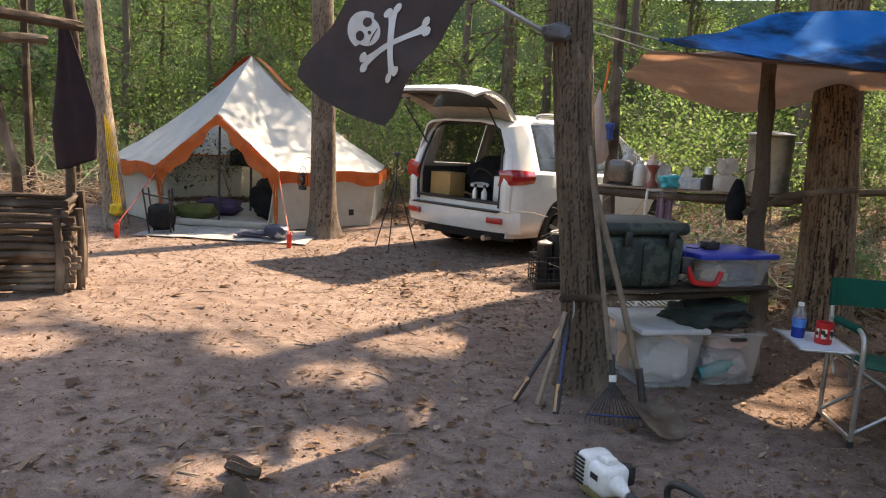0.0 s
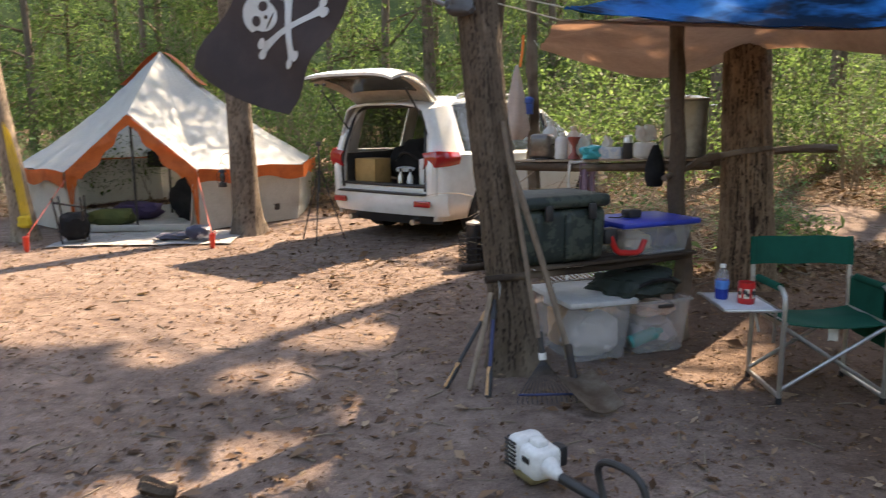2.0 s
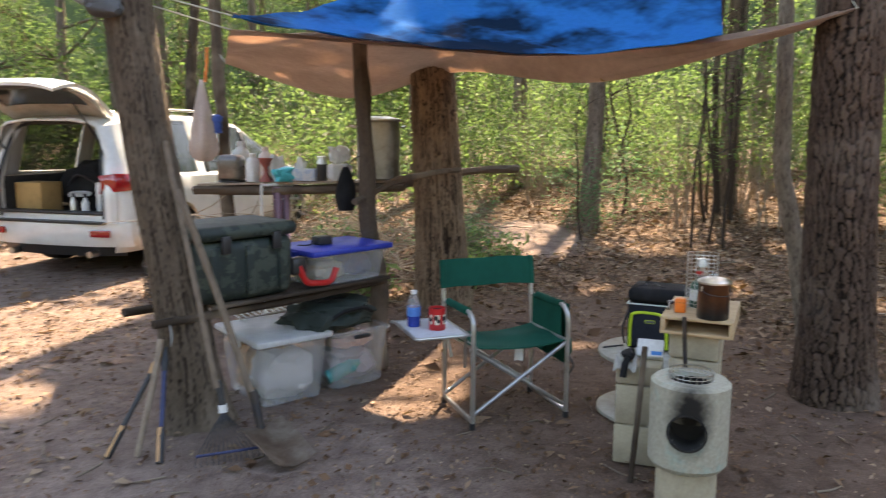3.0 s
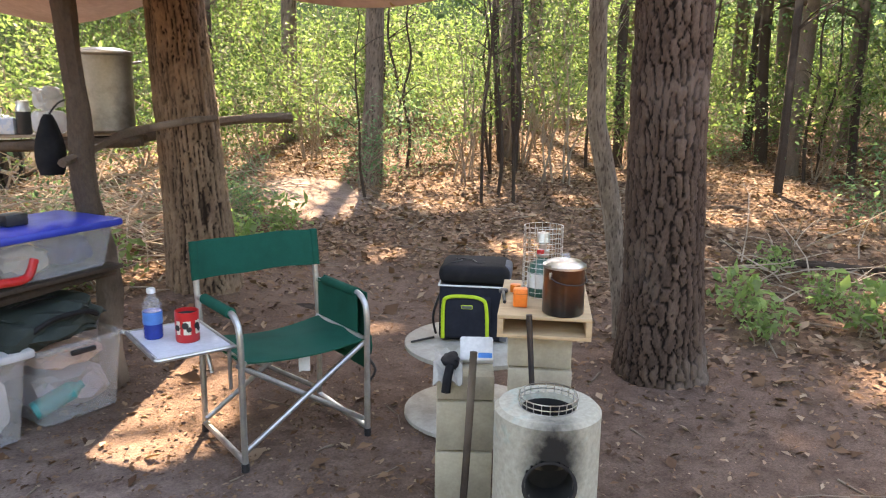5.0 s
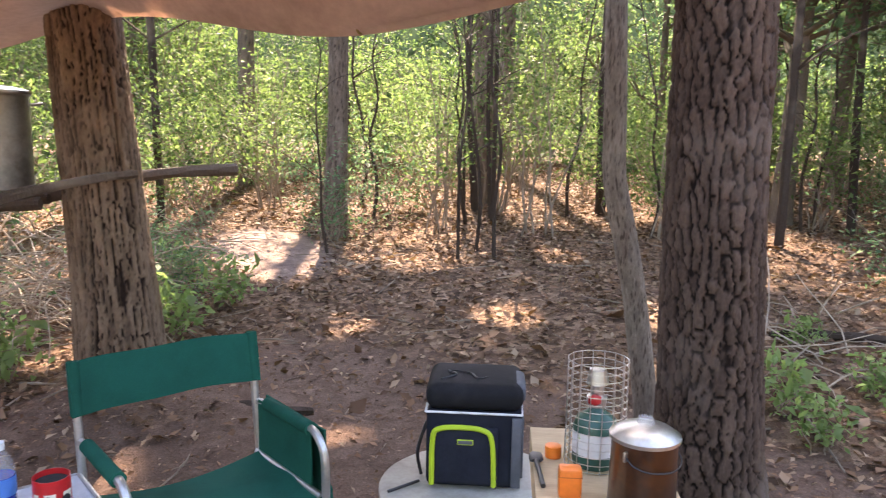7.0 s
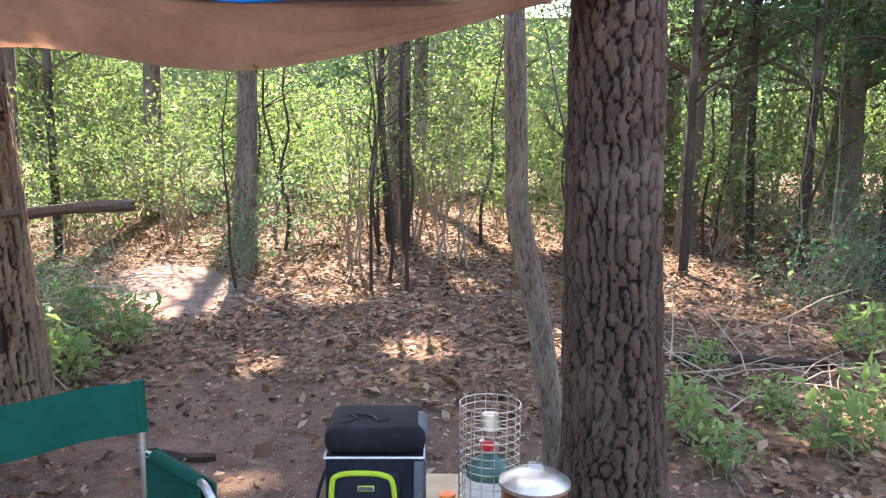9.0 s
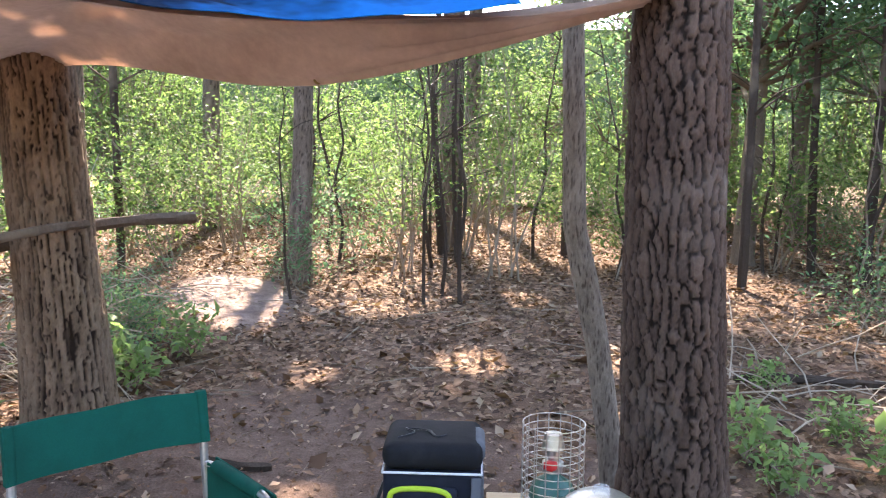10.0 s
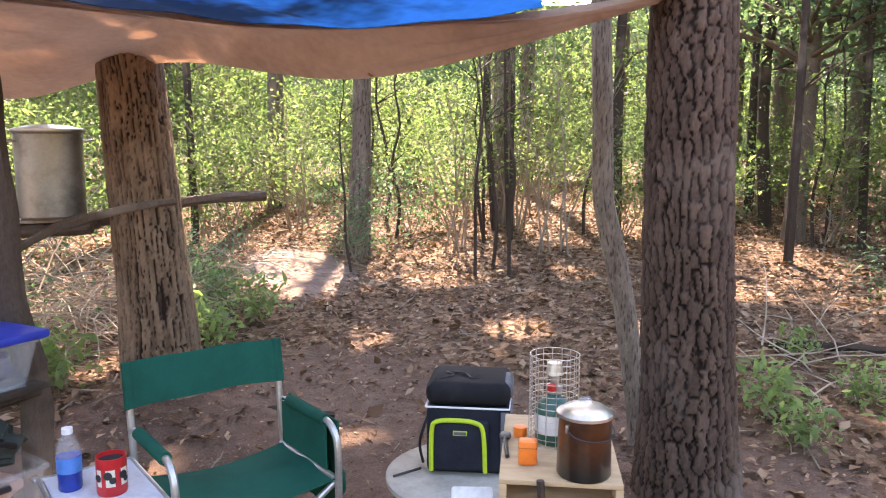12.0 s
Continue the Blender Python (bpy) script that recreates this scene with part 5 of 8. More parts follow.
    solo("towel", sheet(tw, 16, 12, 0.006), LILAC, "lilac towel hung from the shelf", "towel", (1.76, 6.6, 0.0))
    # bag and lantern on the tall pole
    o = thing("bag_on_hook", "white plastic bag hung on an orange strap", "plastic bag", (1.44, 7.64, 0.0))
    part("strap", tube(curve([(0.0, 0, 2.25), (-0.01, -0.01, 2.1), (-0.03, -0.01, 1.95)], 4), 0.012, 8), ORANGE, o)
    def sack(u, v):
        a = 2 * math.pi * u
        r = (0.012 + 0.115 * min(1.0, v * 1.15) ** 0.8 * (1 - max(0.0, v - 0.9) * 6)) * (1 + 0.2 * math.sin(a * 4 + 3 * v))
        return (-0.06 + 1.2 * r * math.cos(a) * 0.75, 0.6 * r * math.sin(a), 1.97 - 0.72 * v)
    part("bag", sheet(sack, 28, 14), mat("pinkish_bag", (0.72, 0.62, 0.56), (0.6, 0.5, 0.44), 0.5, through_light=0.45), o)
    o = thing("lantern", "small blue camping lantern on the pole", "lantern", (1.5, 7.66, 1.5))
    b = bmesh.new()
    lathe([(0, 0), (0.05, 0), (0.052, 0.015), (0.045, 0.02), (0.045, 0.1), (0.055, 0.11), (0.055, 0.15), (0.02, 0.17), (0, 0.17)], 20, b)
    part("body", b, mat("blue_lantern", (0.03, 0.1, 0.4), rough=0.4), o)
    part("bail", tube(curve([(-0.055, 0, 0.12), (-0.09, 0, 0.16), (-0.09, 0, 0.02), (-0.05, 0, 0.02)], 5), 0.004, 6), BLACK, o)


shelf_goods()


def milk_crate():
    ob = thing("crate", "black wire crate with pots behind the oak", "crate", Matrix.Translation((1.02, 7.7, 0.0)) @ Matrix.Rotation(0.2, 4, "Z"))
    for z in np.linspace(0.02, 0.3, 6):
        part("band", tube([(-0.16, -0.16, z), (0.16, -0.16, z), (0.16, 0.16, z), (-0.16, 0.16, z), (-0.16, -0.16, z)], 0.008, 6), BLACK, ob)
    for k in range(5):
        for sx, sy in ((0, -1), (0, 1), (-1, 0), (1, 0)):
            q = -0.16 + 0.08 * k
            p = (q, sy * 0.16) if sx == 0 else (sx * 0.16, q)
            part("upright", tube([(p[0], p[1], 0.0), (p[0], p[1], 0.3)], 0.007, 5), BLACK, ob)
    for k, (x, y) in enumerate(((-0.06, -0.05), (0.07, 0.05))):
        o = thing("canister", "dark steel pot standing in the crate", "pot", (1.02 + x, 7.7 + y, 0.02))
        b = bmesh.new()
        lathe([(0, 0), (0.07, 0), (0.075, 0.4 + 0.1 * k), (0.02, 0.43 + 0.1 * k), (0, 0.43 + 0.1 * k)], 20, b)
        part("body", b, IRON, o)
        b = bmesh.new()
        lathe([(0.078, 0.4 + 0.1 * k), (0.078, 0.42 + 0.1 * k), (0, 0.45 + 0.1 * k)], 20, b)
        part("lid", b, STEEL, o)


milk_crate()


# ---- tools on the oak ----
def rake():
    ob = thing("rake", "leaf rake with a grey wooden handle against the oak", "rake")
    rod((0.925, 4.0, 0.33), (0.785, 4.4, 1.46), 0.014, TOOL_HANDLE, ob, "handle")
    rod((0.945, 3.99, 0.24), (0.935, 4.02, 0.36), 0.017, BLACK, ob, "socket")
    rod((0.947, 3.985, 0.215), (0.945, 3.99, 0.25), 0.021, WHITE, ob, "ferrule", "white plastic ferrule")
    for k in range(13):
        f = k / 12 - 0.5
        part("tine", tube(curve([(0.947, 3.985, 0.22), (0.95 + 0.16 * f, 3.95, 0.12), (0.96 + 0.3 * f, 3.93, 0.03), (0.96 + 0.31 * f, 3.9, 0.0)], 4), 0.0028, 5), IRON, ob)
    part("brace", tube([(0.81, 3.935, 0.04), (1.11, 3.925, 0.04)], 0.007, 6), mat("blue_metal", (0.03, 0.04, 0.12), rough=0.4), ob)


rake()


def shovel():
    ob = thing("shovel", "worn steel shovel with a wooden handle", "shovel")
    rod((1.1, 4.03, 0.22), (0.83, 4.4, 1.225), 0.018, TOOL_HANDLE, ob, "handle", bend=0.01)
    rod((1.12, 3.99, 0.1), (1.095, 4.04, 0.28), 0.021, IRON, ob, "socket")
    c, d, s = Vector((1.12, 3.99, 0.1)), Vector((0.1, -0.27, -0.09)), Vector((0.93, 0.34, 0.0))
    def blade(u, v):
        w = 0.115 * (1 - 0.35 * max(0, v - 0.6) ** 1.2)
        p = c + d * v * 1.05 + s * (u - 0.5) * 2 * w
        return p + Vector((0, 0, 0.03 * (2 * u - 1) ** 2 + 0.012))
    part("blade", sheet(blade, 12, 12, 0.003), mat("rusty_steel", (0.16, 0.12, 0.09), (0.28, 0.24, 0.2), 0.45, 0.8, scale=9), ob)


shovel()


def lopper(name, label, foot, top, grip, shaft, head):
    ob = thing(name, label, "garden tool", group="cutting tools on the oak")
    f, t = Vector(foot), Vector(top)
    part("grip", tube([f, f.lerp(t, 0.22), f.lerp(t, 0.3)], [0.018, 0.02, 0.015], 10), BLACK, ob)
    part("grip_trim", tube([f.lerp(t, 0.02) + Vector((-0.006, -0.008, 0)), f.lerp(t, 0.3) + Vector((-0.006, -0.008, 0))], 0.012, 8), grip, ob)
    part("shaft", tube([f.lerp(t, 0.28), f.lerp(t, 0.8)], 0.012, 10), shaft, ob)
    part("head", tube([f.lerp(t, 0.78), f.lerp(t, 0.86), t], [0.016, 0.02, 0.008], 10), head, ob)


TAN = mat("tan_grip", (0.6, 0.32, 0.14), rough=0.6)
lopper("pruning_saw", "long pruner with an orange neck against the oak", (0.44, 4.18, 0.0), (0.72, 4.34, 0.44), TAN, BLACK, TAN)
lopper("lopper", "blue-shafted lopper with black grips on the oak", (0.66, 4.02, 0.0), (0.735, 4.34, 0.46), TAN, mat("blue_shaft", (0.02, 0.03, 0.1), rough=0.4), BLACK)
def hook(u, v):
    a = -0.9 + 2.2 * u
    r = 0.07 - 0.02 * v * math.sin(math.pi * u)
    return (0.74 + r * math.cos(a) * 0.4, 4.33, 0.5 + r * math.sin(a) + 0.02)
solo("saw_blade", sheet(hook, 14, 3, 0.006), mat("pale_blade", (0.5, 0.6, 0.66), rough=0.3, metal=0.6), "pale curved blade resting on the lopper", "blade")
rod_ob = thing("stick", "grey split stick leaning on the oak", "stick")
rod((0.57, 4.14, 0.0), (0.715, 4.34, 0.5), 0.016, HANDLE, rod_ob, "wood", bend=0.005)


def trimmer():
    ob = thing("string_trimmer", "white petrol string trimmer lying on the soil", "trimmer", Matrix.Translation((0.74, 3.06, 0.0)) @ Matrix.Rotation(-1.15, 4, "Z"))
    part("engine", box((0.13, 0.14, 0.13), (0.03, 0, 0.105), 0.03, seg=3), WHITE, ob)
    part("cover", box((0.1, 0.15, 0.15), (-0.07, 0.0, 0.11), 0.035, seg=3), WHITE, ob)
    for k in range(7):
        part("fin", box((0.075, 0.008, 0.01), (-0.075, -0.077, 0.055 + 0.018 * k), 0.002), BLACK, ob)
        part("fin", box((0.008, 0.12, 0.01), (-0.122, 0, 0.055 + 0.018 * k), 0.002), BLACK, ob)
    part("muffler", box((0.07, 0.05, 0.09), (0.03, 0.095, 0.11), 0.015), BLACK, ob)
    part("top_cap", box((0.07, 0.06, 0.03), (0.02, 0, 0.18), 0.012), WHITE, ob)
    part("badge", box((0.05, 0.004, 0.025), (0.03, -0.072, 0.12), 0.001), BLACK, ob)
    part("fuel_tank", box((0.15, 0.11, 0.05), (-0.03, 0, 0.026), 0.02, seg=3), mat("fuel_tank", (0.45, 0.36, 0.18), rough=0.4, through_light=0.3), ob)
    part("clutch", tube([(0.09, 0, 0.1), (0.17, 0, 0.09)], [0.045, 0.018], 14), WHITE, ob)
    part("shaft", tube([(0.16, 0, 0.09), (1.15, 0.1, 0.05)], 0.013, 10), ALU, ob)
    part("grip", tube([(0.18, 0, 0.09), (0.42, 0.03, 0.085)], 0.022, 12), BLACK, ob)
    part("handle", tube(curve([(0.4, 0.03, 0.09), (0.36, 0.03, 0.2), (0.42, 0.03, 0.25), (0.55, 0.04, 0.25), (0.6, 0.045, 0.18), (0.56, 0.04, 0.09)], 6), 0.014, 10), BLACK, ob)
    part("trigger", box((0.04, 0.02, 0.03), (0.4, 0.03, 0.06), 0.005), RED, ob)


trimmer()


def cut_log(label, at, yaw, l, r, group=""):
    pts = curve([(-l / 2, 0, r * 0.8), (-l / 4, 0.03 * l, r * 0.95), (l / 4, -0.04 * l, r * 0.9), (l / 2, 0.03 * l, r * 0.75)], 6)
    n = len(pts) - 1
    bm = tube(pts, [r * (0.55 + 0.45 * min(1.0, 5 * k / n, 6 * (n - k) / n + 0.3)) * (1 - 0.22 * k / n) for k in range(n + 1)], 14, wobble=0.7)
    solo("log", bm, POLE_BARK if r > 0.03 else DARK_BARK, label, "log", Matrix.Translation(at) @ Matrix.Rotation(yaw, 4, "Z"), group)


cut_log("short piece of dark bark log on the soil", (-0.8, 3.07, -0.012), -0.35, 0.17, 0.035)
cut_log("thick split log lying on the soil", (-0.72, 2.78, -0.015), -0.9, 0.3, 0.045)


# ---- the folding chair ----
def chair():
    m = Matrix.Translation((2.163, 3.81, 0.0)) @ Matrix.Rotation(math.atan2(-0.045, 0.54), 4, "Z")
    ob = thing("folding_chair", "green canvas director's chair with a side tray", "chair", m)
    W, D, r = 0.54, 0.43, 0.0125
    for x in (0, W):
        part("front_leg", tube(curve([(x, 0, 0.0), (x, 0, 0.3), (x, 0, 0.52), (x, 0.03, 0.585), (x, 0.1, 0.605), (x, 0.3, 0.6), (x, D - 0.01, 0.585)], 6), r, 10), ALU, ob)
        part("back_leg", tube([(x, D, 0.0), (x, D - 0.01, 0.4), (x, D + 0.015, 0.6), (x, D + 0.034, 0.802)], r, 10), ALU, ob)
        part("foot_rail", tube([(x, 0.0, 0.035), (x, D, 0.035)], r, 10), ALU, ob)
        for y in (0.0, D):
            part("foot_cap", tube([(x, y, -0.004), (x, y, 0.03)], r + 0.003, 10), BLACK, ob)
    for y in (0.015, D - 0.02):
        part("cross_tube", tube([(0, y, 0.06), (W, y, 0.41)], 0.011, 10), ALU, ob)
        part("cross_tube", tube([(W, y + 0.024, 0.06), (0, y + 0.024, 0.41)], 0.011, 10), ALU, ob)
    for x in (0.012, W - 0.012):
        part("seat_rail", tube([(x, 0.0, 0.425), (x, D - 0.02, 0.42)], 0.012, 10), ALU, ob)
    def seat(u, v):
        return (W * u, 0.0 + (D - 0.04) * v, 0.432 - 0.028 * math.sin(math.pi * u) + 0.004 * math.sin(v * 9 + u * 4))
    part("seat", sheet(seat, 16, 14, 0.006), GREEN_CLOTH, ob)
    def back(u, v):
        z = 0.655 + 0.155 * v
        return (-0.015 + (W + 0.03) * u, D + 0.02 + 0.022 * v + 0.035 * math.sin(math.pi * u) - 0.018, z + 0.003 * math.sin(u * 11))
    part("backrest", sheet(back, 18, 8, 0.008), GREEN_CLOTH, ob)
    for x in (-0.0, W):
        part("back_sleeve", tube([(x, D + 0.02, 0.655), (x, D + 0.037, 0.81)], 0.018, 12), GREEN_CLOTH, ob)
    part("arm_cover", tube([(0, 0.08, 0.603), (0, 0.36, 0.595)], 0.021, 12), GREEN_CLOTH, ob)
    part("arm_cover", tube([(W, 0.08, 0.603), (W, 0.36, 0.595)], 0.021, 12), GREEN_CLOTH, ob)
    def pocket(u, v):
        return (W + 0.016 + 0.03 * math.sin(math.pi * v) * math.sin(math.pi * u), 0.03 + 0.37 * u, 0.61 - 0.33 * v)
    part("side_organizer", sheet(pocket, 14, 12, 0.006), GREEN_CLOTH, ob)
    def side(u, v):
        return (W - 0.012, 0.06 + 0.34 * u, 0.6 - 0.17 * v)
    part("arm_panel", sheet(side, 8, 6, 0.004), GREEN_CLOTH, ob)
    part("pouch", lumpy((0.07, 0.26, 0.14), (W + 0.05, 0.19, 0.36), 0.12, 4), GREEN_CLOTH, ob)
    part("strap", tube(curve([(W + 0.02, 0.02, 0.33), (W + 0.04, 0.0, 0.28), (W + 0.015, 0.01, 0.23)], 4), 0.006, 6), BLACK, ob)
    part("care_label", sheet(lambda u, v: (0.26 + 0.05 * u, 0.06, 0.395 - 0.075 * v + 0.004 * math.sin(u * 5)), 3, 4, 0.001), PAPER, ob, "white sewn-in label")
    # tray
    tray = part("tray", box((0.27, 0.39, 0.014), (-0.145, 0.235, 0.483), 0.006), mat("grey_tray", (0.55, 0.56, 0.6), (0.47, 0.48, 0.52), 0.5), ob, "pale grey folding side tray")
    edge = tube(curve([(-0.29, 0.05, 0.487), (-0.29, 0.42, 0.487), (-0.28, 0.43, 0.487), (-0.01, 0.43, 0.487)], 5) + [Vector((-0.005, 0.04, 0.487)), Vector((-0.28, 0.04, 0.487)), Vector((-0.29, 0.05, 0.487))], 0.008, 8)
    part("tray_edge", edge, ALU, tray)
    part("tray_leg", tube([(-0.02, 0.38, 0.478), (-0.005, 0.3, 0.3)], 0.008, 8), ALU, ob)
    part("tray_leg", tube([(-0.02, 0.06, 0.478), (-0.005, 0.1, 0.3)], 0.008, 8), ALU, ob)
    return m


CHAIR = chair()


def cup_and_bottle():
    ob = thing("tin_cup", "red tin can with a black and white print", "can", CHAIR @ Matrix.Translation((-0.125, 0.2, 0.491)) @ Matrix.Scale(1.16, 4))
    b = bmesh.new()
    lathe([(0, 0), (0.036, 0), (0.038, 0.006), (0.038, 0.1), (0.036, 0.1), (0.035, 0.006), (0, 0.005)], 28, b)
    part("can", b, RED, ob)
    for k, (a, z, w, h) in enumerate(((-2.2, 0.05, 0.6, 0.045), (-1.2, 0.05, 0.6, 0.045), (-2.9, 0.05, 0.4, 0.045))):
        def lab(u, v):
            t = a + w * u
            return (0.0386 * math.cos(t), 0.0386 * math.sin(t), z - h / 2 + h * v)
        part("print_panel", sheet(lab, 8, 3), mat("cream_print", (0.7, 0.66, 0.52), rough=0.5), ob)
    for a, z, rr in ((-2.05, 0.058, 0.011), (-1.75, 0.045, 0.009), (-1.05, 0.055, 0.011), (-0.85, 0.042, 0.008), (-2.75, 0.05, 0.01)):
        b = bmesh.new()
        lathe([(0, 0.0), (rr, 0.0), (rr, 0.0012), (0, 0.0012)], 12, b, (0.0388 * math.cos(a), 0.0388 * math.sin(a), z), Matrix.Rotation(a, 4, "Z") @ Matrix.Rotation(math.pi / 2, 4, "Y"))
        part("print_spot", b, BLACK, ob)
    b = bmesh.new()
    lathe([(0.0345, 0.088), (0, 0.088)], 24, b)
    part("dark_filling", b, SOOT, ob)
    ob = thing("water_bottle", "clear bottle of blue liquid on the tray", "bottle", CHAIR @ Matrix.Translation((-0.222, 0.3, 0.491)) @ Matrix.Scale(1.06, 4))
    b = bmesh.new()
    lathe([(0, 0), (0.03, 0), (0.033, 0.005), (0.033, 0.085), (0.0325, 0.1), (0, 0.1)], 24, b)
    part("liquid", b, BLUE_LIQ, ob)
    b = bmesh.new()
    lathe([(0.0335, 0.1), (0.033, 0.12), (0.024, 0.145), (0.013, 0.16), (0.013, 0.168)], 24, b)
    part("shell", b, CLEAR, ob)
    b = bmesh.new()
    lathe([(0.0345, 0.055), (0.0345, 0.1)], 24, b)
    part("wrapper", b, mat("light_blue_label", (0.05, 0.22, 0.6), rough=0.4), ob)
    b = bmesh.new()
    lathe([(0.015, 0.165), (0.015, 0.182), (0, 0.182)], 18, b)
    part("cap", b, WHITE, ob)


cup_and_bottle()


# ---- cooking corner ----
FRONT = math.atan2(-0.212, 0.186)        # the boxes' front edge runs this way


def spool():
    ob = thing("cable_spool", "weathered wooden cable spool used as a table", "table", (3.19, 3.63, 0.0))
    m = mat("weathered_white_wood", (0.43, 0.4, 0.33), (0.27, 0.24, 0.19), 0.8, scale=5, fine=70, relief=0.2)
    for z0, n in ((0.0, "base_disc"), (0.318, "top_disc")):
        b = bmesh.new()
        lathe([(0, z0), (0.3, z0), (0.312, z0 + 0.008), (0.312, z0 + 0.024), (0.3, z0 + 0.032), (0, z0 + 0.032)], 48, b)
        part(n, b, m, ob)
    b = bmesh.new()
    lathe([(0.075, 0.03), (0.072, 0.1), (0.072, 0.28), (0.075, 0.32)], 28, b)
    part("core", b, mat("grey_core", (0.26, 0.24, 0.22), rough=0.8), ob)


spool()


def cooler():
    a, b_ = Vector((3.055, 3.725)), Vector((3.245, 3.51))
    yaw = math.atan2(b_.y - a.y, b_.x - a.x)
    w = 0.3
    ob = thing("cooler_bag", "soft black cooler bag with lime green trim", "cooler", Matrix.Translation((a.x, a.y, 0.351)) @ Matrix.Rotation(yaw, 4, "Z"))
    part("body", box((w, 0.25, 0.25), (w / 2, 0.13, 0.126), 0.02, seg=3), NAVY, ob)
    b = bmesh.new()
    box((w + 0.008, 0.26, 0.085), (w / 2, 0.13, 0.295), 0.035, b, seg=4)
    part("lid", b, BLACK_CLOTH, ob)
    part("zip", tube([(0, -0.004, 0.252), (w, -0.004, 0.252), (w + 0.004, 0.26, 0.252), (-0.004, 0.26, 0.252), (0, -0.004, 0.252)], 0.004, 6), PAPER, ob, "pale piping round the lid")
    pocket = part("front_pocket", box((w * 0.68, 0.03, 0.19), (w * 0.42, -0.008, 0.115), 0.014, seg=3), NAVY, ob)
    part("pocket_trim", tube(curve([(0.022, -0.02, 0.02), (0.024, -0.022, 0.17), (0.044, -0.024, 0.205), (0.11, -0.024, 0.212), (0.18, -0.024, 0.205), (0.208, -0.022, 0.17), (0.216, -0.02, 0.02)], 5), 0.0085, 8), LIME, ob, "lime green piping")
    part("badge", box((0.05, 0.004, 0.018), (w * 0.42, -0.026, 0.165), 0.002), LIME, ob)
    part("badge_field", box((0.044, 0.005, 0.012), (w * 0.42, -0.0265, 0.165), 0.001), GREY_CLOTH, ob)
    part("side_panel", box((0.012, 0.17, 0.2), (w + 0.002, 0.13, 0.12), 0.004), GREY_CLOTH, ob)
    part("corner_strip", box((0.03, 0.012, 0.23), (w - 0.016, 0.0, 0.125), 0.004), GREY_CLOTH, ob)
    part("lid_corner", box((0.05, 0.16, 0.066), (w - 0.014, 0.12, 0.302), 0.02, seg=3), GREY_CLOTH, ob)
    part("cord", tube(curve([(0.04, 0.06, 0.338), (0.09, 0.1, 0.342), (0.06, 0.14, 0.341), (0.13, 0.12, 0.343), (0.16, 0.07, 0.341), (0.19, 0.1, 0.337)], 5), 0.003, 6), BLACK, ob)
    part("strap", tube(curve([(0.0, 0.05, 0.2), (-0.03, 0.05, 0.1), (-0.02, 0.07, 0.01)], 5), 0.006, 6), BLACK, ob)
    o = thing("stick", "thin black stick on the spool table", "stick", (2.96, 3.8, 0.351))
    part("wood", tube([(-0.02, -0.03, 0.006), (0.1, -0.04, 0.006)], 0.005, 6), BLACK, o)


cooler()


def block_column(name_label, centre, yaw, size, courses, group):
    w, d = size
    z = 0.0
    for h in courses:
        ob = thing("concrete_block", name_label, "concrete block", Matrix.Translation((centre[0], centre[1], z)) @ Matrix.Rotation(yaw + 0.03 * math.sin(z * 40), 4, "Z"), group)
        part("block", box((w, d, h - 0.006), (0, 0, h / 2), 0.008), CONCRETE, ob)
        z += h
    return z


block_column("grey concrete block in a low stack", (2.715, 3.19), FRONT + 0.1, (0.2, 0.2), (0.19, 0.19, 0.095), "low stack of blocks")
block_column("pale concrete block in a tall stack", (2.755, 2.88), FRONT, (0.2, 0.2), (0.19, 0.19, 0.1, 0.1, 0.11), "tall stack of blocks")


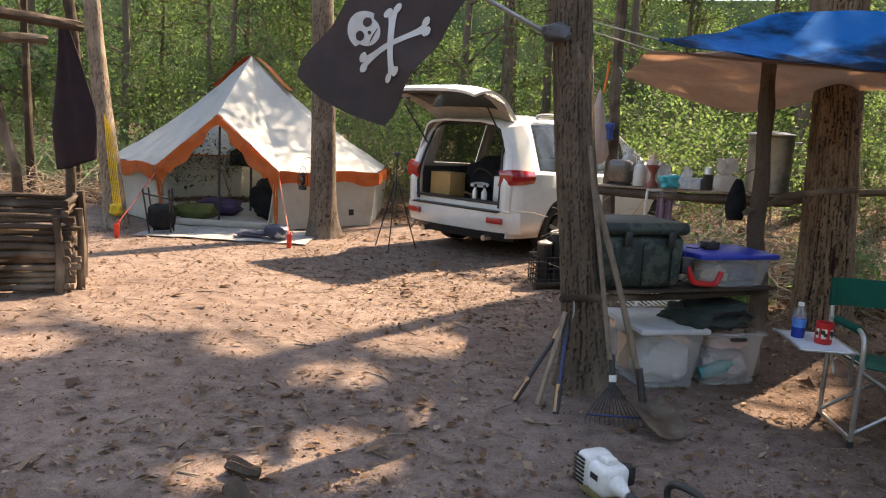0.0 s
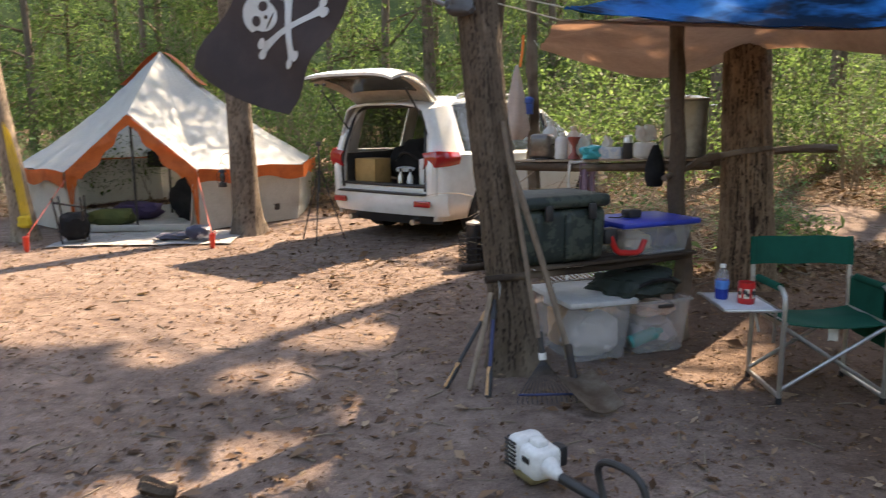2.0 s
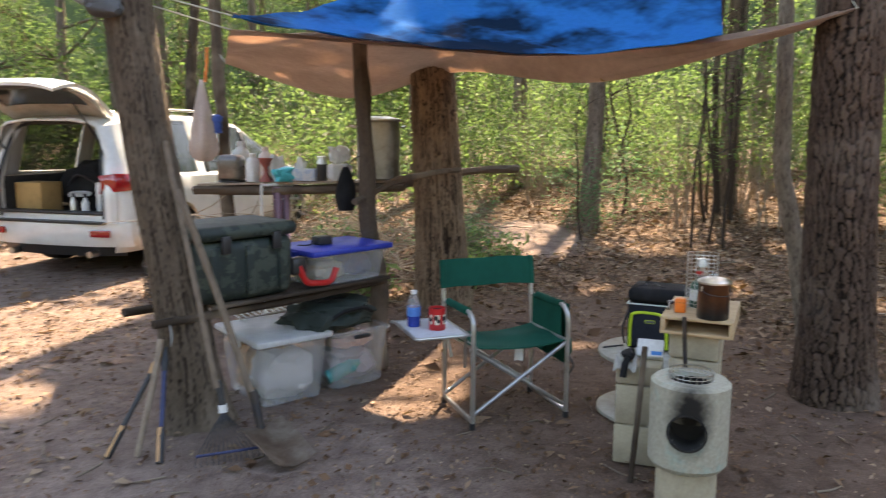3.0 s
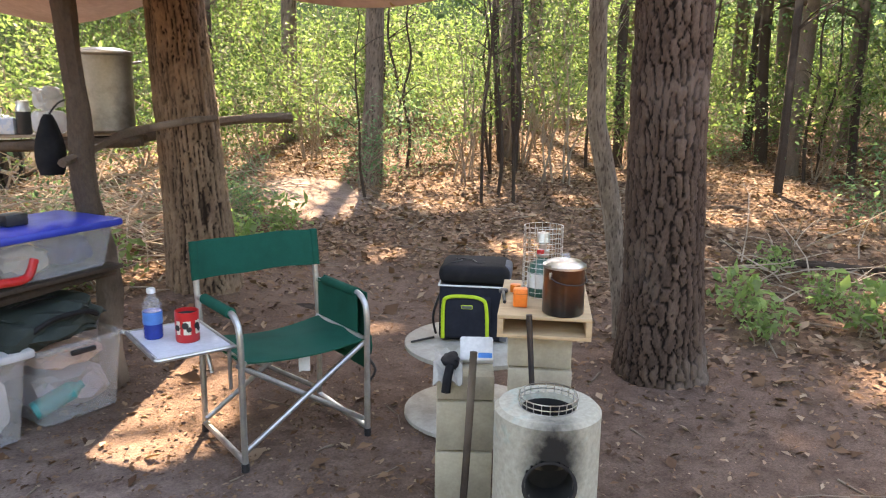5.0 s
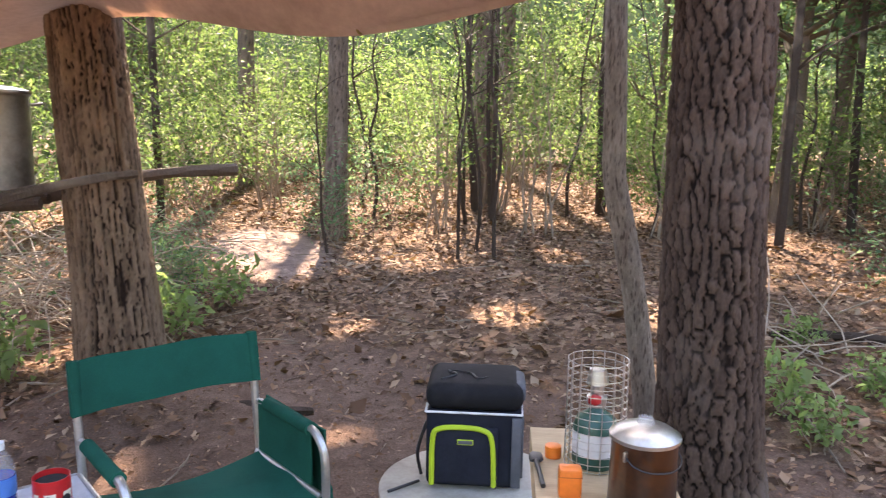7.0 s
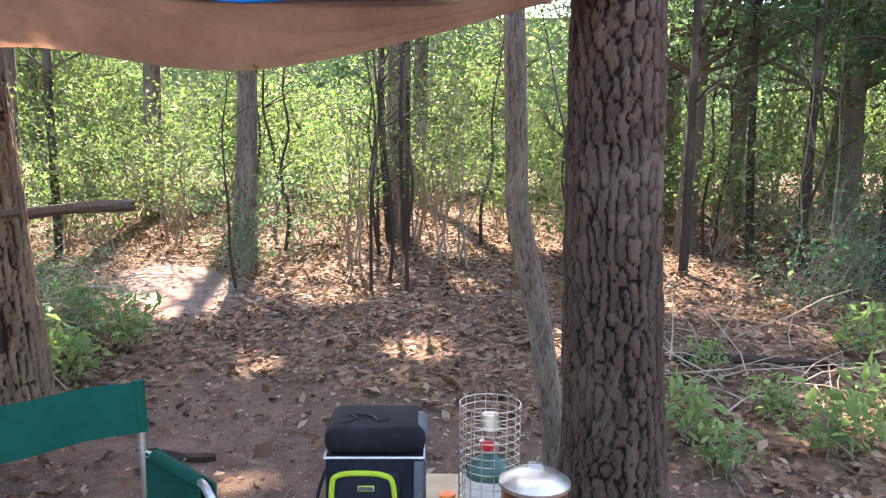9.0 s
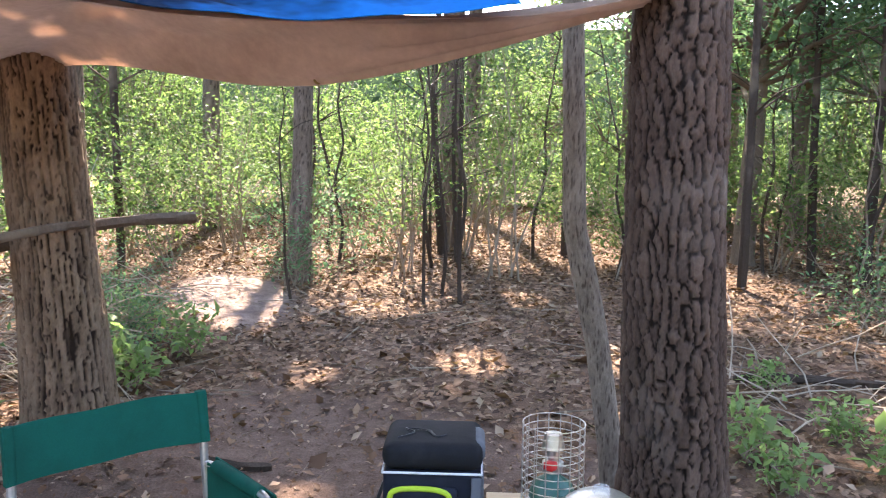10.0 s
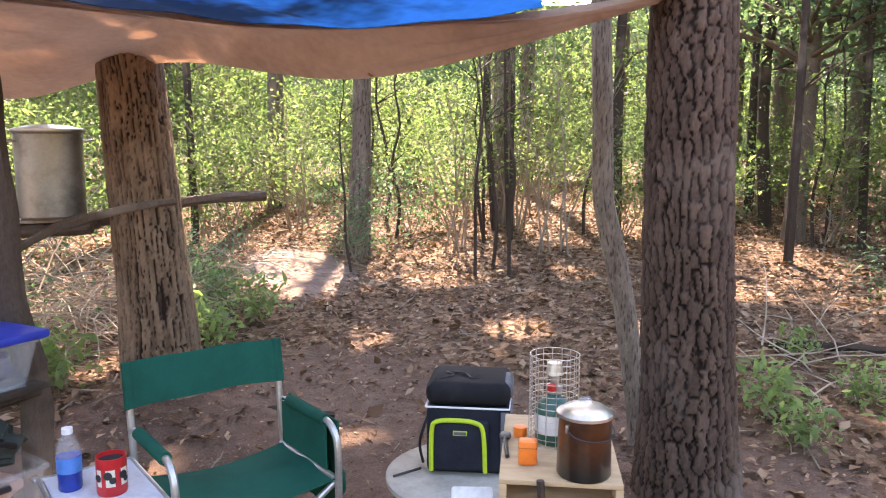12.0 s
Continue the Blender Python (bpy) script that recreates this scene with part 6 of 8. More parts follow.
def crate_box():
    m = Matrix.Translation((2.554, 2.882, 0.694)) @ Matrix.Rotation(FRONT, 4, "Z")
    ob = thing("wooden_box", "shallow plywood box on the block stack", "box", m)
    part("top", box((0.285, 0.44, 0.012), (0.142, 0.22, 0.066), 0.002), WOOD, ob)
    part("bottom", box((0.285, 0.44, 0.012), (0.142, 0.22, 0.006), 0.002), WOOD, ob)
    for x in (0.009, 0.276):
        part("side", box((0.018, 0.44, 0.048), (x, 0.22, 0.036), 0.002), WOOD, ob)
    part("back", box((0.25, 0.012, 0.048), (0.142, 0.43, 0.036), 0.002), WOOD, ob)
    top = m @ Matrix.Translation((0, 0, 0.0725))
    # coffee pot
    o = thing("coffee_pot", "sooty brown steel coffee pot with a lid", "pot", Matrix.Translation((2.725, 2.77, 0.767)))
    b = bmesh.new()
    lathe([(0, 0), (0.06, 0), (0.064, 0.006), (0.061, 0.142), (0.064, 0.147), (0.058, 0.145), (0.056, 0.01), (0, 0.008)], 36, b)
    part("body", b, ENAMEL, o)
    b = bmesh.new()
    lathe([(0.066, 0.145), (0.066, 0.152), (0.058, 0.157), (0.05, 0.163), (0.02, 0.168), (0, 0.169)], 36, b)
    lid = part("lid", b, STEEL, o, "bright steel lid")
    b = bmesh.new()
    lathe([(0.012, 0.168), (0.017, 0.175), (0.014, 0.184), (0, 0.187)], 18, b)
    part("knob", b, CLEAR, lid)
    part("bail", tube(curve([(-0.064, 0.0, 0.125), (-0.066, -0.02, 0.112), (-0.05, -0.05, 0.105), (0.0, -0.066, 0.1), (0.045, -0.052, 0.108), (0.064, -0.01, 0.125)], 5), 0.0016, 6), IRON, o)
    part("spout", tube([(0.045, 0.045, 0.12), (0.062, 0.062, 0.143)], [0.015, 0.01], 10), ENAMEL, o)
    for s in (-1, 1):
        part("ear", box((0.012, 0.006, 0.02), (s * 0.064, 0, 0.125), 0.002), STEEL, o)
    # orange box and lighter
    o = thing("matchbox", "bright orange plastic match case", "case", Matrix.Translation((2.668, 2.895, 0.767)) @ Matrix.Rotation(FRONT, 4, "Z"))
    part("case", box((0.045, 0.035, 0.06), (0, 0, 0.031), 0.006), ORANGE, o)
    part("lid_line", box((0.046, 0.036, 0.002), (0, 0, 0.045), 0.0005), mat("dark_orange", (0.5, 0.1, 0.01)), o)
    o = thing("cap", "small orange cap lying on the box", "cap", (2.79, 3.03, 0.767))
    b = bmesh.new()
    lathe([(0, 0), (0.018, 0), (0.018, 0.025), (0, 0.028)], 16, b)
    part("body", b, ORANGE, o)
    o = thing("spoon", "black plastic ladle on the wooden box", "ladle", Matrix.Translation((2.72, 3.02, 0.768)) @ Matrix.Rotation(FRONT, 4, "Z"))
    part("bowl", lumpy((0.032, 0.045, 0.014), (0, 0.03, 0.008), 0.1, 2, 2), BLACK, o)
    part("handle", tube(curve([(0, 0.015, 0.008), (0.004, -0.04, 0.01), (0.01, -0.1, 0.006)], 4), 0.0055, 8), BLACK, o)
    # propane lantern in a wire cage
    o = thing("camp_lantern", "green gas cylinder and burner in a wire cage", "lantern", (2.83, 2.95, 0.767))
    b = bmesh.new()
    lathe([(0, 0), (0.045, 0), (0.048, 0.008), (0.048, 0.085), (0.04, 0.105), (0.018, 0.12), (0.014, 0.13), (0, 0.13)], 28, b)
    part("cylinder", b, mat("green_cylinder", (0.02, 0.1, 0.07), rough=0.35), o)
    b = bmesh.new()
    lathe([(0.0487, 0.03), (0.0487, 0.078)], 28, b)
    part("wrapper", b, mat("cylinder_label", (0.7, 0.7, 0.66), (0.3, 0.55, 0.1), 0.5, scale=14, blotch_span=(0.52, 0.56)), o)
    b = bmesh.new()
    lathe([(0.02, 0.13), (0.022, 0.15), (0.012, 0.155), (0.012, 0.175), (0.024, 0.18), (0.018, 0.21), (0, 0.215)], 20, b)
    part("burner", b, STEEL, o)
    part("regulator", box((0.022, 0.022, 0.018), (-0.022, -0.01, 0.15), 0.004), RED, o)
    for k in range(16):
        a = 2 * math.pi * k / 16
        part("cage_wire", tube([(0.064 * math.cos(a), 0.064 * math.sin(a), 0), (0.064 * math.cos(a), 0.064 * math.sin(a), 0.234)], 0.0011, 4), STEEL, o)
    for k in range(15):
        z = 0.003 + 0.0164 * k
        part("cage_ring", tube([(0.064 * math.cos(2 * math.pi * j / 28), 0.064 * math.sin(2 * math.pi * j / 28), z) for j in range(29)], 0.0011, 4, cap=False), STEEL, o)


crate_box()


def stove():
    ob = thing("rocket_stove", "round painted concrete rocket stove with sooty mouth", "stove", Matrix.Translation((2.46, 2.59, 0.0)) @ Matrix.Rotation(math.atan2(-1, -1.0), 4, "Z"))
    b = bmesh.new()
    lathe([(0, 0), (0.108, 0), (0.112, 0.02), (0.112, 0.255), (0.1, 0.26), (0, 0.26)], 36, b)
    part("base", b, CONCRETE, ob)
    # drum with a round mouth: the wall is left open round the mouth, and a pipe runs in
    b = bmesh.new()
    seg, R, z0, z1 = 72, 0.145, 0.265, 0.6
    zs = np.linspace(z0 + 0.02, z1 - 0.012, 40)
    grid = [[b.verts.new((R * math.cos(2 * math.pi * j / seg), R * math.sin(2 * math.pi * j / seg), z)) for j in range(seg)] for z in zs]
    for i in range(len(zs) - 1):
        for j in range(seg):
            a = 2 * math.pi * (j + 0.5) / seg
            a = a - 2 * math.pi if a > math.pi else a
            zc = (zs[i] + zs[i + 1]) / 2
            if math.hypot(a * R, zc - 0.435) > 0.068:
                b.faces.new((grid[i][j], grid[i][(j + 1) % seg], grid[i + 1][(j + 1) % seg], grid[i + 1][j]))
    lathe([(R, z0 + 0.02), (R - 0.015, z0), (0.1, z0)], seg, b)
    lathe([(R, z1 - 0.012), (R - 0.012, z1), (0.078, z1), (0.075, z1 - 0.01), (0.075, 0.44)], seg, b)
    part("drum", b, PAINTED, ob)
    b = bmesh.new()
    # The sooty pipe ends in a black cap that stands in for unlit depth.
    ring = [(0.072, 0.012), (0.064, 0.012), (0.06, -0.09), (0, -0.09)]
    lathe(ring, 28, b, (R - 0.006, 0, 0.435), Matrix.Rotation(math.pi / 2, 4, "Y"))
    part("mouth", b, SOOT, ob)
    b = bmesh.new()
    lathe([(0, 0.45), (0.074, 0.45), (0.0745, 0.585)], 28, b)
    part("flue", b, SOOT, ob)
    for k in range(22):
        a = 2 * math.pi * k / 22
        part("mesh_wire", tube([(0.078 * math.cos(a), 0.078 * math.sin(a), 0.585), (0.082 * math.cos(a), 0.082 * math.sin(a), 0.628)], 0.0015, 4), STEEL, ob)
    for z in (0.6, 0.613, 0.628):
        part("mesh_ring", tube([(0.081 * math.cos(2 * math.pi * j / 32), 0.081 * math.sin(2 * math.pi * j / 32), z) for j in range(33)], 0.0016, 4, cap=False), STEEL, ob)


stove()


def on_blocks():
    m = Matrix.Translation((2.715, 3.19, 0.475)) @ Matrix.Rotation(FRONT + 0.1, 4, "Z")
    o = thing("cloth", "pale rag and black gloves on the block stack", "cloth", m)
    def rag(u, v):
        return (-0.11 + 0.1 * u, -0.13 + 0.22 * v, 0.012 + 0.02 * math.sin(u * 7 + v * 5) ** 2 - (0.16 * max(0, 0.25 - v)))
    part("rag", sheet(rag, 12, 16, 0.004), mat("grey_rag", (0.42, 0.4, 0.35), rough=0.95, relief=0.3), o)
    o = thing("glove", "black work glove lying on the blocks", "glove", m)
    part("palm", lumpy((0.06, 0.1, 0.04), (-0.05, -0.04, 0.03), 0.3, 31), BLACK_CLOTH, o)
    part("finger", tube(curve([(-0.05, -0.07, 0.03), (-0.06, -0.12, 0.0), (-0.065, -0.135, -0.05)], 4), 0.016, 8), BLACK_CLOTH, o)
    o = thing("paper_pack", "white pack with a blue stripe", "packet", m @ Matrix.Translation((0.04, 0.0, 0.002)) @ Matrix.Rotation(0.7, 4, "X"))
    part("pack", box((0.12, 0.1, 0.03), (0, 0.06, 0.0), 0.008), PAPER, o)
    part("stripe", box((0.05, 0.022, 0.0312), (0.03, 0.03, 0.0), 0.002), mat("blue_stripe", (0.02, 0.22, 0.6), rough=0.5), o)
    o = thing("stick", "bark-covered stick leaning on the block stack", "stick")
    rod((2.53, 3.0, -0.01), (2.63, 3.06, 0.58), 0.013, DARK_BARK, o, "wood", bend=0.006)
    o = thing("stick", "dark charred stick leaning on the box", "stick")
    rod((2.6, 2.72, 0.02), (2.605, 2.8, 0.775), 0.009, IRON, o, "wood", bend=0.003)


on_blocks()


# ---- the tent ----
def tent():
    cx, cy, ap = -3.22, 12.3, 1.95
    ob = thing("tent", "white and orange yurt tent with its door open", "tent", (cx, cy, 0.0))
    R = ap / math.cos(math.pi / 8)
    E = 1.04
    z_e, z_b, top = 0.78, 0.64, Vector((-0.12, -0.02, 2.47))
    ang = [math.radians(-112.5 + 45 * k) for k in range(8)]
    base = [Vector((R * math.cos(a), R * math.sin(a), 0.0)) for a in ang]
    eave = [Vector((v.x * E, v.y * E, z_e)) for v in base]
    apex = Vector((0.0, -ap * E, 1.53))
    # walls, the front one open
    for k in range(1, 8):
        a, b = base[k], base[(k + 1) % 8]
        c, d = eave[k], eave[(k + 1) % 8]
        def wall(u, v):
            p = a.lerp(b, u).lerp(c.lerp(d, u), v)
            n = Vector((p.x, p.y, 0)).normalized()
            return p - n * 0.05 * math.sin(math.pi * u) * math.sin(math.pi * v) + n * 0.008 * math.sin(u * 17 + v * 6)
        part("wall", sheet(wall, 14, 8, 0.003), TENT_WALL, ob)
        def band(u, v):
            p = c.lerp(d, u)
            n = Vector((p.x, p.y, 0)).normalized()
            return p + n * (0.03 + 0.012 * math.sin(u * 19 + k)) + Vector((0, 0, 0.035 - 0.18 * v * (1 + 0.16 * math.sin(u * 13 + 3 * k)) + 0.018 * math.sin(u * 9 + 2 * k)))
        part("band", sheet(band, 14, 4, 0.003), ORANGE_CLOTH, ob, "orange eave band")
    # roof panels, concave towards the peak
    def roof_point(a, b, u, v):
        p = a.lerp(b, u).lerp(top, v)
        sag = -0.12 * math.sin(math.pi * v) - 0.05 * math.sin(math.pi * u) * math.sin(math.pi * min(1, v * 1.1))
        return p + Vector((0, 0, sag + 0.012 * noise.noise(Vector((u * 7, v * 9, p.x))) + 0.006 * math.sin(u * 19 + v * 31 + 3 * p.y)))
    for k in range(1, 8):
        a, b = eave[k] + Vector((0, 0, 0.03)), eave[(k + 1) % 8] + Vector((0, 0, 0.03))
        part("roof_panel", sheet(lambda u, v: roof_point(a, b, u, v), 14, 20, 0.003), TENT_W, ob)
    # front: two panels from the door's ridge to the eaves
    for s, c in ((0, eave[0]), (1, eave[1])):
        c = c + Vector((0, 0, 0.03))
        def flank(u, v):
            lo = c.lerp(apex + Vector((0, 0, 0.02)), u)
            hi = c.lerp(top, 0.0).lerp(top, u)
            p = lo.lerp(hi, v)
            p = p + Vector((0, 0, -0.11 * math.sin(math.pi * u) * v + 0.014 * noise.noise(Vector((u * 9, v * 6, s * 5.0)))))
            return p
        part("roof_panel", sheet(flank, 18, 12, 0.003), TENT_W, ob)
        foot = base[s] + Vector((0.0, 0.0, 0.02))
        side = 1 if s else -1
        def trim(u, v):
            w = 0.05 + 0.1 * math.sin(math.pi * min(1, u * 0.85)) ** 1.3 + 0.015 * math.sin(u * 31)
            edge = (apex * 1.0).lerp(c, min(1, u / 0.62)) if u < 0.62 else c.lerp(foot, (u - 0.62) / 0.38)
            inn = Vector((-side, 0, -0.55)).normalized() if u < 0.62 else Vector((-side, 0.02, 0))
            p = edge + inn * w * v * (1.5 if u < 0.62 else 1.1 - 0.7 * min(1.0, (u - 0.62) / 0.2))
            return p + Vector((0, -0.02 - 0.012 * math.sin(u * 20 + v * 4), 0))
        part("door_trim", sheet(trim, 26, 5, 0.003), ORANGE_CLOTH, ob, "orange door edging")
        # tied-back door flap and a strip of front wall
        def flap(u, v):
            return foot.lerp(c, v) + Vector((-side * (0.02 + 0.12 * u * (1 - 0.6 * v)), 0.03 + 0.05 * math.sin(u * 12 + v * 3), 0.0))
        part("door_flap", sheet(flap, 12, 12, 0.003), TENT_WALL, ob)
    # peak vent
    for s in (-1, 1):
        def vent(u, v):
            a = Vector((s * 0.06, -0.06, 2.45)) + Vector((-0.12, 0, 0))
            b = Vector((s * 0.62, -0.05, 1.97)) + Vector((-0.12, 0.3 * 0, 0))
            p = a.lerp(b, u)
            return p + Vector((0, 0.35 * v, 0.015 + 0.02 * math.sin(u * 6)))
        part("peak_vent", sheet(vent, 10, 6, 0.004), ORANGE_CLOTH, ob)
    part("pole", tube([(-0.02, -ap + 0.06, 0.0), (-0.02, -ap + 0.06, 1.5)], 0.016, 10), BLACK, ob, "black steel door pole")
    part("pole", tube([(-0.1, 0, 0.0), (-0.11, 0, 2.42)], 0.018, 10), BLACK, ob)
    b = bmesh.new()
    b.faces.new([b.verts.new(v * 0.995 + Vector((0, 0, 0.014))) for v in base])
    part("floor", b, mat("grey_tent_floor", (0.5, 0.5, 0.48), (0.38, 0.38, 0.37), 0.7), ob)
    part("sill", box((1.56, 0.03, 0.09), (0, -ap + 0.01, 0.05), 0.01), TENT_WALL, ob)
    for x in (-0.62, 0.45):
        part("window", sheet(lambda u, v: (x - 0.35 + 0.75 * u, ap - 0.1 - 0.2 * abs(x), 0.62 + 0.42 * v), 4, 4, 0.002), mat("dark_mesh", (0.05, 0.05, 0.055), rough=0.9), ob)
    part("logo_patch", box((0.09, 0.004, 0.09), (1.86 * 0.92, -1.16, 0.22), 0.001, turn=Matrix.Rotation(math.radians(45), 4, "Z")), BLACK, ob)
    for sx, sy, ex in ((-0.83, 9.04, 0), (1.27, 9.04, 1)):
        part("guy_line", tube([eave[ex] + Vector((0, 0, -0.06)), (sx + (0 if ex else 0.0), sy - cy, 0.14)], 0.006, 6), mat("red_cord", (0.75, 0.12, 0.06), rough=0.6), ob)
    return cx, cy


tent()


def stake(x, y):
    o = thing("tent_stake", "bright red tent stake in the soil", "tent stake", (x, y, 0.0), "tent stakes")
    b = bmesh.new()
    lathe([(0, -0.05), (0.012, -0.04), (0.026, 0.0), (0.032, 0.06), (0.034, 0.15), (0.02, 0.165), (0, 0.165)], 14, b)
    part("peg", b, mat("glowing_red_plastic", (0.85, 0.06, 0.03), rough=0.35), o)
    part("hook", tube(curve([(0, 0, 0.15), (0.03, 0.0, 0.19), (0.05, 0, 0.16)], 4), 0.008, 6), RED, o)


stake(-4.05, 9.04)
stake(-1.95, 9.04)


def by_the_tent():
    def matt(u, v):
        x, y = -3.95 + 2.15 * u, 9.25 + 1.05 * v
        return (x, y, float(ground_z(x, y)) + 0.016 + 0.01 * abs(math.sin(u * 15 + v * 7)))
    solo("ground_cloth", sheet(matt, 30, 16, 0.004), mat("grey_ground_cloth", (0.36, 0.35, 0.34), (0.24, 0.23, 0.22), 0.8, relief=0.3), "grey ground cloth before the tent door", "mat")
    o = thing("camp_chair", "folded black camp chair at the tent door", "chair", Matrix.Translation((-3.72, 9.6, 0.0)) @ Matrix.Rotation(0.3, 4, "Z"))
    part("bag", lumpy((0.34, 0.3, 0.36), (0, 0, 0.2), 0.25, 41), BLACK_CLOTH, o)
    for x, y in ((-0.14, -0.1), (0.12, -0.12), (-0.1, 0.1), (0.14, 0.1)):
        part("leg", tube([(x, y, 0.0), (x * 1.2 - 0.05, y, 0.56)], 0.011, 8), IRON, o)
    part("arm", tube([(-0.2, -0.1, 0.5), (0.1, -0.12, 0.44)], 0.012, 8), IRON, o)
    o = thing("helmet", "dark blue and white bundle on the ground cloth", "bundle", (-2.2, 9.45, 0.02))
    part("shell", lumpy((0.3, 0.22, 0.18), (0, 0, 0.1), 0.25, 42), mat("navy_shell", (0.03, 0.035, 0.07), (0.4, 0.42, 0.46), 0.5, blotch_span=(0.55, 0.6)), o)
    solo("shoe_pile", lumpy((0.36, 0.2, 0.08), (0, 0, 0.04), 0.4, 43), mat("slate_cloth", (0.1, 0.1, 0.14), rough=0.9), "dark cloth heap on the ground cloth", "cloth", (-2.55, 9.55, 0.02))
    solo("backpack", lumpy((0.62, 0.42, 0.62), (0, 0, 0.31), 0.22, 44), BLACK_CLOTH, "black backpack standing inside the tent", "backpack", (-2.72, 11.3, 0.02))
    solo("sleeping_bag", lumpy((0.66, 0.5, 0.26), (0, 0, 0.13), 0.25, 45), mat("violet_cloth", (0.09, 0.06, 0.15), rough=0.85, relief=0.3), "violet sleeping bag heaped inside the tent", "sleeping bag", (-3.6, 11.6, 0.02))
    solo("sleeping_bag", lumpy((0.6, 0.4, 0.24), (0, 0, 0.12), 0.25, 46), mat("olive_cloth", (0.12, 0.14, 0.04), rough=0.85, relief=0.3), "olive green sleeping bag inside the tent", "sleeping bag", (-3.75, 10.9, 0.02))
    solo("storage_tote", box((0.8, 0.5, 0.42), (0, 0, 0.21), 0.03), mat("white_tote", (0.55, 0.55, 0.53), rough=0.5), "pale storage tote inside the tent", "tote", (-2.5, 12.0, 0.02))
    # lantern on the tree
    o = thing("lantern", "small black oil lantern hung on the tree", "lantern", (-1.99, 9.93, 0.62))
    b = bmesh.new()
    lathe([(0, 0), (0.05, 0), (0.055, 0.01), (0.05, 0.05), (0.025, 0.06), (0.025, 0.07)], 18, b)
    part("tank", b, BLACK, o)
    b = bmesh.new()
    lathe([(0.026, 0.07), (0.038, 0.11), (0.036, 0.15), (0.025, 0.18)], 18, b)
    part("chimney", b, GLASS, o)
    b = bmesh.new()
    lathe([(0.03, 0.18), (0.045, 0.19), (0.03, 0.22), (0, 0.23)], 18, b)
    part("cap", b, BLACK, o)
    for s in (-1, 1):
        part("side_tube", tube(curve([(s * 0.04, 0, 0.04), (s * 0.062, 0, 0.08), (s * 0.06, 0, 0.17), (s * 0.03, 0, 0.2)], 4), 0.005, 6), BLACK, o)
    part("bail", tube(curve([(-0.05, 0, 0.19), (-0.03, 0, 0.28), (0.0, 0, 0.3), (0.03, 0, 0.28), (0.05, 0, 0.19)], 4), 0.003, 6), BLACK, o)
    part("hook", tube(curve([(0, 0, 0.3), (0.0, 0.0, 0.38), (0.05, 0.05, 0.42), (0.1, 0.1, 0.4)], 4), 0.004, 6), IRON, o)


by_the_tent()
o = thing("rope", "yellow rope coiled round a slim trunk", "rope")
for k in range(5):
    part("strand", tube(curve([(-4.53 + 0.02 * k, 9.77 - 0.004 * k, 1.45 - 0.03 * k), (-4.49 + 0.024 * k, 9.77, 0.95), (-4.43 + 0.022 * k, 9.755, 0.5), (-4.4 + 0.026 * k, 9.735, 0.24)], 6), 0.007, 6), YELLOW_ROPE, o)
part("knot", lumpy((0.16, 0.09, 0.16), (-4.36, 9.71, 0.24), 0.4, 51), YELLOW_ROPE, o)


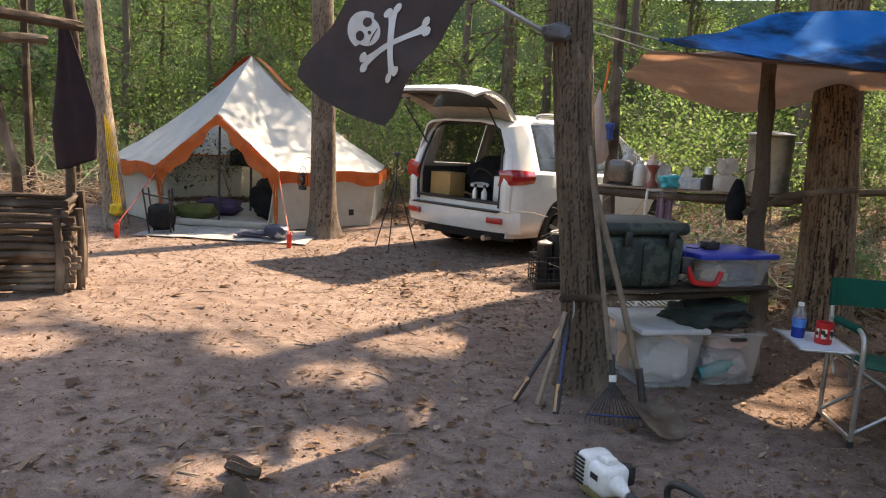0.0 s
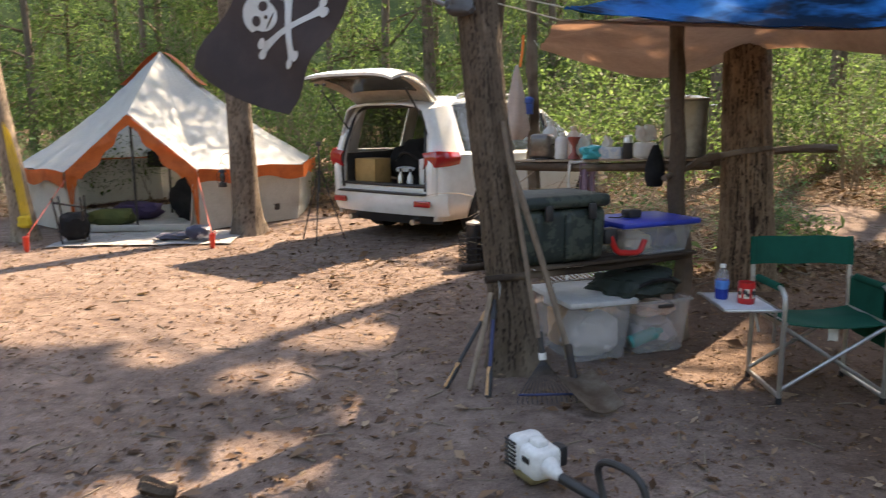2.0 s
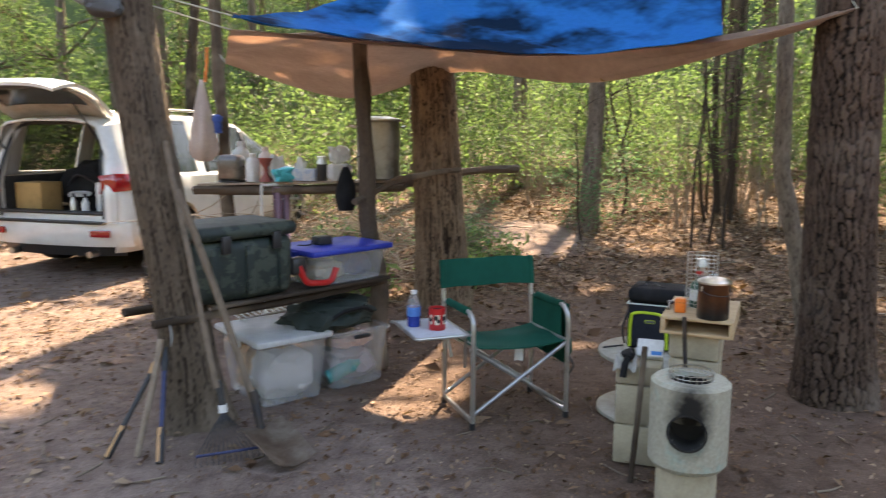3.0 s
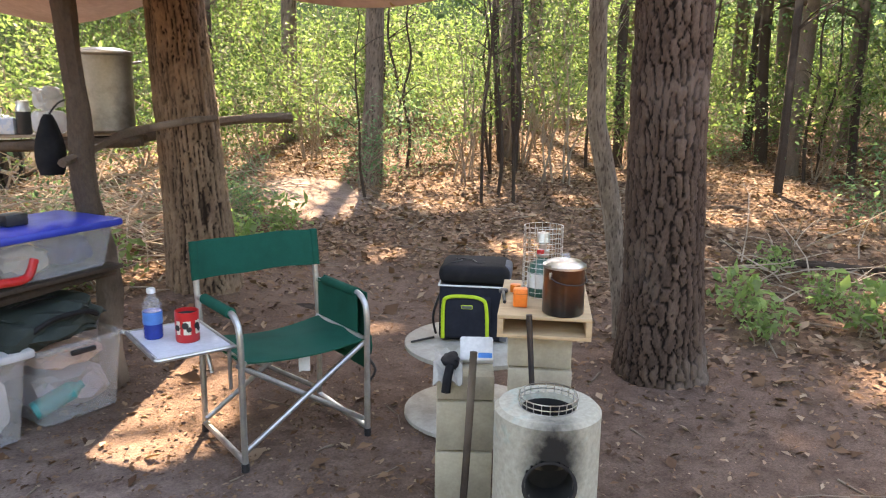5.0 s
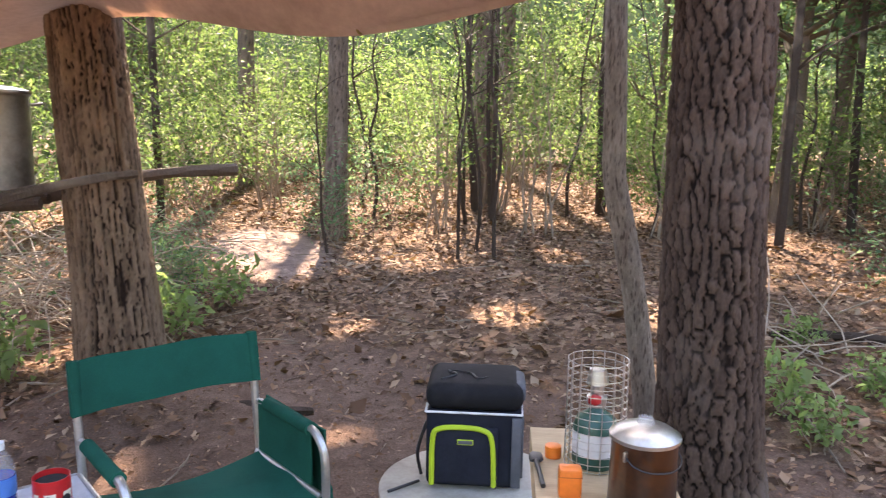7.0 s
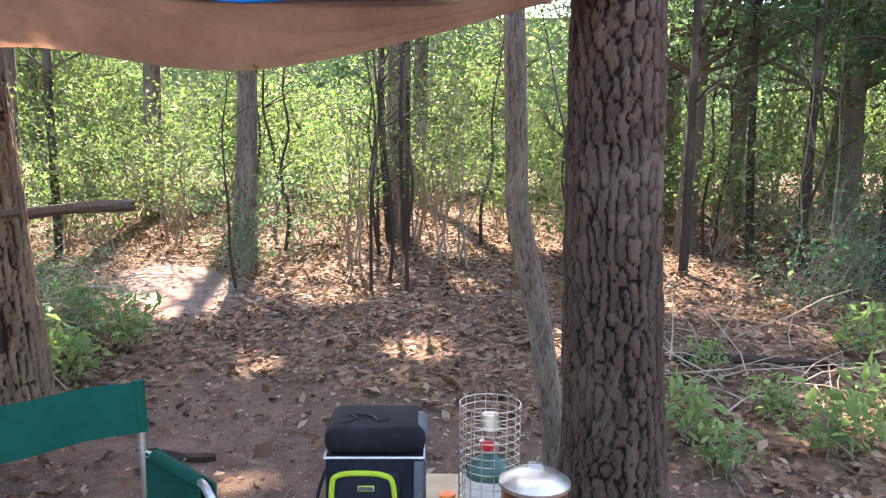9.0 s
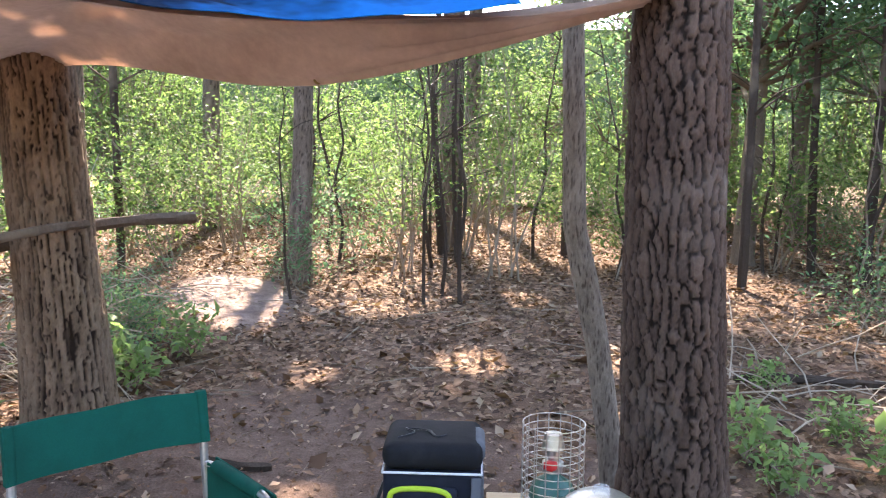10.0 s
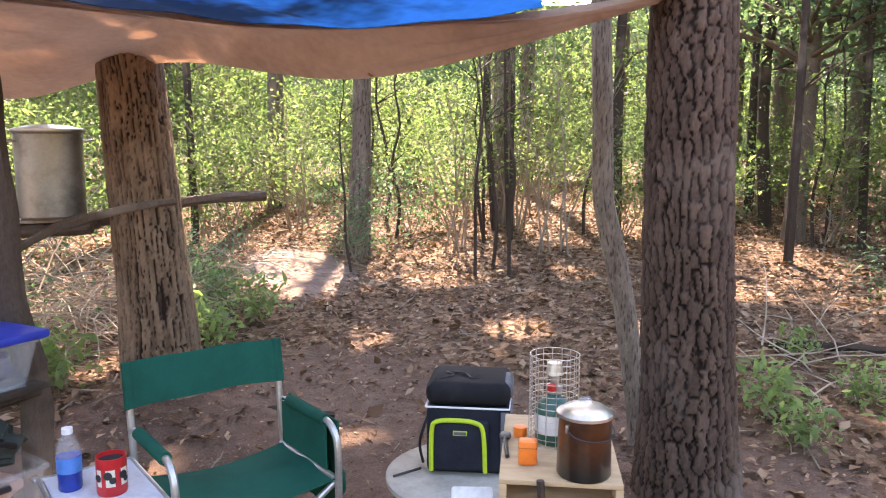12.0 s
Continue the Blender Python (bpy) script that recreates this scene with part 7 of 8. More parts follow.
# ---- the car ----
def car():
    m = Matrix.Translation((0.05, 9.44, 0.0)) @ Matrix.Rotation(math.radians(-41), 4, "Z")
    ob = thing("car", "white sport utility car with its tailgate open", "car", m)
    L, hw = 4.65, 0.93
    wheels = (0.92, 3.62)
    ys = sorted(set([0.0, 0.06, 0.16, 0.3, 0.45] + [round(w + d, 3) for w in wheels for d in np.linspace(-0.42, 0.42, 15)] + [1.5, 1.56, 1.9, 2.2, 2.5, 2.56, 2.9, 3.1, 3.3, 4.2, 4.4, 4.55, 4.65]))
    def roof(y):
        return float(np.interp(y, [0, 0.3, 0.8, 1.8, 2.6, 3.45, 4.2, 4.65], [1.64, 1.7, 1.74, 1.74, 1.65, 1.1, 0.98, 0.8]))
    def belt(y):
        return float(np.interp(y, [0, 0.6, 2.5, 3.45, 4.65], [1.06, 1.05, 1.0, 0.98, 0.74]))
    def half(y):
        return hw * float(np.interp(y, [0, 0.06, 0.16, 0.5, 3.8, 4.4, 4.65], [0.86, 0.93, 0.97, 1.0, 1.0, 0.94, 0.8]))
    def ring(y):
        h, b, r = half(y), belt(y), roof(y)
        k = max(0.0, min(1.0, (r - b) / 0.55))
        low = 0.27
        for w in wheels:
            if abs(y - w) < 0.4:
                low = max(low, 0.32 + math.sqrt(max(0, 0.4 ** 2 - (y - w) ** 2)))
        a = max(0.48, low + 0.02)
        pts = [(h * 0.95, low), (h, a), (h * 1.005, (a + b) / 2), (h * 0.985, b - 0.02), (h * 0.955, b + 0.02)]
        pts += [(h * (0.955 - 0.2 * k), b + (r - b) * 0.86), (h * (0.9 - 0.24 * k), r - 0.035 * k), (h * 0.35, r)]
        return pts
    n = 8
    bm, glass_quads = bmesh.new(), []
    rows = []
    for y in ys:
        pr = ring(y)
        full = [(x, z) for x, z in pr] + [(-x, z) for x, z in pr[::-1]]
        rows.append([bm.verts.new((x, y, z)) for x, z in full])
    bays = [(0.45, 1.34), (1.56, 2.5), (2.56, 3.1)]
    for i in range(len(ys) - 1):
        ym = (ys[i] + ys[i + 1]) / 2
        for j in range(2 * n - 1):
            q = (rows[i][j], rows[i][j + 1], rows[i + 1][j + 1], rows[i + 1][j])
            if j in (4, 2 * n - 2 - 4) and any(a < ym < b for a, b in bays):
                glass_quads.append([v.co.copy() for v in q])
                continue
            if j in (6, 7, 8) and 2.6 < ym < 3.42:
                glass_quads.append([v.co.copy() for v in q])
                continue
            bm.faces.new(q)
    bm.faces.new(rows[-1])
    body = part("body", bm, CAR_WHITE, ob, angle=28)
    sol = body.modifiers.new("thick", "SOLIDIFY")
    sol.thickness, sol.offset = 0.025, -1
    g = bmesh.new()
    for q in glass_quads:
        g.faces.new([g.verts.new(v * 0.998) for v in q])
    bmesh.ops.remove_doubles(g, verts=g.verts[:], dist=0.001)
    part("side_glass", g, GLASS, ob)
    # tail: sill, pillars, bumper
    part("sill_cover", box((1.42, 0.14, 0.03), (0, 0.035, 0.672), 0.01), BLACK, ob, "black plastic sill")
    part("tail_panel", box((1.5, 0.05, 0.12), (0, 0.02, 0.6), 0.02), CAR_WHITE, ob)
    def bump(u, v):
        x = (u - 0.5) * 1.84
        y = 0.02 - 0.13 * (1 - (2 * abs(u - 0.5)) ** 3.0) + 0.16 * max(0, 2 * abs(u - 0.5) - 0.9) * 10 * 0.3
        return (x, y + 0.05 * (v - 0.6) ** 2 + 0.03 * (1 - v) ** 2, 0.33 + 0.25 * v)
    bumper = part("bumper", sheet(bump, 30, 8, 0.03), CAR_WHITE, ob)
    part("bumper_step", sheet(lambda u, v: ((u - 0.5) * 1.4, -0.11 + 0.15 * v + 0.02 * (2 * u - 1) ** 2, 0.588 + 0.006 * v), 20, 4, 0.02), BLACK, bumper)
    part("bumper_apron", sheet(lambda u, v: ((u - 0.5) * 1.56, -0.06 + 0.16 * (2 * abs(u - 0.5)) ** 3 + 0.06 * (1 - v), 0.22 + 0.13 * v), 24, 5, 0.03), BLACK, bumper, "black plastic apron")
    for s in (-1, 1):
        part("reflector", box((0.23, 0.03, 0.075), (s * 0.66, -0.087, 0.475), 0.014, turn=Matrix.Rotation(s * 0.1, 4, "Z")), RED_LENS, bumper)
        part("pillar", tube(curve([(s * 0.74, 0.02, 0.58), (s * 0.74, 0.02, 0.95), (s * 0.68, 0.1, 1.3), (s * 0.58, 0.24, 1.6)], 6), [0.08] * 6 + [0.07] * 6 + [0.055] * 7, 10), CAR_WHITE, ob)
        part("seal", tube(curve([(s * 0.66, -0.02, 0.62), (s * 0.67, -0.02, 0.95), (s * 0.61, 0.06, 1.3), (s * 0.53, 0.2, 1.57), (0, 0.2, 1.6)], 6), 0.018, 8), BLACK, ob)
        def lamp(u, v):
            a = u * 1.0
            x = 0.63 + 0.28 * min(1, u * 1.5)
            y = -0.03 + 0.62 * max(0, u - 0.42) ** 1.1
            h = 0.185 - 0.09 * max(0, u - 0.5)
            return (s * (x + 0.035 * math.sin(math.pi * v)), y - 0.015 * math.sin(math.pi * v), 0.88 + h * v + 0.05 * u)
        part("tail_light", sheet(lamp, 14, 8, 0.02), RED_LENS, ob, "large red tail light")
        part("roof_rail", tube(curve([(s * 0.6, 0.7, 1.69), (s * 0.61, 0.8, 1.75), (s * 0.61, 1.7, 1.76), (s * 0.6, 2.3, 1.7), (s * 0.6, 2.4, 1.67)], 5), 0.018, 8), STEEL, ob)
        part("exhaust", tube([(s * 0.5, -0.08, 0.25), (s * 0.5, 0.3, 0.25)], 0.035, 14), STEEL, ob)
        part("mirror", box((0.2, 0.1, 0.13), (s * 1.03, 2.85, 1.05), 0.035, seg=3), CAR_WHITE, ob)
        for y in (1.75, 2.65):
            part("door_handle", box((0.03, 0.16, 0.03), (s * 0.937, y, 0.9), 0.008), CAR_WHITE, ob)
        for y in (1.53, 2.53):
            part("door_pillar", box((0.02, 0.07, 0.5), (s * 0.81, y, 1.28), 0.004, turn=Matrix.Rotation(-s * 0.33, 4, "Y")), BLACK, ob)
        for y in wheels:
            w = part("wheel", tube([(s * 0.7, y, 0.34), (s * 0.9, y, 0.34)], 0.17, 20), IRON, ob)
            t = bmesh.new()
            lathe([(0.22, -0.1), (0.3, -0.11), (0.335, -0.09), (0.34, 0), (0.335, 0.09), (0.3, 0.11), (0.22, 0.1)], 40, t, (s * 0.79, y, 0.338), Matrix.Rotation(math.pi / 2, 4, "Y"))
            part("tyre", t, RUBBER, w)
            for k in range(5):
                a = 2 * math.pi * k / 5
                part("spoke", box((0.02, 0.05, 0.2), (s * 0.895, y + 0.1 * math.sin(a), 0.338 + 0.1 * math.cos(a)), 0.008, turn=Matrix.Rotation(-a, 4, "X")), ALU, w)
            part("rim", tube([(s * 0.86, y + 0.215 * math.sin(2 * math.pi * k / 30), 0.338 + 0.215 * math.cos(2 * math.pi * k / 30)) for k in range(31)], 0.018, 6, cap=False), ALU, w)
    # inside
    part("cargo_floor", box((1.4, 1.5, 0.04), (0, 0.78, 0.6), 0.01), CAR_INSIDE, ob)
    for s in (-1, 1):
        part("cargo_side", box((0.03, 1.5, 0.42), (s * 0.76, 0.78, 0.82), 0.01), CAR_INSIDE, ob)
    part("seat_back", box((1.3, 0.16, 0.6), (0, 1.62, 0.9), 0.05, seg=3, turn=Matrix.Rotation(0.2, 4, "X")), mat("grey_seat", (0.045, 0.043, 0.042), rough=0.9), ob)
    part("underbody", box((1.5, 4.2, 0.1), (0, 2.3, 0.3), 0.02), BLACK, ob)
    part("headliner", box((1.1, 2.2, 0.02), (0, 1.5, 1.62), 0.005), mat("grey_headliner", (0.16, 0.15, 0.14), rough=0.9), ob)
    # tailgate, swung up
    hinge, end = Vector((0, 0.26, 1.7)), Vector((0, -0.66, 2.0))
    d = (end - hinge)
    up = Vector((1, 0, 0)).cross(d).normalized()
    up = up if up.z > 0 else -up
    def gate(u, v, lift):
        w = 0.62 + 0.14 * min(1, v * 1.6)
        x = (u - 0.5) * 2 * w
        p = hinge + d * v + up * (0.10 * math.sin(math.pi * min(1.0, v * 0.9 + 0.05)) - 0.07 * (2 * u - 1) ** 4 + lift)
        p = p + Vector((x, 0, 0)) - up * (0.14 * max(0, v - 0.72) / 0.28) ** 1.5 * 1.6
        return p
    gate_ob = part("tailgate", sheet(lambda u, v: gate(u, v, 0.0), 24, 20, 0.03), CAR_WHITE, ob, "open white tailgate")
    # This strip of lining is darkened to carry the gate's shade.
    part("inner_trim", sheet(lambda u, v: gate(0.06 + 0.88 * u, 0.74 + 0.1 * v, -0.06), 16, 8, 0.02), mat("shaded_trim", (0.09, 0.085, 0.08), rough=0.7), gate_ob, "inner lining darkened for the gate's shade")
    for a in (0.03, 0.89):
        part("inner_trim", sheet(lambda u, v: gate(a + 0.085 * u, 0.03 + 0.72 * v, -0.06), 4, 10, 0.02), mat("beige_trim", (0.46, 0.4, 0.33), rough=0.7), gate_ob, "beige window frame")
    part("inner_trim", sheet(lambda u, v: gate(0.08 + 0.84 * u, 0.03 + 0.22 * v, -0.06), 16, 3, 0.02), mat("beige_trim", (0.46, 0.4, 0.33), rough=0.7), gate_ob)
    part("rear_glass", sheet(lambda u, v: gate(0.12 + 0.76 * u, 0.25 + 0.48 * v, -0.055), 10, 6, 0.006), GLASS, gate_ob)
    for x in (-0.28, -0.16):
        part("gate_light", box((0.05, 0.03, 0.03), (x, -0.8, 1.84), 0.006), BLACK, gate_ob)
    for s in (-1, 1):
        part("gas_strut", tube([(s * 0.64, 0.1, 1.3), (s * 0.66, -0.36, 1.8)], 0.011, 8), BLACK, ob)
    # load
    def load(name, label, cat, bm, material, p):
        solo(name, bm, material, label, cat, m @ Matrix.Translation(p))
    load("cardboard_box", "brown cardboard box in the car's trunk", "box", box((0.34, 0.3, 0.34), (0, 0, 0.171), 0.006), CARD, (-0.45, 0.3, 0.622))
    o = thing("duffel_bag", "black bags heaped in the car's trunk", "bag", m @ Matrix.Translation((0.0, 0.75, 0.622)))
    part("body", lumpy((0.72, 0.6, 0.62), (0, 0, 0.3), 0.3, 61), BLACK_CLOTH, o)
    part("strap", tube(curve([(-0.2, -0.28, 0.3), (0.0, -0.34, 0.42), (0.2, -0.26, 0.3)], 5), 0.014, 6), BLACK, o)
    load("plastic_crate", "white crate in the car's trunk", "crate", box((0.26, 0.3, 0.36), (0, 0, 0.181), 0.02), WHITE, (0.52, 0.34, 0.622))
    load("rag", "pale cloth on the black bags", "cloth", lumpy((0.26, 0.14, 0.06), (0, 0, 0.03), 0.4, 63), WHITE, (-0.02, 0.42, 0.8))
    for k, x in enumerate((0.15, 0.3)):
        o = thing("bottle", "small bottle standing in the car's trunk", "bottle", m @ Matrix.Translation((x, 0.14, 0.622)), "bottles in the trunk")
        b = bmesh.new()
        lathe([(0, 0), (0.035, 0), (0.037, 0.14), (0.015, 0.19), (0.015, 0.2)], 16, b)
        part("body", b, WHITE if k else STEEL, o)
        b = bmesh.new()
        lathe([(0.018, 0.2), (0.018, 0.24), (0, 0.24)], 12, b)
        part("cap", b, BLACK, o)


car()


def tripod():
    o = thing("tripod", "thin black camera tripod beside the car", "tripod", (-0.72, 9.36, 0.0))
    for a in (0.4, 2.5, 4.6):
        part("leg", tube([(0.3 * math.cos(a), 0.3 * math.sin(a), 0.0), (0.02 * math.cos(a), 0.02 * math.sin(a), 0.85)], 0.008, 6), BLACK, o)
    part("column", tube([(0, 0, 0.6), (0, 0, 1.15)], 0.01, 8), BLACK, o)
    part("head", box((0.06, 0.05, 0.05), (0, 0, 1.17), 0.01), BLACK, o)


tripod()


# ---- the flag ----
def flag():
    o = thing("flag", "black pirate flag with a white skull and bones", "flag")
    p0, p1, p2, p3 = Vector((-1.02, 4.95, 1.79)), Vector((-0.42, 4.487, 1.515)), Vector((0.06, 4.28, 2.24)), Vector((-0.47, 4.832, 2.585))
    nrm = (p1 - p0).cross(p3 - p0).normalized()
    nrm = nrm if nrm.y < 0 else -nrm
    def at(u, v, lift=0.0):
        # u along the print's height (from p0/p3 to p1/p2), v along its width
        q = p0.lerp(p1, u).lerp(p3.lerp(p2, u), v)
        w = 0.035 * math.sin(u * 5 + v * 6) * (1 - v) + 0.02 * math.sin(v * 13 + u * 3)
        return q + nrm * (w + lift) + Vector((0, 0, -0.05 * math.sin(math.pi * u) * (1 - v)))
    part("cloth", sheet(lambda u, v: at(u, v), 40, 48, 0.003), FLAG_M, o)
    def patch(name, shape, lift, material, n=40):
        # shape(t, s): t round the outline, s from middle to edge, in print units (width, height)
        def fn(t, s):
            x, y = shape(t, s)
            return at(0.5 - y, 0.5 + x, lift)
        part(name, sheet(fn, n, 8), material, o)
    def head(t, s):
        a = 2 * math.pi * t
        jaw = 1.0 if math.sin(a) > -0.1 else 0.78
        return (-0.0 + 0.115 * s * math.cos(a) * jaw, 0.2 + (0.17 if math.sin(a) > 0 else 0.19) * s * math.sin(a))
    patch("skull_print", head, 0.004, SKULL_M)
    for ex in (-0.045, 0.05):
        patch("eye_print", lambda t, s: (ex + 0.03 * s * math.cos(2 * math.pi * t), 0.2 + 0.045 * s * math.sin(2 * math.pi * t)), 0.007, FLAG_M, 20)
    patch("nose_print", lambda t, s: (0.004 + 0.012 * s * math.cos(2 * math.pi * t), 0.125 + 0.02 * s * math.sin(2 * math.pi * t)), 0.007, FLAG_M, 14)
    patch("mouth_print", lambda t, s: (0.055 * s * math.cos(2 * math.pi * t), 0.075 + 0.007 * s * math.sin(2 * math.pi * t)), 0.007, FLAG_M, 18)
    for k, (ax, ay, bx, by) in enumerate(((-0.17, 0.05, 0.2, -0.32), (0.19, 0.06, -0.16, -0.31))):
        dx, dy = bx - ax, by - ay
        ln = math.hypot(dx, dy)
        px, py = -dy / ln, dx / ln
        def bone(t, s):
            f = 0.024 + 0.022 * (abs(2 * t - 1) ** 5)
            return (ax + dx * t + px * (s - 0.5) * 2 * f, ay + dy * t + py * (s - 0.5) * 2 * f)
        patch("bone_print", bone, 0.005 + 0.002 * k, SKULL_M, 24)
        for ex, ey in ((ax, ay), (bx, by)):
            for side in (-1, 1):
                kx, ky = ex + px * 0.036 * side, ey + py * 0.036 * side
                patch("knob_print", lambda t, s: (kx + 0.034 * s * math.cos(2 * math.pi * t), ky + 0.034 * s * math.sin(2 * math.pi * t)), 0.0095 + 0.001 * k, SKULL_M, 18)
    part("flagpole", tube([(0.56, 4.47, 2.05), (0.06, 4.28, 2.255), (-0.49, 4.842, 2.615)], 0.013, 10), mat("grey_pole", (0.42, 0.43, 0.45), rough=0.4, metal=0.5), o)
    part("pole_sleeve", lumpy((0.16, 0.14, 0.1), (0.55, 4.42, 2.08), 0.3, 71), GREY_CLOTH, o)


flag()


# ---- the wood crib, rack and torches ----
def crib():
    yaw = math.atan2(0.26, 0.64)
    m = Matrix.Translation((-3.6, 6.3, 0.0)) @ Matrix.Rotation(yaw, 4, "Z")
    o = thing("log_crib", "square crib of stacked grey branches", "log crib", m)
    rg = np.random.default_rng(91)
    z = 0.03
    for k in range(12):
        r = rg.uniform(0.022, 0.034)
        for s in (-1, 1):
            h = z + (0.1 if s > 0 else 0.0) * (k > 7)
            j = rg.normal(0, 0.03, 4)
            part("log", tube(curve([(-0.44 + j[0], s * 0.32, h), (0, s * 0.32 + j[1], h + 0.012), (0.42 + j[2], s * 0.32, h + j[3] * 0.4)], 5), [r * (1.08 - 0.02 * q) for q in range(11)], 10, wobble=0.35), POLE_BARK, o)
            part("log", tube(curve([(s * 0.36, -0.4 + j[1], h + r), (s * 0.36 + j[0], 0, h + r + 0.01), (s * 0.36, 0.4 + j[3], h + r)], 5), [r * (1.0 - 0.015 * q) for q in range(11)], 10, wobble=0.35), DARK_BARK if k % 3 else POLE_BARK, o)
        z += 2 * r * 0.93
    for x, y, h in ((0.3, -0.375, 0.62), (0.45, -0.2, 0.68), (0.31, 0.38, 0.74), (-0.31, -0.38, 0.66), (-0.42, 0.25, 0.7), (-0.1, 0.38, 0.72), (0.43, 0.3, 0.78)):
        part("stake", tube(curve([(x, y, -0.03), (x + 0.012, y, h * 0.5), (x - 0.01, y - 0.01, h)], 4), [0.036] * 5 + [0.032] * 4, 10, wobble=0.3), POLE_BARK, o)
    part("top_log", tube(curve([(-0.55, 0.33, 0.66), (0.0, 0.34, 0.655), (0.4, 0.33, 0.66)], 5), 0.038, 10, wobble=0.3), POLE_BARK, o)


crib()


def rack():
    pole_thing("rack_post", "forked grey post of the drying rack", [(-3.2, 5.13, -0.05), (-3.22, 5.13, 0.6), (-3.27, 5.12, 1.3), (-3.3, 5.11, 2.35)], [0.058, 0.05, 0.044, 0.038], POLE_BARK, "post", "posts of the drying rack")
    pole_thing("rack_post", "forked branch post behind the crib", [(-4.2, 7.3, -0.05), (-4.26, 7.3, 0.9), (-4.4, 7.28, 1.6), (-4.5, 7.26, 2.4)], [0.055, 0.05, 0.045, 0.04], POLE_BARK, "post", "posts of the drying rack")
    pole_thing("rack_post", "thin post under the towel rail", [(-3.4, 6.75, -0.05), (-3.42, 6.74, 1.0), (-3.42, 6.75, 2.12)], [0.04, 0.035, 0.028], POLE_BARK, "post", "posts of the drying rack")
    pole_thing("rack_rail", "upper grey rail of the drying rack", [(-4.6, 4.7, 2.2), (-3.6, 5.5, 2.17), (-3.02, 6.2, 2.15)], [0.042, 0.045, 0.036], POLE_BARK, "rail", "rails of the drying rack")
    pole_thing("rack_rail", "lower grey rail of the drying rack", [(-4.7, 4.9, 1.98), (-3.7, 5.75, 2.0), (-3.25, 6.1, 2.02)], [0.033, 0.036, 0.032], POLE_BARK, "rail", "rails of the drying rack")
    o = thing("tin_pot", "small black tin pot hung on the rack post", "pot", (-3.385, 5.08, 1.96))
    b = bmesh.new()
    lathe([(0, 0), (0.052, 0), (0.06, 0.02), (0.062, 0.13), (0.066, 0.135), (0.056, 0.13), (0.054, 0.02), (0, 0.012)], 24, b)
    part("body", b, SOOT, o)
    part("bail", tube(curve([(-0.06, 0, 0.12), (0, 0, 0.19), (0.06, 0, 0.12)], 5), 0.004, 6), IRON, o)
    def towel(u, v):
        w = 0.035 + 0.13 * min(1, v * 1.5) - 0.03 * max(0, v - 0.8)
        a = 2 * math.pi * u
        return (-3.19 + 0.12 * v + w * math.cos(a) * (1 + 0.2 * math.sin(3 * a + 4 * v)), 6.22 + 0.4 * w * math.sin(a) * (1 + 0.25 * math.sin(5 * a)), 2.18 - 1.12 * v + 0.06 * math.cos(a) * v)
    solo("towel", sheet(towel, 32, 26), PURPLE, "dark plum towel hung on the rack rail", "towel")
    for x, y, h in ((-3.57, 5.2, 1.16), (-4.76, 6.8, 1.12)):
        o = thing("tiki_torch", "bamboo tiki torch stuck in the soil", "torch", (x, y, 0.0), "bamboo torches")
        part("pole", tube([(0, 0, -0.05), (0.01, 0, h * 0.5), (-0.02, 0, h)], 0.013, 10), mat("bamboo", (0.45, 0.3, 0.13), (0.34, 0.2, 0.09), 0.6), o)
        b = bmesh.new()
        lathe([(0.014, h - 0.06)] + [(0.024 + 0.02 * k / 14 + 0.003 * (k % 2), h - 0.04 + 0.018 * k) for k in range(15)] + [(0.036, h + 0.222)], 20, b, (-0.02, 0, 0))
        part("basket", b, mat("woven_bamboo", (0.4, 0.22, 0.08), (0.25, 0.12, 0.05), 0.7, scale=60, relief=0.5), o)
        b = bmesh.new()
        lathe([(0, h + 0.22), (0.034, h + 0.225), (0.03, h + 0.25), (0.012, h + 0.265), (0, h + 0.265)], 16, b, (-0.02, 0, 0))
        part("oil_can", b, BLACK, o)


rack()


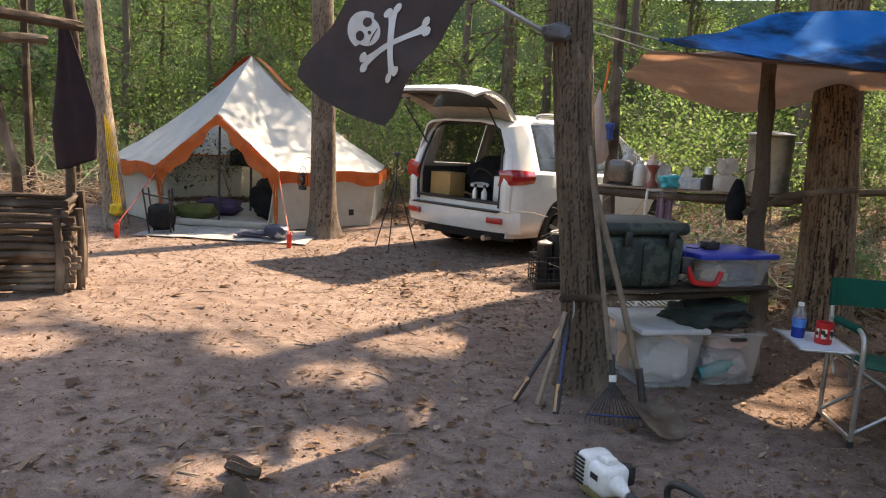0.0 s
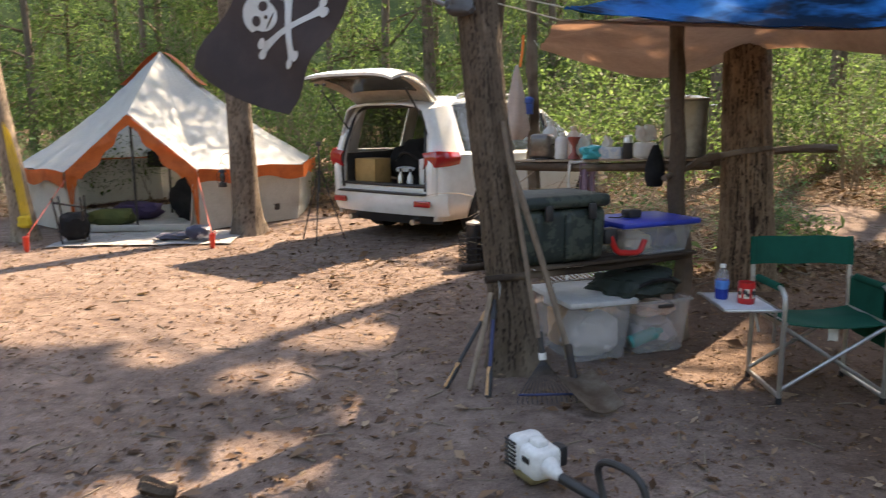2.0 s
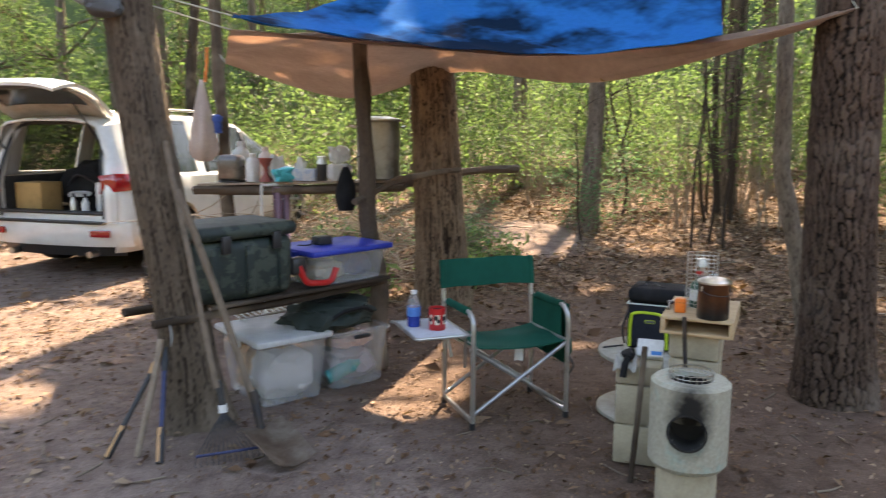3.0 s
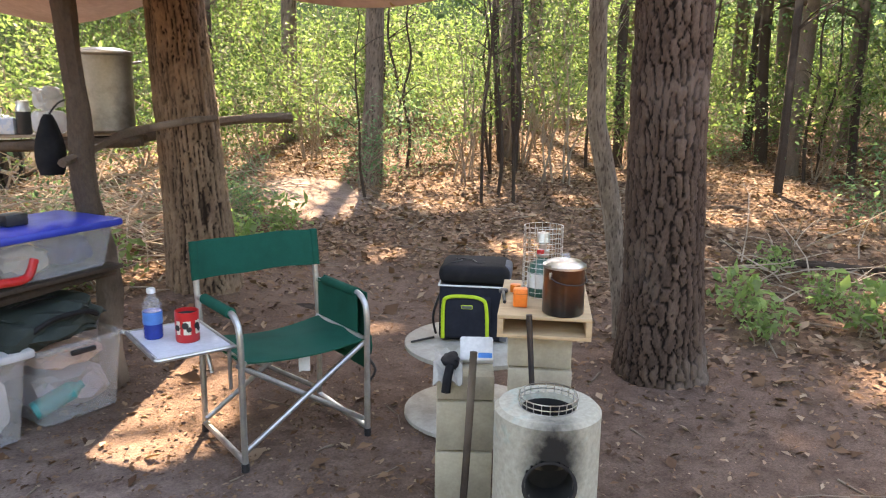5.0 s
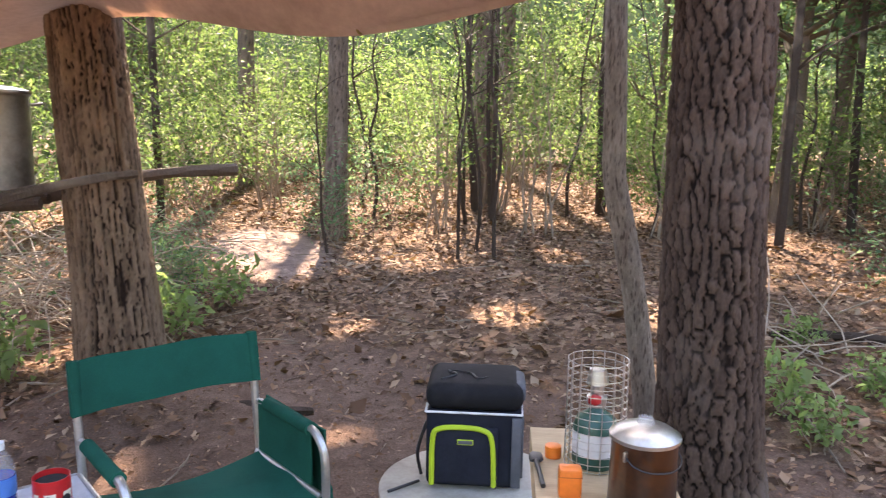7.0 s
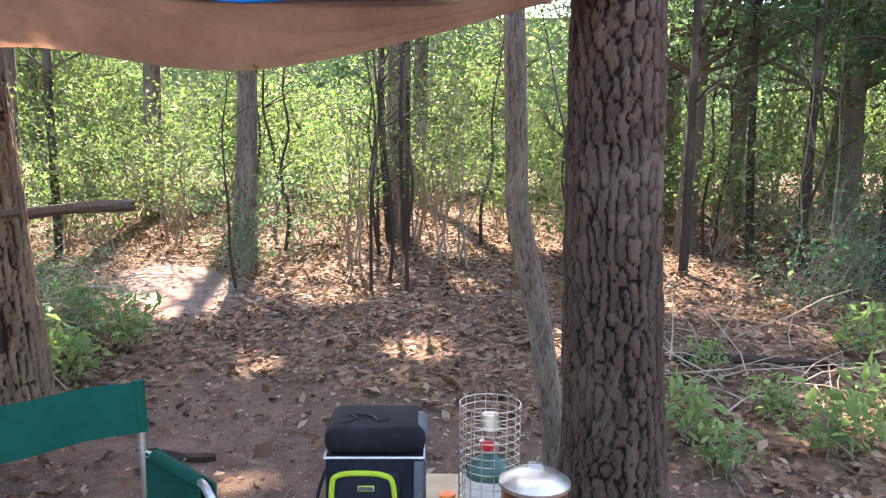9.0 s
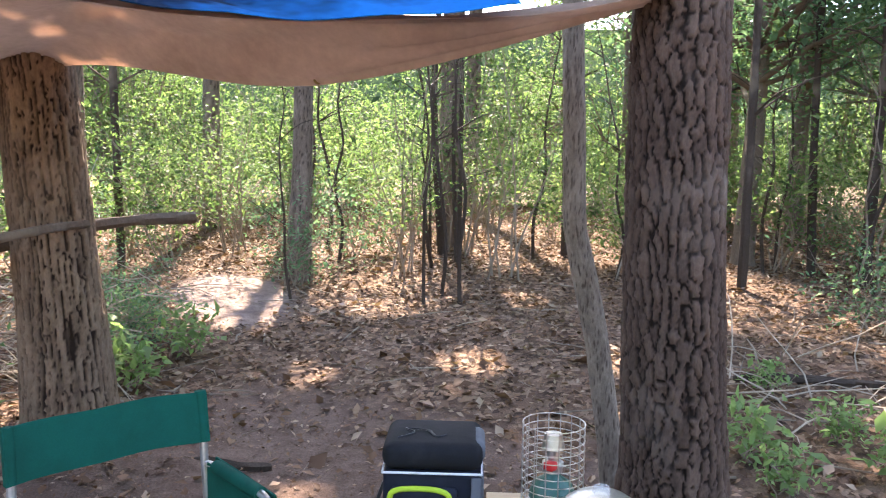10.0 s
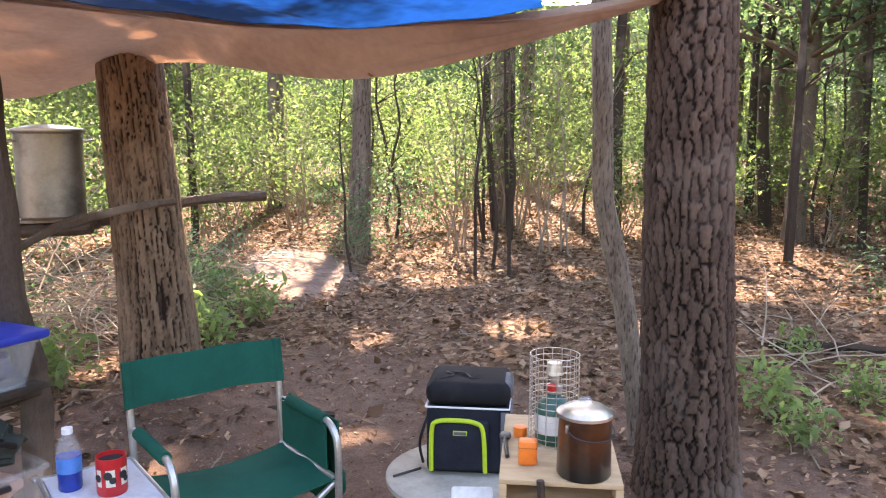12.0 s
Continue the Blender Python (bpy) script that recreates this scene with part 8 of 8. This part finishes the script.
# ---- trunks and brush at the edge ----
def edge_trunks():
    rg = np.random.default_rng(121)
    for x, y, r, h in ((-7.2, 12.8, 0.075, 7.0), (-6.9, 13.6, 0.12, 8.0), (-8.0, 11.6, 0.08, 7.0), (2.3, 15.5, 0.12, 8.0), (10.3, 3.5, 0.11, 8.0), (11.8, 6.6, 0.09, 7.0), (9.6, 5.3, 0.05, 7.0), (11.0, 5.05, 0.05, 7.0), (10.6, 4.4, 0.06, 7.5), (9.0, 9.15, 0.05, 7.5), (8.3, 8.2, 0.03, 6.5), (8.6, 8.5, 0.028, 6.0), (9.9, 7.75, 0.07, 8.0), (5.4, 10.9, 0.05, 7.0), (12.9, 7.4, 0.07, 8.0)):
        root = thing("bare_trunk", "straight bare trunk at the edge of the woods", "tree", (x, y, float(ground_z(x, y))), "bare trunks at the edge")
        bend = [rg.normal(0, 0.09) for _ in range(6)]
        pts = curve([(0, 0, -0.1), (bend[0], bend[1], h * 0.3), (bend[2], bend[3], h * 0.6), (bend[4] * 2, bend[5] * 2, h)], 8)
        n = len(pts) - 1
        t = part("trunk", tube(pts, [r * (1 - 0.5 * k / n) * (1 + 0.1 * noise.noise(p * 4)) for k, p in enumerate(pts)], 12, wobble=0.3), DARK_BARK, root)
        for _ in range(4):
            p = pts[int(rg.integers(7, 18))]
            a, l = rg.uniform(0, 6.28), rg.uniform(0.5, 1.3)
            e = p + Vector((math.cos(a) * l, math.sin(a) * l, l * rg.uniform(0.0, 0.6)))
            part("limb", tube(curve([p, (p + e) / 2 + Vector((0, 0, 0.08)), e], 3), [r * 0.3 * (1 - 0.85 * q / 6) for q in range(7)], 5), DARK_BARK, root)


edge_trunks()


def brush_pile(cx, cy, rx, ry, n, hgt, seed, label):
    """A heap of dry bent twigs."""
    rg = np.random.default_rng(seed)
    bm = bmesh.new()
    for _ in range(n):
        x, y = cx + rg.normal(0, rx * 0.5), cy + rg.normal(0, ry * 0.5)
        a, l = rg.uniform(0, 6.28), rg.uniform(0.3, 1.1)
        e = rg.uniform(0.0, 0.8)
        z = float(ground_z(x, y)) + rg.uniform(0.0, hgt)
        p = [Vector((x, y, z))]
        d = Vector((math.cos(a) * math.cos(e), math.sin(a) * math.cos(e), math.sin(e)))
        for _ in range(4):
            d = (d + Vector(rg.normal(0, 0.16, 3).tolist()) + Vector((0, 0, -0.14))).normalized()
            p.append(p[-1] + d * l / 4)
        r = rg.uniform(0.0025, 0.007)
        tube(p, [r, r * 0.9, r * 0.75, r * 0.55, r * 0.3], 5, bm)
    solo("brush_pile", bm, PALE_TWIG, label, "brush", kind="stuff")


brush_pile(2.3, 7.3, 1.0, 0.9, 260, 0.75, 101, "pale dry brush heaped behind the kitchen")
brush_pile(3.2, 7.9, 1.2, 0.8, 170, 0.4, 102, "dry brush behind the thick oak")
brush_pile(6.6, 3.6, 0.9, 0.9, 46, 0.12, 103, "dry bent twigs beyond the pine")
brush_pile(-6.4, 12.2, 1.3, 0.8, 170, 0.4, 104, "dry brush beyond the drying rack")


def seedlings():
    proto = shrub("seedling", "small bright green plant in the leaf litter", 0.3, 0.18, 6, 9, 0.055, LEAVES_BRIGHT, 111, spread=0.07)
    row = [(5.45, 3.5, 0.3, 1.0), (5.2, 3.25, 1.3, 0.8), (5.7, 2.9, 2.3, 1.1), (6.2, 2.7, 0.1, 1.2), (6.0, 3.3, 4.0, 0.8), (6.9, 2.6, 5.0, 1.3), (5.9, 2.3, 2.0, 1.0), (7.6, 3.2, 3.0, 1.2), (3.7, 6.75, 1.0, 1.1), (2.6, 6.55, 2.0, 1.2), (2.35, 6.75, 4.0, 1.3), (3.55, 7.1, 3.0, 1.3), (4.2, 7.2, 5.0, 1.2), (2.05, 6.5, 0.5, 1.0), (6.6, 3.9, 2.2, 0.7), (4.2, 7.9, 1.0, 1.3)]
    stand(proto, row, "small plants in the litter")


seedlings()
cut_log("grey fallen branch in the leaf litter", (7.0, 3.6, 0.1), -0.9, 1.3, 0.03)
cut_log("dark fallen limb beside the chair", (3.5, 5.38, 0.0), -0.9, 0.45, 0.025)
